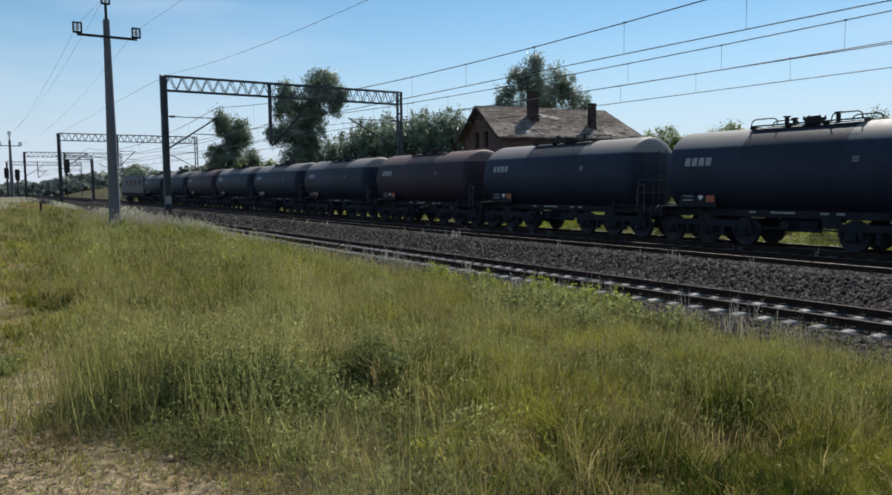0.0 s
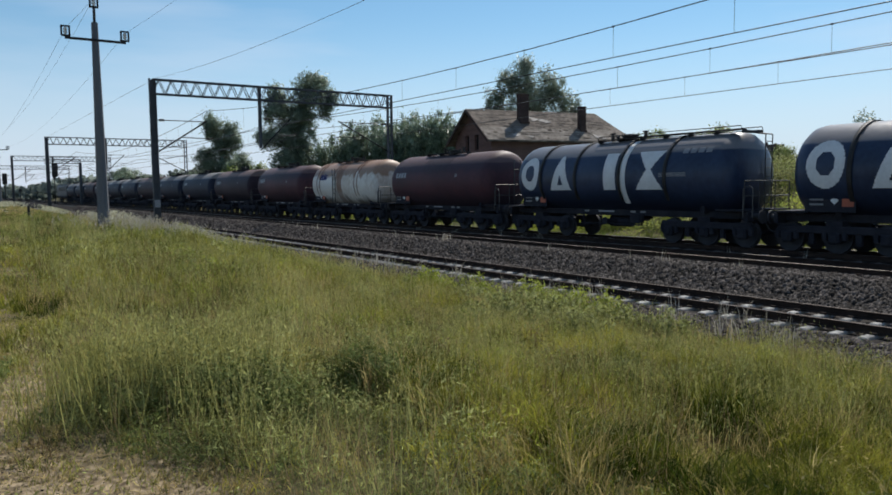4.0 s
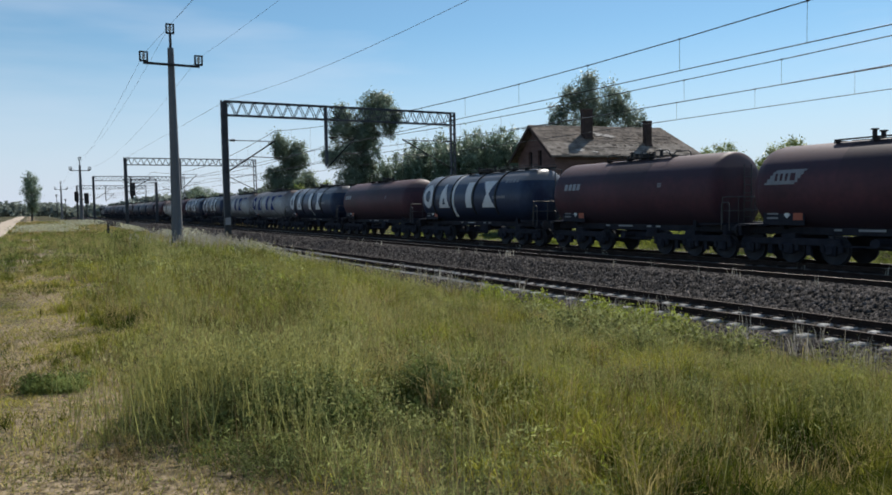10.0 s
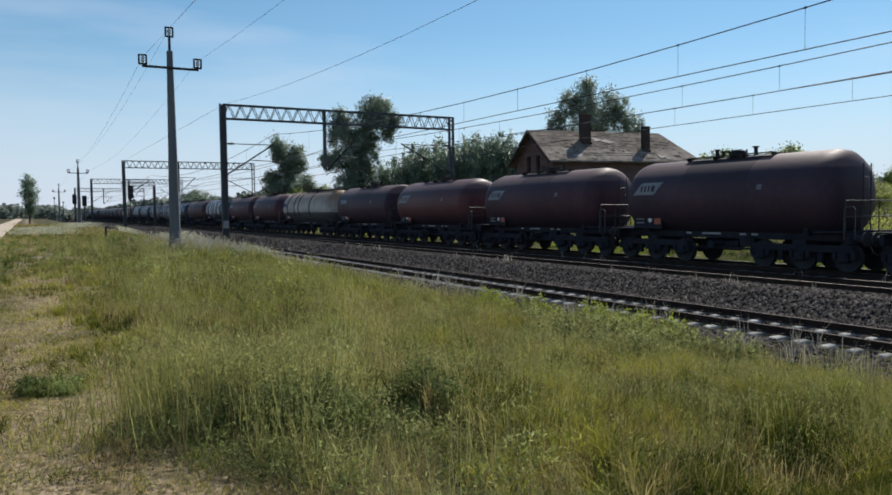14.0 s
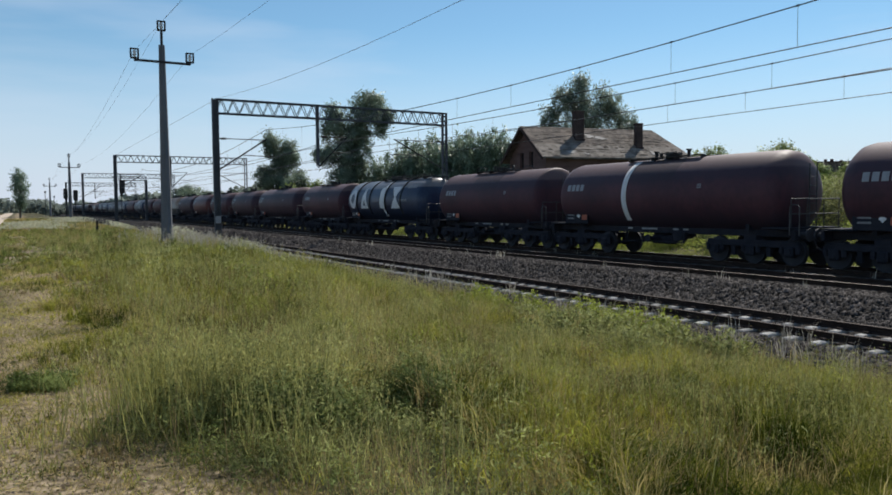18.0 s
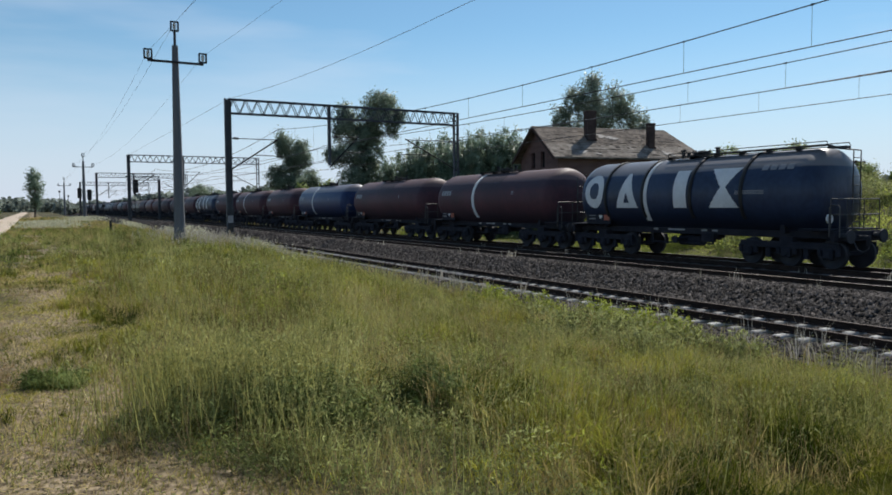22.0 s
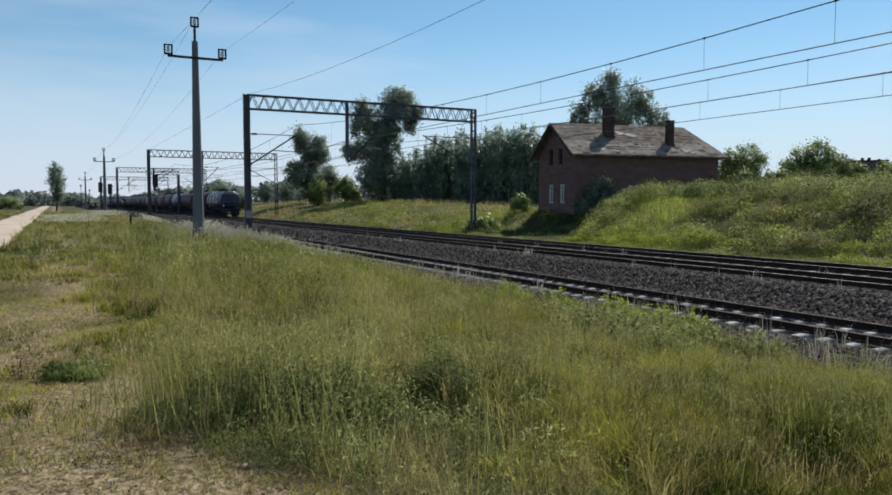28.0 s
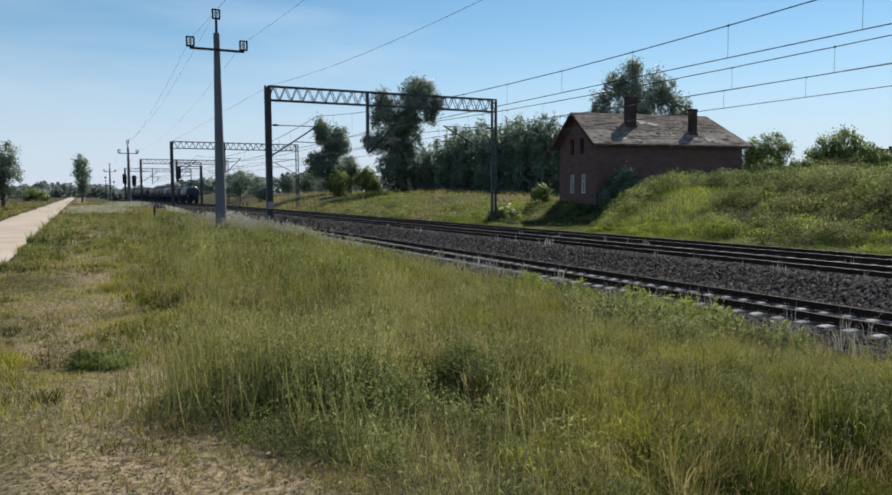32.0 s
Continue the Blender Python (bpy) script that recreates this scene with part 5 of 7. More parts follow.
def tree(name, x, y, twigs, leaves, size, material, label, trunk_r=0.35, seed=1, category="tree", group="", clump=0.34, droop=1.0, slim=0.55, rise=0.0):
    """Trunk, limbs reaching into the crown, and leaves gathered round the twig ends."""
    g = np.random.default_rng(seed)
    z0 = float(ground_z(x, y)) - 0.1
    t = thing(name, label, category, Matrix.Translation((x, y, z0)), group)
    tw, hearts = np.array(twigs, float)[:, :3], np.array(twigs, float)[:, 3:]
    high = tw[tw[:, 2].argsort()[-max(3, len(tw) // 12):]].mean(0)
    top = float(high[2])
    mid = tw[np.abs(tw[:, 2] - top * 0.55) < top * 0.25].mean(0) if len(tw) > 12 else high
    bm = bmesh.new()
    spine = [Vector((0, 0, -0.3)), Vector((mid[0] * 0.3 + g.uniform(-0.1, 0.1), mid[1] * 0.3, top * 0.3)), Vector((mid[0] * 0.8, mid[1] * 0.8, top * 0.62)), Vector((high[0], high[1], top))]
    rad = [trunk_r, trunk_r * 0.8, trunk_r * 0.5, trunk_r * 0.1]
    for k in range(3):
        cylinder(bm, spine[k], spine[k + 1], rad[k], rad[k + 1], 8)
    part("trunk", bm, BARK, t)
    bm = bmesh.new()
    for b in tw[:: max(1, len(tw) // 44)]:
        u = min(0.95, max(0.10, b[2] / top * 0.72))
        k = min(2, int(u * 3))
        start = spine[k].lerp(spine[k + 1], u * 3 - k)
        elbow = start.lerp(Vector(b), 0.55) + Vector((0, 0, 0.10 * (Vector(b) - start).length))
        cylinder(bm, start, elbow, trunk_r * 0.22, trunk_r * 0.12, 4)
        cylinder(bm, elbow, b, trunk_r * 0.12, 0.012, 3, False)
    part("branchwork", bm, BARK, t)
    weight = g.uniform(0.15, 2.0, len(tw))
    pick = g.choice(len(tw), leaves, p=weight / weight.sum())
    c = tw[pick] + g.normal(size=(leaves, 3)) * clump * g.uniform(0.6, 1.3, len(tw))[pick][:, None] * (1, 1, droop)
    c[:, 2] = np.maximum(c[:, 2], 0.15)
    out = c - hearts[pick]
    out = out / (np.linalg.norm(out, axis=1)[:, None] + 0.01) + 0.6 * (c - tw[pick]) / (clump * 2) + (0, 0, 0.15)
    out /= np.linalg.norm(out, axis=1)[:, None]
    v, f, turned = leaf_quads(c, size, g, slim, out, rise)
    part("crown", raw("crown", v, f, material, normals=turned), None, t)
    return t


def bush(r, top, n, g, lobes=7):
    """Twig ends of a rounded bush built of overlapping lobes, the lower ones wider."""
    out = []
    for k in range(lobes):
        a, q = 6.283 * k / lobes + g.uniform(-0.5, 0.5), r * g.uniform(0.25, 0.62)
        u = g.uniform(0.25, 0.74)
        if k == 0:
            q, u = 0.1 * r, 0.72
        c = np.array([q * math.cos(a) * (1.15 - 0.6 * u), q * math.sin(a) * (1.15 - 0.6 * u), top * u])
        d = g.normal(size=(n // lobes, 3))
        d /= np.linalg.norm(d, axis=1)[:, None]
        d *= g.uniform(0.35, 1, (len(d), 1)) ** 0.4
        out.append(np.hstack([c + d * (r * 0.42, r * 0.42, top * 0.25), np.tile(c, (len(d), 1))]))
    return np.concatenate(out)


g = np.random.default_rng(21)
big = twigs_in(((-1.0, 4.0, 3.1, 4.1, 260), (-0.3, 8.6, 2.9, 3.0, 150), (-4.5, 8.1, 2.4, 1.6, 80), (-3.2, 12.0, 2.2, 2.6, 90), (-3.4, 14.4, 1.4, 1.5, 32), (1.9, 14.1, 3.4, 3.2, 165), (2.3, 16.4, 2.0, 1.4, 50), (4.3, 12.5, 1.2, 1.8, 36), (5.0, 14.3, 0.9, 1.5, 22), (0.2, 11.1, 2.3, 1.8, 70)), g)
tree("broad_tree", 46.0, 108.0, big, 42000, 0.24, WILLOW, "tall dark-leaved tree with an open crown", 0.5, 2, group="trees behind the line", clump=0.40, slim=0.45, rise=0.7)
mid = twigs_in(((-1.4, 11.4, 1.8, 2.3, 70), (1.9, 9.2, 1.4, 2.8, 60), (-2.7, 5.4, 2.0, 2.3, 70), (0.3, 4.6, 2.2, 4.0, 110), (-0.3, 8.3, 1.5, 2.4, 40)), g)
tree("broad_tree", 41.5, 132.0, mid, 20000, 0.26, WILLOW, "slim dark-leaved tree with gaps in its crown", 0.35, 3, group="trees behind the line", clump=0.40, slim=0.45, rise=0.7)
birch = twigs_in(((-0.8, 13.8, 2.0, 2.4, 80), (-3.2, 13.2, 1.6, 1.7, 48), (-4.6, 11.0, 1.4, 1.8, 38), (2.6, 13.3, 1.8, 1.8, 50), (4.2, 11.2, 1.6, 1.8, 44), (0.3, 11.4, 3.0, 2.4, 120), (5.0, 9.5, 1.1, 1.4, 24), (-2.6, 9.2, 2.9, 2.0, 60), (2.2, 9.0, 3.1, 2.0, 60), (-0.8, 15.6, 0.8, 0.9, 18)), g)
tree("birch_tree", 60.3, 70.0, birch, 30000, 0.16, BIRCH, "tall open-crowned tree rising behind the house", 0.32, 4, group="trees behind the line", clump=0.27, droop=1.6, slim=0.5, rise=-0.8)
for k in range(26):
    u = k / 25
    x, y = 49.0 + 9.0 * u + g.uniform(-0.5, 0.5), 106.3 - 26.4 * u + g.uniform(-1.0, 1.0)
    top = 1.05 * (8.7 + 1.0 * u + g.uniform(-0.8, 0.9)) * (0.72 + 0.28 * min(1.0, u / 0.14))
    tree("silver_poplar", x, y, plumes(9, 1.8, 0.3, top, g), 3800, 0.24, SILVER, "silvery-leaved poplar in a dense row", 0.15, 30 + k, group="row of poplars", clump=0.27, droop=1.4, slim=0.45, rise=1.6)
for k, (x, y, r, hh) in enumerate(((37.9, 116.0, 1.8, 4.4), (41.7, 114.0, 2.1, 4.4), (42.8, 112.5, 1.0, 2.1), (36.6, 55.2, 0.65, 1.4), (30.6, 52.6, 0.6, 0.7), (31.9, 53.2, 0.7, 0.8), (39.2, 118.0, 1.9, 5.2), (40.9, 119.0, 2.5, 6.2), (33.0, 148.0, 2.5, 3.2), (30.5, 160.0, 4.0, 7.0), (33.5, 172.0, 4.0, 6.6), (38.0, 180.0, 4.0, 4.5), (42.0, 165.0, 3.0, 4.0), (48.0, 170.0, 3.0, 4.5))):
    tree("shrub_tree", x, y, bush(r, hh * 1.05, 110, g), 4600, 0.19, SHRUB if k < 6 else WILLOW, "bushy green shrub beside the meadow", 0.12, 60 + k, "shrub", "shrubs", clump=0.25 + 0.03 * r)


def umbels(shrub, twigs, n, g):
    """Flat pale flower heads on the outer skin of a shrub."""
    out = twigs[:, :3] - twigs[:, 3:]
    far = (np.linalg.norm(out, axis=1) > 0.55 * np.linalg.norm(out, axis=1).max()) & (out[:, 2] > -0.1)
    tips = (twigs[:, :3] + 0.08 * out)[far]
    c = tips[g.integers(0, len(tips), n)] + g.normal(size=(n, 3)) * (0.16, 0.16, 0.12)
    v, f = leaf_quads(c, 0.085, g, 1.2)
    v[:, 2] = np.repeat(c[:, 2], 4) + 0.35 * (v[:, 2] - np.repeat(c[:, 2], 4))
    part("blossom", raw("blossom", v, f, BLOSSOM), None, shrub, "flat pale flower heads")


for k, (x, y, r, hh) in enumerate(((53.0, 46.6, 1.9, 4.1), (54.6, 46.0, 2.1, 4.7), (56.0, 42.2, 2.0, 4.0), (57.6, 41.4, 2.4, 4.5), (59.4, 41.2, 2.0, 3.9), (60.6, 39.6, 1.4, 2.8), (62.2, 38.2, 1.6, 2.7), (64.5, 36.0, 1.7, 2.7), (37.0, 44.6, 1.5, 2.7), (35.9, 45.0, 0.8, 1.4), (66.0, 33.0, 1.9, 5.5), (48.6, 41.5, 1.2, 1.9), (51.2, 40.5, 1.3, 1.8))):
    twigs = bush(r, hh * 1.08, 150, g, 9)
    dark = k in (8, 9)
    shade = dark or k == 10
    shrub = tree("elder_shrub", x, y, twigs, 3600 + int(1500 * r), 0.125, WILLOW if shade else SHRUB, "leafy dark shrub against the house wall" if dark else "leafy shrub with pale blossom on the bank", 0.08, 80 + k, "shrub", "shrubs on the bank", clump=0.14 + 0.05 * r)
    if k in (0, 1, 2, 3, 4, 6, 8):
        umbels(shrub, twigs, 90 if not dark else 50, g)
tree("slim_tree", 0.4, 152.0, twigs_in(((0, 3.4, 1.0, 2.2, 40), (0.2, 5.6, 1.35, 2.0, 60), (0.0, 7.4, 1.1, 1.3, 40)), g), 5200, 0.17, SILVER, "solitary slim tree at the end of the gravel track", 0.2, 5, clump=0.30)
tree("roadside_tree", -8.6, 108.0, twigs_in(((0, 3.4, 2.4, 2.6, 60), (0.3, 6.0, 1.9, 2.2, 50)), g), 6000, 0.2, WILLOW, "leafy tree beside the gravel track", 0.25, 6)
tree("roadside_shrub", -9.5, 205.0, bush(3.6, 3.0, 90, g), 4000, 0.25, SHRUB, "low wide shrub beside the gravel track", 0.1, 7, "shrub", clump=0.4)


def woods():
    """Far woodland along the horizon, too far to tell the trees apart."""
    g = np.random.default_rng(9)
    c, out = [], []
    m = 110
    for x0, x1, y, hh, n in ((-400, -20, 520, 7, 110), (-20, 30, 420, 7, 44), (26, 60, 300, 5, 40), (60, 300, 330, 9, 100), (-200, -14, 300, 5, 60), (90, 420, 140, 7, 70)):
        for _ in range(n):
            cx, cy, r, h2 = g.uniform(x0, x1), y + g.uniform(-25, 25), g.uniform(3.5, 7), hh * g.uniform(0.7, 1.15)
            base = float(ground_z(cx, cy))
            d = g.normal(size=(m, 3))
            d /= np.linalg.norm(d, axis=1)[:, None]
            c.append(np.array([cx, cy, base + h2 * 0.45]) + d * [r, r, h2 * 0.55] * g.uniform(0.75, 1.05, (m, 1)))
            out.append(d + (0, 0, 0.2))
    out = np.concatenate(out)
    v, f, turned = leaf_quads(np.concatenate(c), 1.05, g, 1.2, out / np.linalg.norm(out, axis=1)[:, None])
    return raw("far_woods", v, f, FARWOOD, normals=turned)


tagged(new("far_woods", woods()), "green woodland along the horizon, haze painted in its leaf colour", "woods", kind="stuff")


def far_building(x, y, z, turn, w, d, h):
    b = thing("apartment_block", "dark flat-roofed apartment block far behind the bank", "building", Matrix.Translation((x, y, z)) @ pose(0, 0, 0, 0, 0, turn))
    bm = bmesh.new()
    box(bm, (w, d, h), (0, 0, h / 2))
    wall = part("wall", bm, ROOF, b)
    pane = None
    for row in range(5):
        for k in range(6):
            if pane is None:
                bm = bmesh.new()
                box(bm, (1.1, 0.12, 1.4))
                pane = mesh_of("window", bm, DARK_HOLE)
            part("window", pane, None, wall, at=(-w / 2 + (k + 0.5) * w / 6, -d / 2 - 0.02, h - 2.0 - 2.8 * row))
    bm = bmesh.new()
    box(bm, (w + 0.5, d + 0.5, 0.35), (0, 0, h + 0.175))
    roof = part("roof", bm, CHIMNEY, b)
    for u, s, t in ((-0.36, 0.7, 0.5), (-0.1, 0.9, 0.9), (0.06, 0.9, 0.9), (0.3, 0.8, 0.5)):
        bm = bmesh.new()
        box(bm, (s, 1.2, t), (u * w, 0, h + 0.35 + t / 2))
        part("roof_vent", bm, CHIMNEY, roof)


far_building(218.5, 140.8, 0.0, -57.0, 11.0, 9.0, 14.4)


# ---- grasses ----
def blades(px, py, height, width, lean, g, material, name, sections=2):
    """Curved tapering grass blades rooted on the ground."""
    n = len(px)
    pz = ground_z(px, py)
    a = g.uniform(0, 6.283, n)
    way = np.stack([np.cos(a), np.sin(a)], 1)
    b = g.uniform(0, 6.283, n)
    side = np.stack([np.cos(b), np.sin(b)], 1)
    bend = lean * height * g.uniform(0.2, 1.0, n)
    v = np.zeros((n, 5, 3), np.float32)
    for k, (u, w) in enumerate(((0.0, 1.0), (0.55, 0.75))):
        for s, q in ((-1, 0), (1, 1)):
            c = 2 * k + q
            v[:, c, 0] = px + way[:, 0] * bend * u ** 2 + s * side[:, 0] * width * w / 2
            v[:, c, 1] = py + way[:, 1] * bend * u ** 2 + s * side[:, 1] * width * w / 2
            v[:, c, 2] = pz - 0.02 + height * u
    v[:, 4, 0], v[:, 4, 1], v[:, 4, 2] = px + way[:, 0] * bend, py + way[:, 1] * bend, pz + height * (1 - 0.25 * lean)
    base = 5 * np.arange(n)[:, None]
    tri = np.concatenate([base + [0, 1, 3], base + [0, 3, 2], base + [2, 3, 4]], 1).reshape(-1, 3)
    if sections == 1:
        v, tri = v[:, (0, 1, 4)], np.arange(3 * n).reshape(-1, 3)
    return raw(name, v.reshape(-1, 3), tri, material)


def bare(x, y):
    """How bare the turf is: the trodden strip between the meadow and the gravel track, and dry spots."""
    strip_ = np.exp(-((x + 0.15 - 0.45 * wobble(x, y, 4.0, 11)) / 1.05) ** 2) * (1 - smooth(16, 30, y) * 0.65)
    spots = smooth(0.45, 0.95, wobble(x, y, 5.0, 12)) * (1 - smooth(1.4, 2.8, x)) * 0.7
    return np.clip(strip_ + spots, 0, 1)


def weedy_corner(x, y):
    """Low weeds take over from the tall grass before the large weed clump."""
    return (1 - smooth(2.0, 3.1, x)) * (1 - smooth(4.8, 5.5, y))


def scatter(n, x0, x1, y0, y1, g):
    return g.uniform(x0, x1, n), g.uniform(y0, y1, n)


def drift(x, y, size, seed, near):
    """Soft-edged patches, 0 to 1."""
    return smooth(near - 0.35, near + 0.35, wobble(x, y, size, seed) + 0.35 * wobble(x, y, size * 0.27, seed + 1))


def meadow(n, y0, y1, x0, x1, height, width, g, keep=None):
    px, py = scatter(n, x0, x1, y0, y1, g)
    # two blades in three stand in tussocks
    m = max(1, n // 60)
    tx, ty = scatter(m, x0, x1, y0, y1, g)
    size = g.uniform(0.3, 1.0, m) ** 2 * 2.0 + 0.15
    pick = g.integers(0, m, n)
    tuft = g.uniform(0, 1, n) < 0.72
    px = np.where(tuft, tx[pick] + g.normal(size=n) * 0.055 * size[pick] * (1 + 0.02 * y0), px)
    py = np.where(tuft, ty[pick] + g.normal(size=n) * 0.055 * size[pick] * (1 + 0.02 * y0), py)
    hgt = height * (0.60 + 0.40 * wobble(px, py, 3.5, 21)) * g.uniform(0.5, 1.2, n) * np.where(tuft, 0.5 + 0.5 * np.minimum(size[pick], 1.3), 0.6) * (0.8 + 0.3 * wobble(px, py, 1.1, 27))
    b = bare(px, py)
    hgt = hgt * (1 - 0.80 * b) * (1 - 0.45 * smooth(9.5, 12.0, px)) * (1 - 0.5 * weedy_corner(px, py))
    ok = (g.uniform(0, 1, n) > 0.35 * b) & (hgt > 0.015) & (np.abs(px + 3.1) > 1.45)
    if keep is not None:
        ok &= keep(px, py)
    return px[ok], py[ok], np.clip(hgt[ok], 0.03, None), width * g.uniform(0.6, 1.4, ok.sum())


def in_view(x, y):
    """The thickly grown stretch of meadow between the gravel track and the siding."""
    a = np.degrees(np.arctan2(x, np.maximum(y, 0.01)))
    return (a > -9) & (a < 70) & (np.hypot(x, y) > 2.6)


def grey_part(x, y):
    return drift(x, y, 6.5, 15, 0.05) * (1 - 0.55 * smooth(3.5, 7, x)) * in_view(x, y) > np.random.default_rng(3).uniform(0, 1, len(x))


def sere_part(x, y):
    return (drift(x, y, 3.6, 25, 0.55) * (1 - smooth(6, 9, x)) > np.random.default_rng(4).uniform(0, 1, len(x))) & in_view(x, y)


def green_part(x, y):
    return (0.75 * drift(x, y, 6.5, 15, 0.05) * (1 - 0.55 * smooth(3.5, 7, x)) + 0.6 * drift(x, y, 3.6, 25, 0.55) * (1 - smooth(6, 9, x)) + 0.7 * weedy_corner(x, y) < np.random.default_rng(5).uniform(0, 1, len(x))) & in_view(x, y)


def rank_part(x, y):
    return (drift(x, y, 2.3, 35, 0.75) * smooth(2.0, 3.5, x) * (0.35 + 0.65 * smooth(4.0, 6.0, y)) > np.random.default_rng(6).uniform(0, 1, len(x))) & in_view(x, y)


g = np.random.default_rng(31)
KINDS = {"meadow_grass": (GRASS, green_part, "tall yellow-green meadow grass"), "dry_stalks": (DRY, in_view, "pale dry grass stalks among the meadow"),
         "fine_grass": (GREY_GRASS, grey_part, "fine grey-green grass in soft drifts"), "withered_grass": (SERE, sere_part, "brown withered grass in patches"), "rank_grass": (RANK, rank_part, "dark green rank grass in tussocks")}
for n, y0, y1, x0, x1, hh, ww, name in (
    (190000, 1.5, 12, -2.5, 12.9, 0.57, 0.0075, "meadow_grass"), (105000, 12, 26, -5, 13.2, 0.64, 0.018, "meadow_grass"), (110000, 26, 62, -10, 13.3, 0.54, 0.032, "meadow_grass"), (50000, 62, 150, -22, 12.6, 0.46, 0.09, "meadow_grass"),
    (60000, 1.5, 6, 3.0, 8, 0.60, 0.006, "meadow_grass"),
    (150000, 1.5, 12, -2.5, 12.9, 0.62, 0.007, "fine_grass"), (80000, 12, 26, -5, 13.1, 0.64, 0.014, "fine_grass"), (90000, 26, 62, -10, 13.2, 0.52, 0.028, "fine_grass"), (50000, 62, 150, -22, 12.6, 0.46, 0.08, "fine_grass"),
    (70000, 1.5, 12, -2.5, 9, 0.28, 0.008, "withered_grass"), (50000, 12, 40, -6, 9, 0.32, 0.02, "withered_grass"),
    (70000, 1.5, 12, 1.5, 12.9, 0.46, 0.009, "rank_grass"), (50000, 12, 40, 1.5, 13.1, 0.52, 0.02, "rank_grass"),
    (42000, 1.5, 14, -2.5, 12.9, 0.80, 0.005, "dry_stalks"), (60000, 14, 60, -8, 13.1, 0.70, 0.014, "dry_stalks"), (50000, 60, 150, -22, 12.6, 0.56, 0.07, "dry_stalks"), (40000, 1.5, 9, -2.0, 4.5, 0.40, 0.005, "dry_stalks"),
):
    mt, where, label = KINDS[name]
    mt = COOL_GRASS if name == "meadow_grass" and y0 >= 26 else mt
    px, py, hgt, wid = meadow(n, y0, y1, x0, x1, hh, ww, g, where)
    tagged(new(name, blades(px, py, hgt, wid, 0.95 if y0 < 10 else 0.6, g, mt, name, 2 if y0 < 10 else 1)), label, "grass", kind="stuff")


def out_of_view(x, y):
    return ~in_view(x, y)


for n, y0, y1, x0, x1, hh, ww, mt, name in ((40000, -30, 40, -26, 12.5, 0.5, 0.026, GRASS, "meadow_grass"), (20000, -30, 40, -26, 12.5, 0.5, 0.020, DRY, "dry_stalks"), (14000, 40, 150, -40, -6, 0.42, 0.07, GRASS, "meadow_grass")):
    px, py, hgt, wid = meadow(n, y0, y1, x0, x1, hh, ww, g, out_of_view)
    tagged(new(name, blades(px, py, hgt, wid, 0.55, g, mt, name, 1)), KINDS[name][2], "grass", kind="stuff")


def tussock(x, y, r, hh, n, material, label):
    """One upright tuft of arching blades."""
    a, q = g.uniform(0, 6.283, n), r * np.sqrt(g.uniform(0, 1, n))
    name = "grass_tussock"
    t = thing(name, label, "grass tussock", Matrix.Translation((x, y, float(ground_z(x, y)))), "grass tussocks")
    m = blades(x + q * np.cos(a), y + q * np.sin(a), hh * g.uniform(0.5, 1.1, n) * (1 - 0.4 * q / r), 0.010 * g.uniform(0.6, 1.4, n), 0.6, g, material, "blades")
    m.transform(Matrix.Translation((-x, -y, -float(ground_z(x, y)))))
    tagged(part("leafage", m, None, t), kind="stuff")


for x, y, r, hh, n in ((2.75, 5.35, 0.26, 0.52, 1500), (2.95, 5.65, 0.22, 0.46, 1000), (5.5, 5.0, 0.22, 0.32, 600), (6.1, 7.6, 0.25, 0.42, 900), (7.6, 8.3, 0.3, 0.42, 900), (3.4, 8.6, 0.3, 0.42, 900), (8.7, 7.2, 0.3, 0.45, 900), (5.9, 10.8, 0.32, 0.5, 900), (0.15, 8.0, 0.28, 0.18, 900)):
    tussock(x, y, r, hh, n, RANK, "dark green upright grass tussock in the dry meadow")


def litter(n, y0, y1, x0, x1, size, tall, material, name, label, g, near):
    """Small weed leaves strewn through the meadow in drifts."""
    px, py = scatter(n, x0, x1, y0, y1, g)
    drift = wobble(px, py, 2.6, 41) + 0.5 * wobble(px, py, 0.9, 42)
    ok = in_view(px, py) & (drift > near) & (g.uniform(0, 1, n) > 0.8 * bare(px, py)) & (np.abs(px + 3.1) > 1.5)
    px, py, drift = px[ok], py[ok], drift[ok]
    z = ground_z(px, py) + tall * g.uniform(0.02, 1.0, len(px)) * np.clip(0.4 + 0.6 * (drift - near), 0.2, 1.2)
    v, f = leaf_quads(np.stack([px, py, z], 1), size * 1.3, g, 0.4)
    tagged(new(name, raw(name, v, f, material)), label, "weeds", kind="stuff")


litter(70000, 1.5, 13, -2.5, 12.6, 0.013, 0.30, WEED, "low_weeds", "grey-green low weeds mixed through the grass", g, 0.1)
litter(60000, 13, 45, -6, 12.8, 0.03, 0.32, WEED, "low_weeds", "grey-green low weeds mixed through the grass", g, 0.1)
litter(60000, 1.5, 24, 2.5, 12.8, 0.014, 0.46, DRY, "seed_heads", "pale feathery seed heads above the grass", g, 0.2)
straw_x, straw_y = scatter(85000, -1.6, 3.4, 2.5, 24, g)
ok = (bare(straw_x, straw_y) > 0.25) & in_view(straw_x, straw_y)
straw_x, straw_y = straw_x[ok], straw_y[ok]
c = np.stack([straw_x, straw_y, ground_z(straw_x, straw_y) + 0.012], 1)
v, f = leaf_quads(c, 0.045, g, 0.10)
v[:, 2] = np.repeat(c[:, 2], 4) + (v[:, 2] - np.repeat(c[:, 2], 4)) * 0.3
tagged(new("straw_litter", raw("straw_litter", v, f, DRY)), "short dry straw lying on the trodden earth", "straw", kind="stuff")


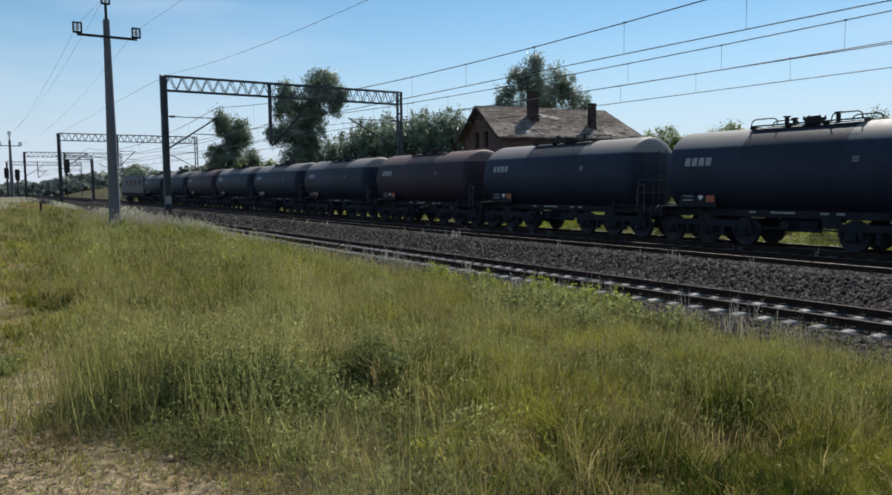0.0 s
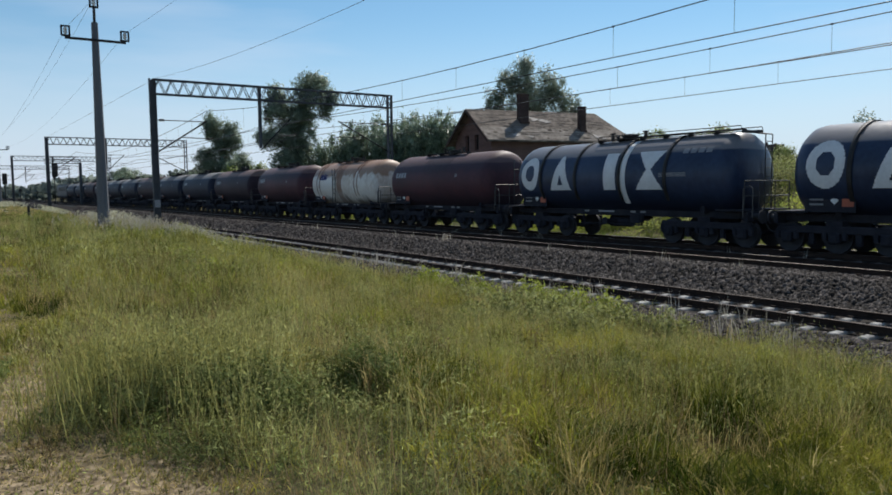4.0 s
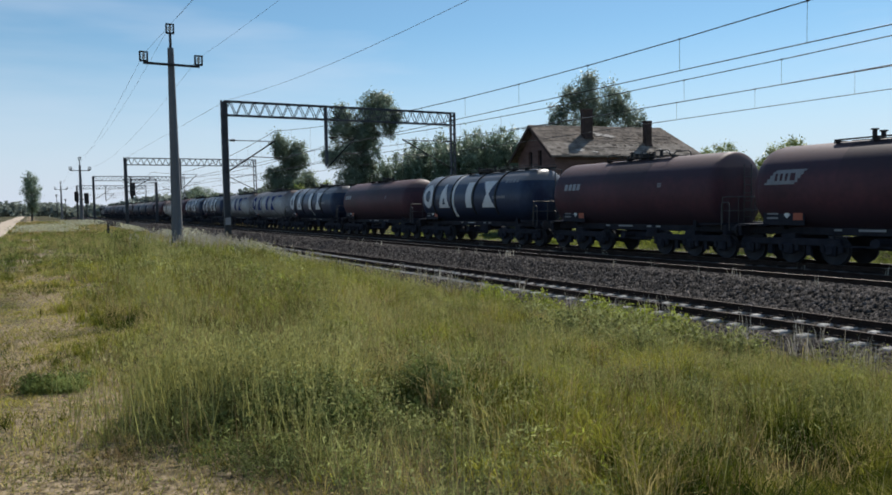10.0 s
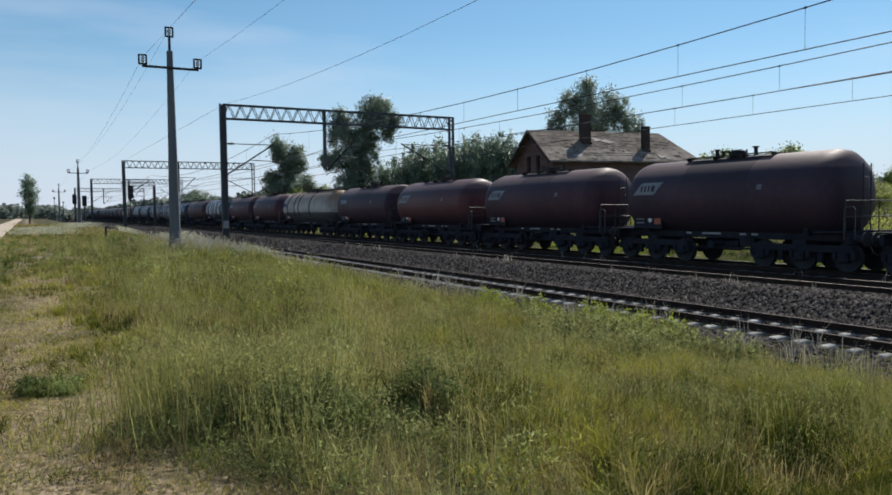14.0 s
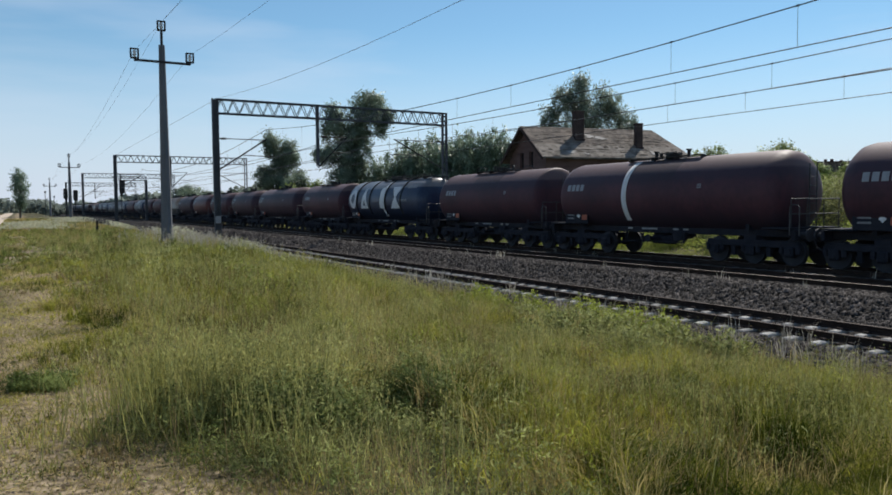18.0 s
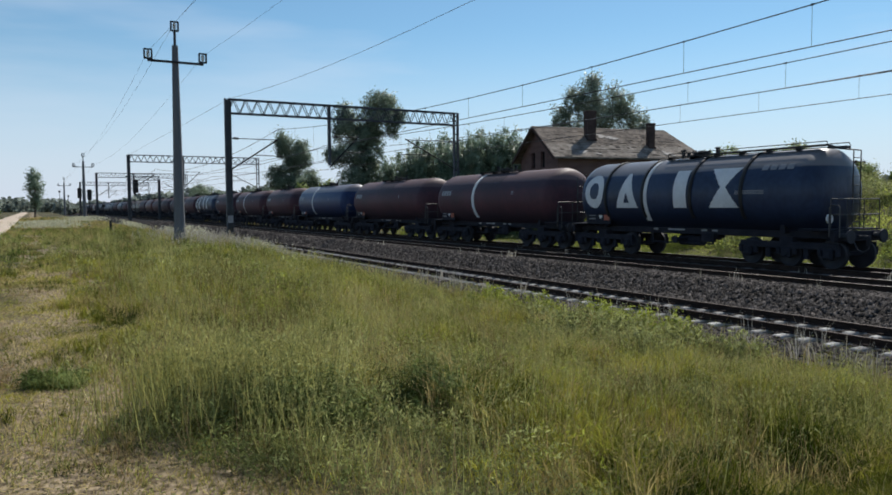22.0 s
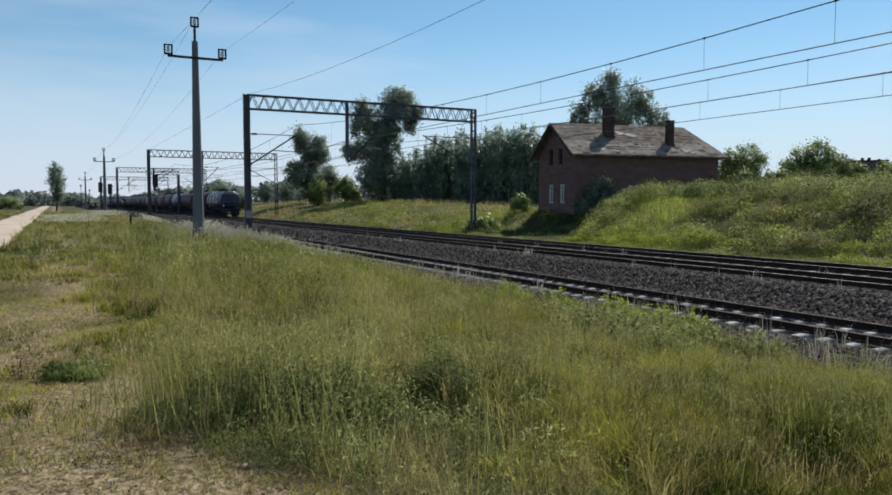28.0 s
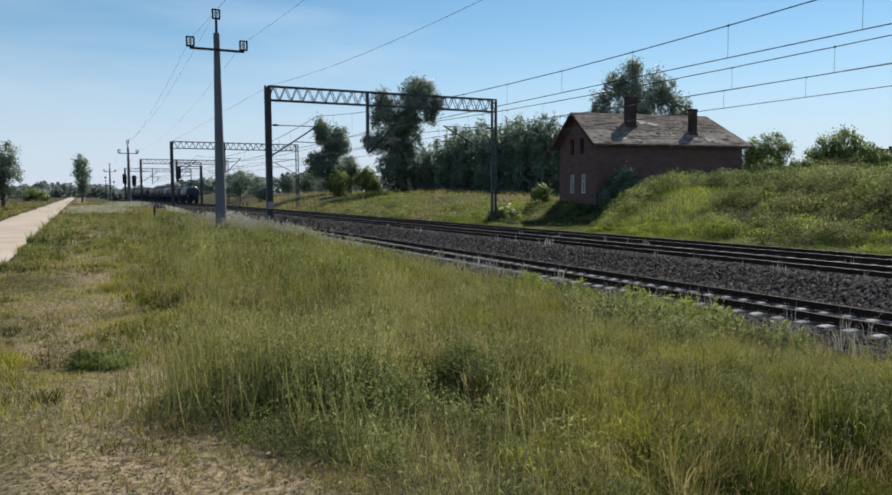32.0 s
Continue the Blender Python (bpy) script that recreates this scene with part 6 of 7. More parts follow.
sprig_x, sprig_y = scatter(60000, -1.6, 3.2, 2.5, 20, g)
ok = (bare(sprig_x, sprig_y) > 0.3) & in_view(sprig_x, sprig_y) & (drift(sprig_x, sprig_y, 1.3, 55, 0.25) > g.uniform(0, 1, len(sprig_x)))
sprig_x, sprig_y = sprig_x[ok], sprig_y[ok]
tagged(new("short_sprigs", blades(sprig_x, sprig_y, g.uniform(0.02, 0.10, len(sprig_x)), g.uniform(0.004, 0.009, len(sprig_x)), 1.1, g, GRASS, "short_sprigs", 1)), "short green sprigs in the trodden earth", "grass", kind="stuff")


bx, by = scatter(170000, -1.6, 3.4, 2.6, 24, g)
ok = (bare(bx, by) > 0.2 + 0.3 * g.uniform(0, 1, len(bx))) & in_view(bx, by)
bx, by = bx[ok], by[ok]
for mt, share, size, name, label in ((DRY, 0.45, 0.011, "dead_leaf_litter", "dead leaf scraps on the trodden earth"), (WEED, 0.8, 0.013, "ground_rosettes", "small green rosettes on the trodden earth"), (STONE, 0.5, 0.009, "loose_grit", "dark loose grit on the trodden earth")):
    pick = g.uniform(0, 1, len(bx)) < share * (0.7 if mt is not WEED else 0.4) * (0.6 + 0.6 * wobble(bx, by, 1.6, 91))
    c = np.stack([bx[pick], by[pick], ground_z(bx[pick], by[pick]) + 0.008], 1)
    v, f = leaf_quads(c, size, g)
    v[:, 2] = np.repeat(c[:, 2], 4) + (v[:, 2] - np.repeat(c[:, 2], 4)) * 0.5
    tagged(new(name, raw(name, v, f, mt)), label, "litter", kind="stuff")


sx, sy = scatter(700, 9.5, 14.0, 7.5, 34, g)
ok = g.uniform(0, 1, len(sx)) < 1.1 - smooth(11.5, 14.2, sx)
sx, sy = sx[ok], sy[ok]
tagged(new("tall_dry_stems", blades(sx, sy, g.uniform(0.45, 1.0, len(sx)) ** 1.6 * 0.95, 0.010 + 0.0005 * sy, 0.5, g, DRY, "tall_dry_stems")), "tall bleached stems standing at the edge of the ballast", "grass", kind="stuff")
stem_x, stem_y = [], []
for x0, x1, y0, y1, n, per in ((12.7, 14.1, 7.5, 30, 46, 9), (12.4, 13.6, 30, 60, 26, 9), (18.1, 18.6, 10, 48, 16, 5), (21.2, 21.6, 12, 48, 7, 5)):
    cx, cy = scatter(n, x0, x1, y0, y1, g)
    stem_x.append(np.repeat(cx, per) + 0.07 * g.normal(size=n * per))
    stem_y.append(np.repeat(cy, per) + 0.11 * g.normal(size=n * per))
stem_x, stem_y = np.concatenate(stem_x), np.concatenate(stem_y)
stem_h = np.where(stem_x > 18, g.uniform(0.2, 0.5, len(stem_x)), g.uniform(0.3, 0.8, len(stem_x)))
stem_me = blades(stem_x, stem_y, stem_h, 0.010 + 0.0005 * stem_y, 0.5, g, BLEACHED, "bleached_stems")
lift = np.repeat(np.where(stem_x > 12.3, np.maximum(bed_z(stem_x), ground_z(stem_x, stem_y)) - ground_z(stem_x, stem_y), 0), 5)
co = np.empty(3 * len(stem_me.vertices), np.float32)
stem_me.vertices.foreach_get("co", co)
co[2::3] += lift
stem_me.vertices.foreach_set("co", co)
stem_me.update()
tagged(new("bleached_stems", stem_me), "pale dead weed stems standing along the tracks", "grass", kind="stuff")
sx, sy = scatter(2600, 12.5, 14.2, 7.5, 60, g)
ok = drift(sx, sy, 1.6, 95, 0.35) > g.uniform(0, 1, len(sx))
sx, sy = sx[ok], sy[ok]
tagged(new("ballast_weeds", raw("ballast_weeds", *leaf_quads(np.stack([np.repeat(sx, 9) + g.normal(size=9 * len(sx)) * 0.09, np.repeat(sy, 9) + g.normal(size=9 * len(sx)) * 0.12, bed_z(np.repeat(sx, 9)) + g.uniform(0.0, 0.22, 9 * len(sx))], 1), 0.02, g), WEED)), "sparse green weeds growing in the ballast shoulder", "weeds", kind="stuff")


def under_house(x, y):
    a = radians(10)
    u = (x - 35.6) * math.cos(a) - (y - 45.7) * math.sin(a)
    v = (x - 35.6) * math.sin(a) + (y - 45.7) * math.cos(a)
    return (u > -0.1) & (u < 13.1) & (v > -0.1) & (v < 6.7)


def mown_gap(x, y):
    """Low-grown hollow between the far track and the gable."""
    return (x < 33.5) & (y - 0.35 * (x - 28) > 37.5) & (y < 51.0)


def bank_keep(x, y):
    return (x > 27.4) & (np.degrees(np.arctan2(x, y)) < 75)


for k, (n, y0, y1, x0, x1, hh, ww) in enumerate(((130000, 10, 62, 27.4, 48, 0.62, 0.026), (40000, 50, 150, 27.0, 75, 0.55, 0.09), (12000, 8, 46, 48, 85, 0.6, 0.08))):
    px, py = scatter(n, x0, x1, y0, y1, g)
    ok = bank_keep(px, py) & ~under_house(px, py)
    px, py = px[ok], py[ok]
    hgt = hh * np.where((px < 36) & (px > 29.5) & (py > 31.0) & (py < 45), 0.9, 0.34) * (0.7 + 0.4 * wobble(px, py, 5.0, 23)) * g.uniform(0.5, 1.3, len(px)) * np.where(mown_gap(px, py), 0.3, 1.0)
    tagged(new("bank_grass", blades(px, py, np.clip(hgt, 0.08, None), ww * g.uniform(0.6, 1.4, len(px)), 0.6, g, BANK, "bank_grass", 1)), "lush green grass and weeds on the bank behind the tracks", "grass", kind="stuff")


def weeds(name, spots, material, label, leaf, g):
    """Bushy clumps of leaves; each spot: x, y, radius, height, leaves."""
    for x, y, r, hh, n in spots:
        z0 = float(ground_z(x, y))
        t = thing(name, label, "weed", Matrix.Translation((x, y, z0)), "weed clumps")
        m = max(14, int(130 * r))
        d = g.uniform(-1, 1, (m, 2))
        bm = bmesh.new()
        tips = []
        for k in range(m):
            q = Vector((d[k, 0] * r, d[k, 1] * r, hh * g.uniform(0.45, 1.25) * (1.1 - 0.5 * np.hypot(*d[k]))))
            cylinder(bm, (q.x * 0.45, q.y * 0.45, -0.05), q, 0.005, 0.002, 3)
            tips.append(q)
        tagged(part("stalkwork", bm, material, t), kind="stuff")
        pick = g.integers(0, m, n)
        u = g.uniform(0.25, 1.0, n) ** 0.7
        tp = np.array([[*q] for q in tips])[pick]
        c = np.stack([tp[:, 0] * (0.45 + 0.55 * u), tp[:, 1] * (0.45 + 0.55 * u), tp[:, 2] * u], 1) + g.normal(size=(n, 3)) * (0.05, 0.05, 0.03)
        c[:, 2] = np.abs(c[:, 2])
        out = c / (r, r, hh) + (0, 0, 0.3)
        out /= np.linalg.norm(out, axis=1)[:, None]
        v, f, turned = leaf_quads(c, leaf * 1.25, g, 0.42 if leaf < 0.02 else 0.6, out)
        part("leaves", raw("leaves", v, f, material, normals=turned), None, t)


weeds("weed_clump", ((1.42, 5.75, 0.60, 0.60, 14000), (0.80, 5.6, 0.36, 0.22, 2200), (1.95, 5.5, 0.55, 0.50, 7000), (2.75, 5.35, 0.36, 0.56, 5000), (3.6, 6.1, 0.5, 0.38, 3500), (2.2, 4.9, 0.4, 0.24, 2000), (5.6, 5.0, 0.45, 0.40, 3200), (1.4, 4.5, 0.4, 0.22, 2200), (4.6, 7.4, 0.6, 0.35, 3000), (2.6, 8.0, 0.7, 0.3, 3000)), WEED, "grey-green bushy weed clump in the dry meadow", 0.012, g)
# darker leaves before the pale clumps stand in for their shaded near side
weeds("weed_clump", ((1.52, 5.45, 0.42, 0.38, 6500), (1.90, 5.30, 0.45, 0.35, 5500), (2.70, 5.15, 0.34, 0.44, 5000), (0.13, 7.95, 0.34, 0.15, 3800)), DEEP_WEED, "deep green, shade-dark bushy weed clump in the dry meadow", 0.015, g)
weeds("tall_weed", ((6.9, 9.5, 0.28, 0.62, 1300), (7.3, 10.1, 0.22, 0.5, 800)), WEED, "tall pale weed standing in the grass", 0.018, g)
weeds("leafy_weed", ((11.3, 12.5, 0.6, 0.78, 2400), (12.0, 11.5, 0.5, 0.72, 2000), (11.7, 13.7, 0.6, 0.74, 2000), (10.9, 14.9, 0.6, 0.7, 1700), (10.9, 11.3, 0.5, 0.75, 1900), (10.4, 16.4, 0.6, 0.66, 1500), (11.3, 17.2, 0.5, 0.6, 1200)), LUSH, "bright green leafy weed near the siding", 0.034, g)
weeds("leafy_weed", ((8.3, 10.2, 0.6, 0.62, 2200), (9.3, 10.6, 0.6, 0.66, 2200), (9.9, 9.4, 0.55, 0.66, 1900), (9.0, 12.5, 0.6, 0.58, 1600), (10.7, 8.8, 0.5, 0.6, 1500), (10.6, 12.8, 0.6, 0.62, 1500), (10.2, 10.9, 0.5, 0.68, 1700), (8.6, 8.9, 0.5, 0.55, 1600)), WEED, "grey-green leafy weed near the siding", 0.034, g)


def panicles(px, py, height, size, g, material, name, heads=6):
    """Grass in flower: a thin stalk and a loose tapering plume of small pale spikelets."""
    n = len(px)
    a = g.uniform(0, 6.283, n)
    bend = height * g.uniform(0.1, 0.5, n)
    way = np.stack([np.cos(a), np.sin(a)], 1)
    pz = ground_z(px, py)
    foot = np.stack([px, py, pz], 1)
    tip = np.stack([px + way[:, 0] * bend, py + way[:, 1] * bend, pz + height], 1)
    side = np.stack([-way[:, 1], way[:, 0], 0 * px], 1) * (size * 0.16)
    stalk = np.stack([foot - side, foot + side, tip], 1).reshape(-1, 3)
    u = g.uniform(0.68, 1.04, (n, heads))
    c = foot[:, None] + (tip - foot)[:, None] * u[..., None] + g.normal(size=(n, heads, 3)) * (size * 0.7 * (1.1 - u))[..., None] * 2.2
    up = (tip - foot) / np.linalg.norm(tip - foot, axis=1)[:, None]
    d = np.repeat(up[:, None], heads, 1) + 0.45 * g.normal(size=(n, heads, 3))
    w = g.normal(size=(n, heads, 3)) * size * 0.22
    s = size * g.uniform(0.6, 1.2, (n, heads, 1))
    plume = np.stack([c - d * s * 0.5, c + w, c + d * s * 0.7], 2).reshape(-1, 3)
    v = np.concatenate([stalk, plume])
    return raw(name, v, np.arange(len(v)).reshape(-1, 3), material)


for n, x0, x1, y0, y1, tall, size, seed in ((15000, 1.2, 12.0, 2.8, 10, 0.58, 0.022, 131), (9000, 1.5, 11.5, 10, 20, 0.62, 0.032, 133), (5000, -1.0, 12.0, 20, 44, 0.60, 0.055, 135)):
    px, py = scatter(n, x0, x1, y0, y1, g)
    ok = in_view(px, py) & (bare(px, py) < 0.3) & (drift(px, py, 3.0, seed, 0.12) > g.uniform(0, 1, n))
    px, py = px[ok], py[ok]
    tagged(new("flowering_grass", panicles(px, py, tall * g.uniform(0.55, 1.15, len(px)) * (0.85 + 0.25 * wobble(px, py, 3.5, 21)), size, g, STRAWY, "flowering_grass")), "grass in flower with loose pale plumes", "grass", kind="stuff")
px, py = 7.6 + 1.3 * g.normal(size=900), 36.0 + 4.5 * g.normal(size=900)
tagged(new("bleached_grass", panicles(px, py, g.uniform(0.4, 0.75, 900), 0.07, g, BLEACHED, "bleached_grass")), "bleached grass in flower beside the utility pole", "grass", kind="stuff")
for x, y, r, n in ((1.35, 5.9, 0.6, 420), (0.9, 5.7, 0.4, 160), (2.1, 5.8, 0.5, 220), (10.6, 11.2, 1.2, 260), (1.05, 6.0, 0.4, 300), (1.6, 5.75, 0.45, 260)):
    px, py = x + r * g.normal(size=n) * 0.7, y + r * g.normal(size=n) * 0.6
    tagged(new("flowering_grass", panicles(px, py, g.uniform(0.45, 0.78, n), 0.026, g, STRAWY, "flowering_grass")), "grass in flower standing over the weed clumps", "grass", kind="stuff")
weeds("dead_weed", ((-0.32, 8.0, 0.16, 0.24, 260), (6.3, 7.2, 0.22, 0.42, 420), (4.2, 6.4, 0.18, 0.40, 300)), SERE, "dead brown weed standing in the dry turf", 0.016, g)


def mounds(n, x0, x1, y0, y1, r0, r1, tall, leaves, size, material, near, seed, name, label, turn=1.0, keep=None):
    """Bushy weeds heaped in domes, growing in drifts."""
    px, py = scatter(n, x0, x1, y0, y1, g)
    d = turn * (wobble(px, py, 12.0, seed) + 0.5 * wobble(px, py, 4.0, seed + 1))
    ok = (keep or bank_keep)(px, py) & (d > near) & ~under_house(px, py) & (~mown_gap(px, py) | (tall < 0.36) | (keep is bank_end))
    px, py = px[ok], py[ok]
    r = g.uniform(r0, r1, len(px))
    hh = tall * r / r1 * g.uniform(0.6, 1.3, len(px))
    k = np.repeat(np.arange(len(px)), (1.2 * leaves * (r / r1) ** 1.5).astype(int) + 6)
    d = g.normal(size=(len(k), 3))
    d /= np.linalg.norm(d, axis=1)[:, None]
    d *= g.uniform(0.75, 1.12, (len(k), 1))
    x, y = px[k] + d[:, 0] * r[k], py[k] + d[:, 1] * r[k]
    ok = ~under_house(x, y)
    c = np.stack([x, y, ground_z(x, y) + np.abs(d[:, 2]) * hh[k]], 1)[ok]
    out = np.stack([d[:, 0], d[:, 1], np.abs(d[:, 2]) + 0.35], 1)[ok]
    out /= np.linalg.norm(out, axis=1)[:, None]
    v, f, turned = leaf_quads(c, size * 1.08 if size > 0.04 else size * 1.3, g, 0.5 if size > 0.02 else 0.3, out)
    tagged(new(name, raw(name, v, f, material, normals=turned)), label, "weeds", kind="stuff")


def foot_of_bank(x, y):
    return bank_keep(x, y) & (x < 30.8 + 0.6 * wobble(x, y, 5.0, 61))


def grassy_bank(x, y):
    """The tall-grass stretch of the slope, towards the house."""
    return bank_keep(x, y) & ~((x < 35.5) & (y > 31.5 + 2.0 * wobble(x, y, 6.0, 62)))


def crest(x, y):
    return bank_keep(x, y) & (x > 35.2 + 0.7 * wobble(x, y, 4.0, 63))


def bank_end(x, y):
    """The shoulder where the bank falls away beside the gable."""
    return (np.abs(y - 0.5 * (x - 30) - 38.2) < 1.3) & (x > 28.8)


mounds(520, 27.5, 31.4, 9, 43.5, 0.3, 0.68, 0.55, 210, 0.046, LUSH, -0.5, 51, "bank_weeds", "yellow-green leafy weeds along the foot of the bank", 1.0, foot_of_bank)
mounds(210, 28.5, 52, 9, 44, 0.6, 1.3, 1.3, 520, 0.062, BANK, -0.3, 57, "bank_weeds", "green bushy weeds in drifts on the bank", 1.0, grassy_bank)
mounds(230, 29.5, 55, 9, 44, 0.6, 1.25, 1.4, 620, 0.064, WEED, -0.3, 51, "bank_weeds", "grey-green tall weeds in drifts on the bank", -1.0, grassy_bank)
mounds(80, 29.5, 36, 17, 33, 0.6, 1.25, 1.3, 620, 0.064, SERE_WEED, -0.2, 76, "bank_weeds", "dull brownish weeds on the bank", 1.0, grassy_bank)
mounds(150, 29, 50, 12, 44, 0.5, 1.0, 1.05, 480, 0.062, DEEP_WEED, 0.0, 71, "bank_weeds", "dark nettle-like weeds on the bank", 1.0, grassy_bank)
mounds(120, 36.4, 41, 26, 45, 0.5, 1.0, 1.25, 520, 0.062, WEED, -0.8, 97, "bank_weeds", "grey-green tall weeds along the crest of the bank", 1.0, crest)
mounds(150, 35.0, 46, 14, 27, 0.45, 1.0, 0.8, 420, 0.060, WEED, -0.6, 97, "bank_weeds", "grey-green weeds along the crest of the bank", 1.0, crest)
mounds(110, 36.6, 42, 26, 45, 0.5, 1.0, 1.3, 520, 0.062, DEEP_WEED, -0.3, 91, "bank_weeds", "dark tall weeds along the crest of the bank", 1.0, crest)
mounds(60, 28.8, 37.5, 35.5, 45, 0.45, 0.95, 1.15, 480, 0.062, WEED, -3.0, 92, "bank_weeds", "grey-green weeds on the shoulder of the bank", 1.0, bank_end)
mounds(50, 29.2, 37.5, 35.5, 45, 0.4, 0.85, 1.05, 480, 0.062, DEEP_WEED, -3.0, 95, "bank_weeds", "deep green weeds on the shoulder of the bank", 1.0, bank_end)
mounds(45, 29.2, 37.5, 36, 45, 0.35, 0.8, 0.9, 330, 0.050, BANK, -3.0, 94, "bank_weeds", "green weeds on the shoulder of the bank", 1.0, bank_end)
# the dark leaf colour paints in the house's shadow beside the gable
mounds(120, 29.6, 35.8, 43.0, 51.5, 0.3, 0.8, 0.30, 130, 0.065, SHADOW_NETTLE, -3.0, 93, "bank_weeds", "nettles at the foot of the gable, dark with painted house shadow")
mounds(420, 27.8, 37, 46, 90, 0.4, 1.0, 0.75, 170, 0.07, WEED, -0.3, 81, "bank_weeds", "grey-green weeds in the field behind the line")
mounds(260, 27.8, 40, 48, 110, 0.4, 1.1, 0.85, 170, 0.075, LUSH, -0.1, 85, "bank_weeds", "yellow-green weeds in the field behind the line")
fx, fy = scatter(15000, 27.2, 60, 60, 150, g)
ok = bank_keep(fx, fy) & ~mown_gap(fx, fy) & (drift(fx, fy, 14.0, 45, 0.0) > g.uniform(0, 1, len(fx)))
fx, fy = fx[ok], fy[ok]
tagged(new("dry_field_grass", blades(fx, fy, g.uniform(0.3, 0.75, len(fx)), 0.08 * g.uniform(0.6, 1.4, len(fx)), 0.5, g, DRY, "dry_field_grass", 1)), "pale dry grass in the field behind the line", "grass", kind="stuff")


def open_meadow(x, y):
    return in_view(x, y) & (bare(x, y) < 0.35)


mounds(900, 0.5, 12.6, 3, 14, 0.10, 0.34, 0.46, 190, 0.015, WEED, -0.3, 101, "meadow_weeds", "feathery grey-green weeds among the grass", 1.0, open_meadow)
mounds(460, 2.0, 12.9, 3, 14, 0.10, 0.30, 0.42, 150, 0.016, LUSH, 0.0, 105, "meadow_weeds", "bright leafy weeds among the grass", 1.0, open_meadow)
mounds(300, 2.0, 12.9, 4.6, 14, 0.10, 0.34, 0.36, 190, 0.015, DEEP_WEED, 0.1, 109, "meadow_weeds", "dark leafy weeds among the grass", 1.0, open_meadow)
mounds(420, 0.5, 12.9, 14, 34, 0.2, 0.5, 0.42, 120, 0.026, WEED, 0.0, 111, "meadow_weeds", "feathery grey-green weeds among the grass", 1.0, open_meadow)
mounds(320, 4.0, 13.0, 14, 34, 0.2, 0.5, 0.40, 120, 0.026, LUSH, 0.0, 115, "meadow_weeds", "bright leafy weeds among the grass", 1.0, open_meadow)
mounds(35, 0.6, 3.0, 2.7, 5.4, 0.08, 0.24, 0.20, 200, 0.010, WEED, -3, 141, "meadow_weeds", "feathery grey-green weeds among the grass", 1.0, open_meadow)
mounds(190, 0.6, 3.0, 2.7, 5.4, 0.08, 0.24, 0.20, 220, 0.010, DEEP_WEED, -3, 143, "meadow_weeds", "deep green weeds among the grass", 1.0, open_meadow)
mounds(190, 0.6, 3.2, 2.7, 5.4, 0.08, 0.22, 0.22, 200, 0.009, SERE_WEED, -3, 145, "meadow_weeds", "dull brownish weeds among the grass", 1.0, open_meadow)
qx, qy = scatter(15000, 0.8, 12.4, 2.6, 18, g)
ok = open_meadow(qx, qy) & (drift(qx, qy, 2.0, 121, -0.1) > g.uniform(0, 1, len(qx)))
qx, qy = qx[ok], qy[ok]
tagged(new("brown_stems", blades(qx, qy, g.uniform(0.28, 0.66, len(qx)), g.uniform(0.004, 0.008, len(qx)), 0.4, g, SERE, "brown_stems", 1)), "thin brown stems standing above the grass", "grass", kind="stuff")


def blossoms(spots):
    """Pale flowering weeds in loose drifts."""
    c = []
    for x, y, r, n in spots:
        d = g.normal(size=(n, 2)) * r * 0.5
        px, py = x + d[:, 0], y + d[:, 1] * 2.2
        c.append(np.stack([px, py, ground_z(px, py) + g.uniform(0.25, 0.75, n)], 1))
    return raw("flowering_weeds", *leaf_quads(np.concatenate(c), 0.075, g, 0.6), BLOSSOM)


tagged(new("flowering_weeds", blossoms(((1.1, 65.0, 2.2, 2400), (5.3, 95.0, 2.4, 2200), (8.8, 79.5, 1.2, 1500), (9.6, 58.0, 1.1, 1500), (10.6, 66.0, 0.8, 900), (9.8, 47.0, 0.9, 900), (9.6, 36.0, 0.8, 600), (7.0, 38.5, 0.8, 400)))), "pale flowering weeds along the edge of the meadow", "weeds", kind="stuff")
stake = thing("marker_stake", "short dark wooden marker stake in the grass", "stake", Matrix.Translation((4.7, 56.0, float(ground_z(4.7, 56.0)))))
bm = bmesh.new()
box(bm, (0.15, 0.15, 0.85), (0, 0, 0.35), bevel=0.02)
part("post", bm, DARK_IRON, stake)
bm = bmesh.new()
box(bm, (0.19, 0.19, 0.06), (0, 0, 0.79), bevel=0.015)
part("cap", bm, DARK_IRON, stake)


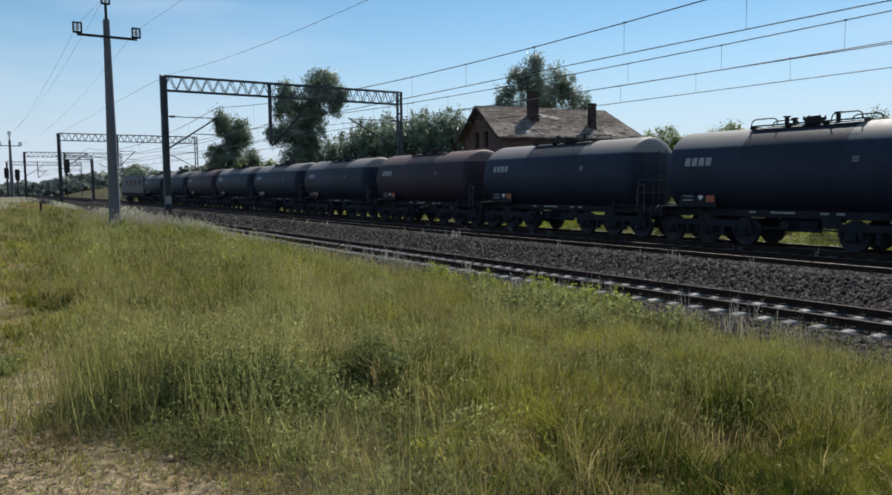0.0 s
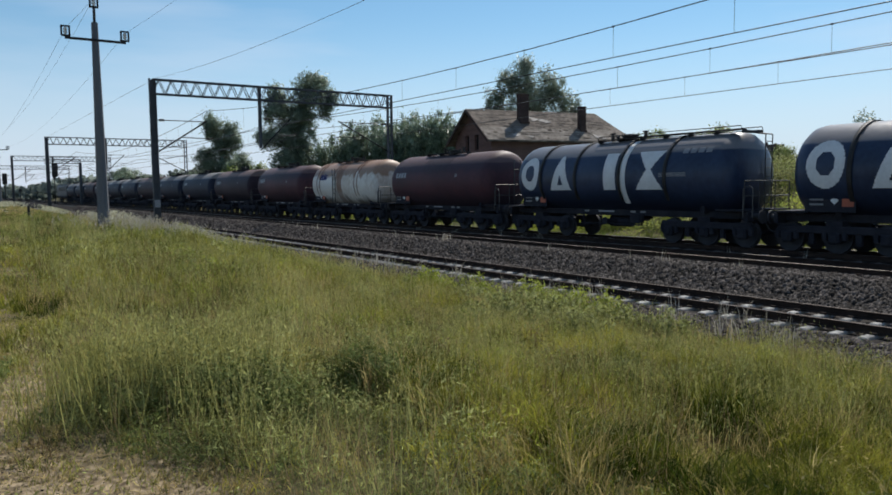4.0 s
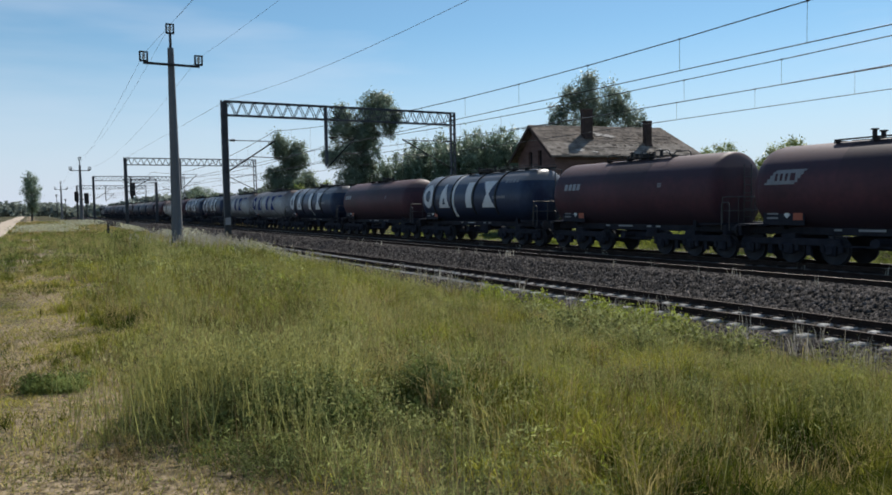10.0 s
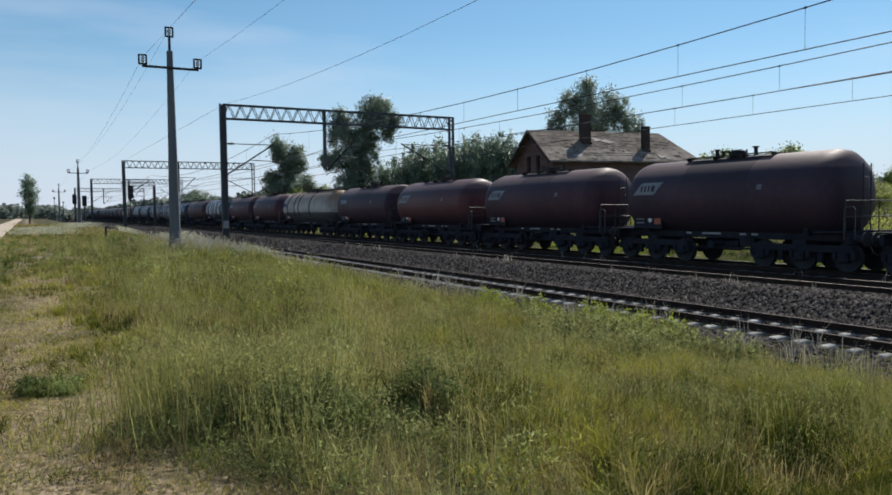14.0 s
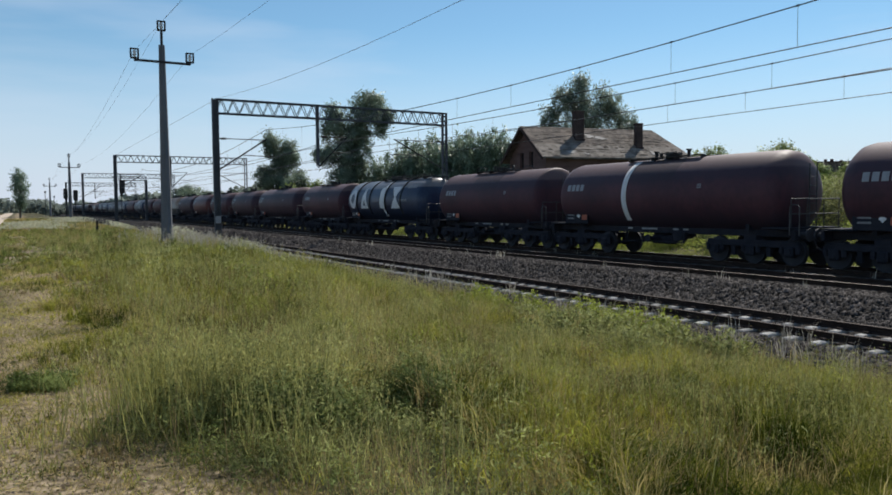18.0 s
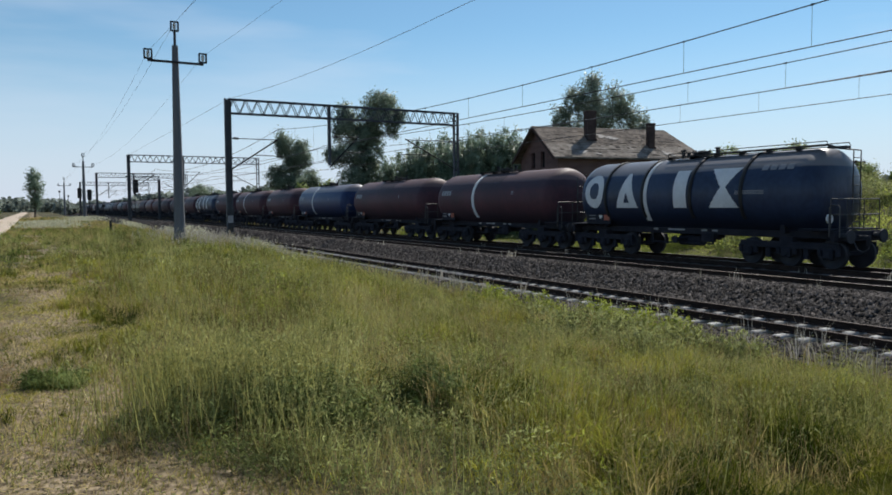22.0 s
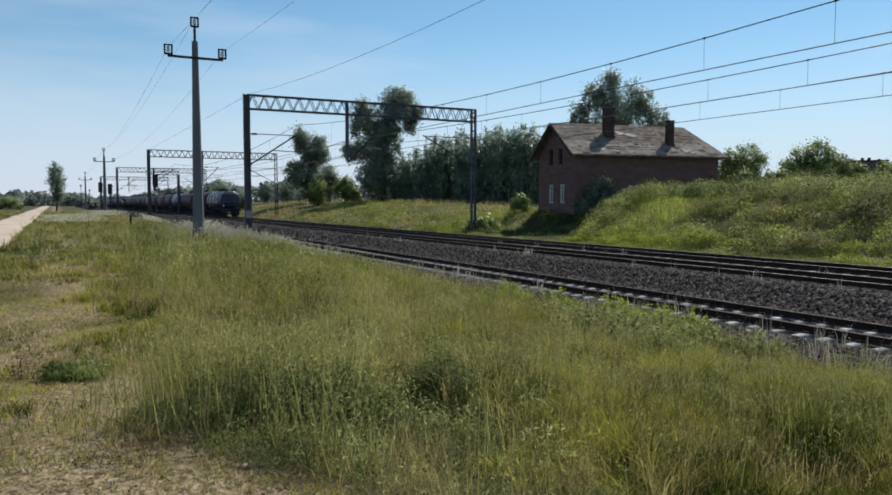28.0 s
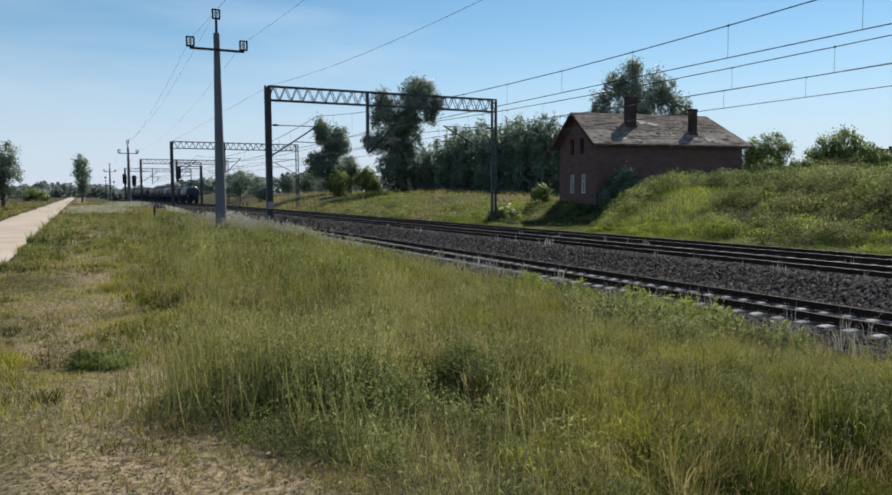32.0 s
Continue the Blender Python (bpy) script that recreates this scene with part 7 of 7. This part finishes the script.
def stones(n, y0, y1, bend, size, seed):
    """Crushed stone lying on the ballast where it is seen from nearby."""
    g = np.random.default_rng(seed)
    y = y0 + (y1 - y0) * g.uniform(0, 1, n) ** bend
    x = np.where(g.uniform(0, 1, n) < 0.68, g.uniform(16.75, 18.9, n), np.where(g.uniform(0, 1, n) < 0.82, g.uniform(12.9, 14.15, n), g.uniform(14.75, 16.05, n)))
    z = bed_z(x) + 0.012
    s = size * g.uniform(0.6, 1.4, (n, 1, 1)) * (1 + 0.012 * (y[:, None, None] - 4))
    quad = np.array([[-1, -1], [1, -1], [1, 1], [-1, 1]], float)
    foot = np.concatenate([quad[None] * g.uniform(0.8, 1.3, (n, 4, 1)), np.full((n, 4, 1), -0.7)], 2)
    crown = np.concatenate([quad[None] * g.uniform(0.35, 0.85, (n, 4, 1)) + g.uniform(-0.2, 0.2, (n, 1, 2)), g.uniform(0.2, 1.1, (n, 4, 1))], 2)
    v = np.concatenate([foot, crown], 1) * s * (0.85, 0.85, 0.75)
    a = g.uniform(0, 6.283, n)
    ca, sa = np.cos(a)[:, None], np.sin(a)[:, None]
    v = np.stack([v[..., 0] * ca - v[..., 1] * sa, v[..., 0] * sa + v[..., 1] * ca, v[..., 2]], -1) + np.stack([x, y, z], 1)[:, None]
    tri = np.array([[4, 5, 6], [4, 6, 7], [0, 1, 5], [0, 5, 4], [1, 2, 6], [1, 6, 5], [2, 3, 7], [2, 7, 6], [3, 0, 4], [3, 4, 7]])
    return raw("ballast_stones", v.reshape(-1, 3), (tri[None] + 8 * np.arange(n)[:, None, None]).reshape(-1, 3), STONE)


for args in ((32000, 4, 50, 1.5, 0.048, 77), (9000, 46, 135, 1.2, 0.066, 78)):
    tagged(new("ballast_stones", stones(*args)), "loose crushed grey stones along the tracks", "ballast", kind="stuff")


def motions():
    """The whole train rolls away along the far track at a steady pace."""
    for w, lag in TRAIN:
        walk(w, [(t, Matrix.Translation((FAR_X, SPEED * t - lag, 0.0))) for t in (0, 8, 16, 24, 32)])


motions()
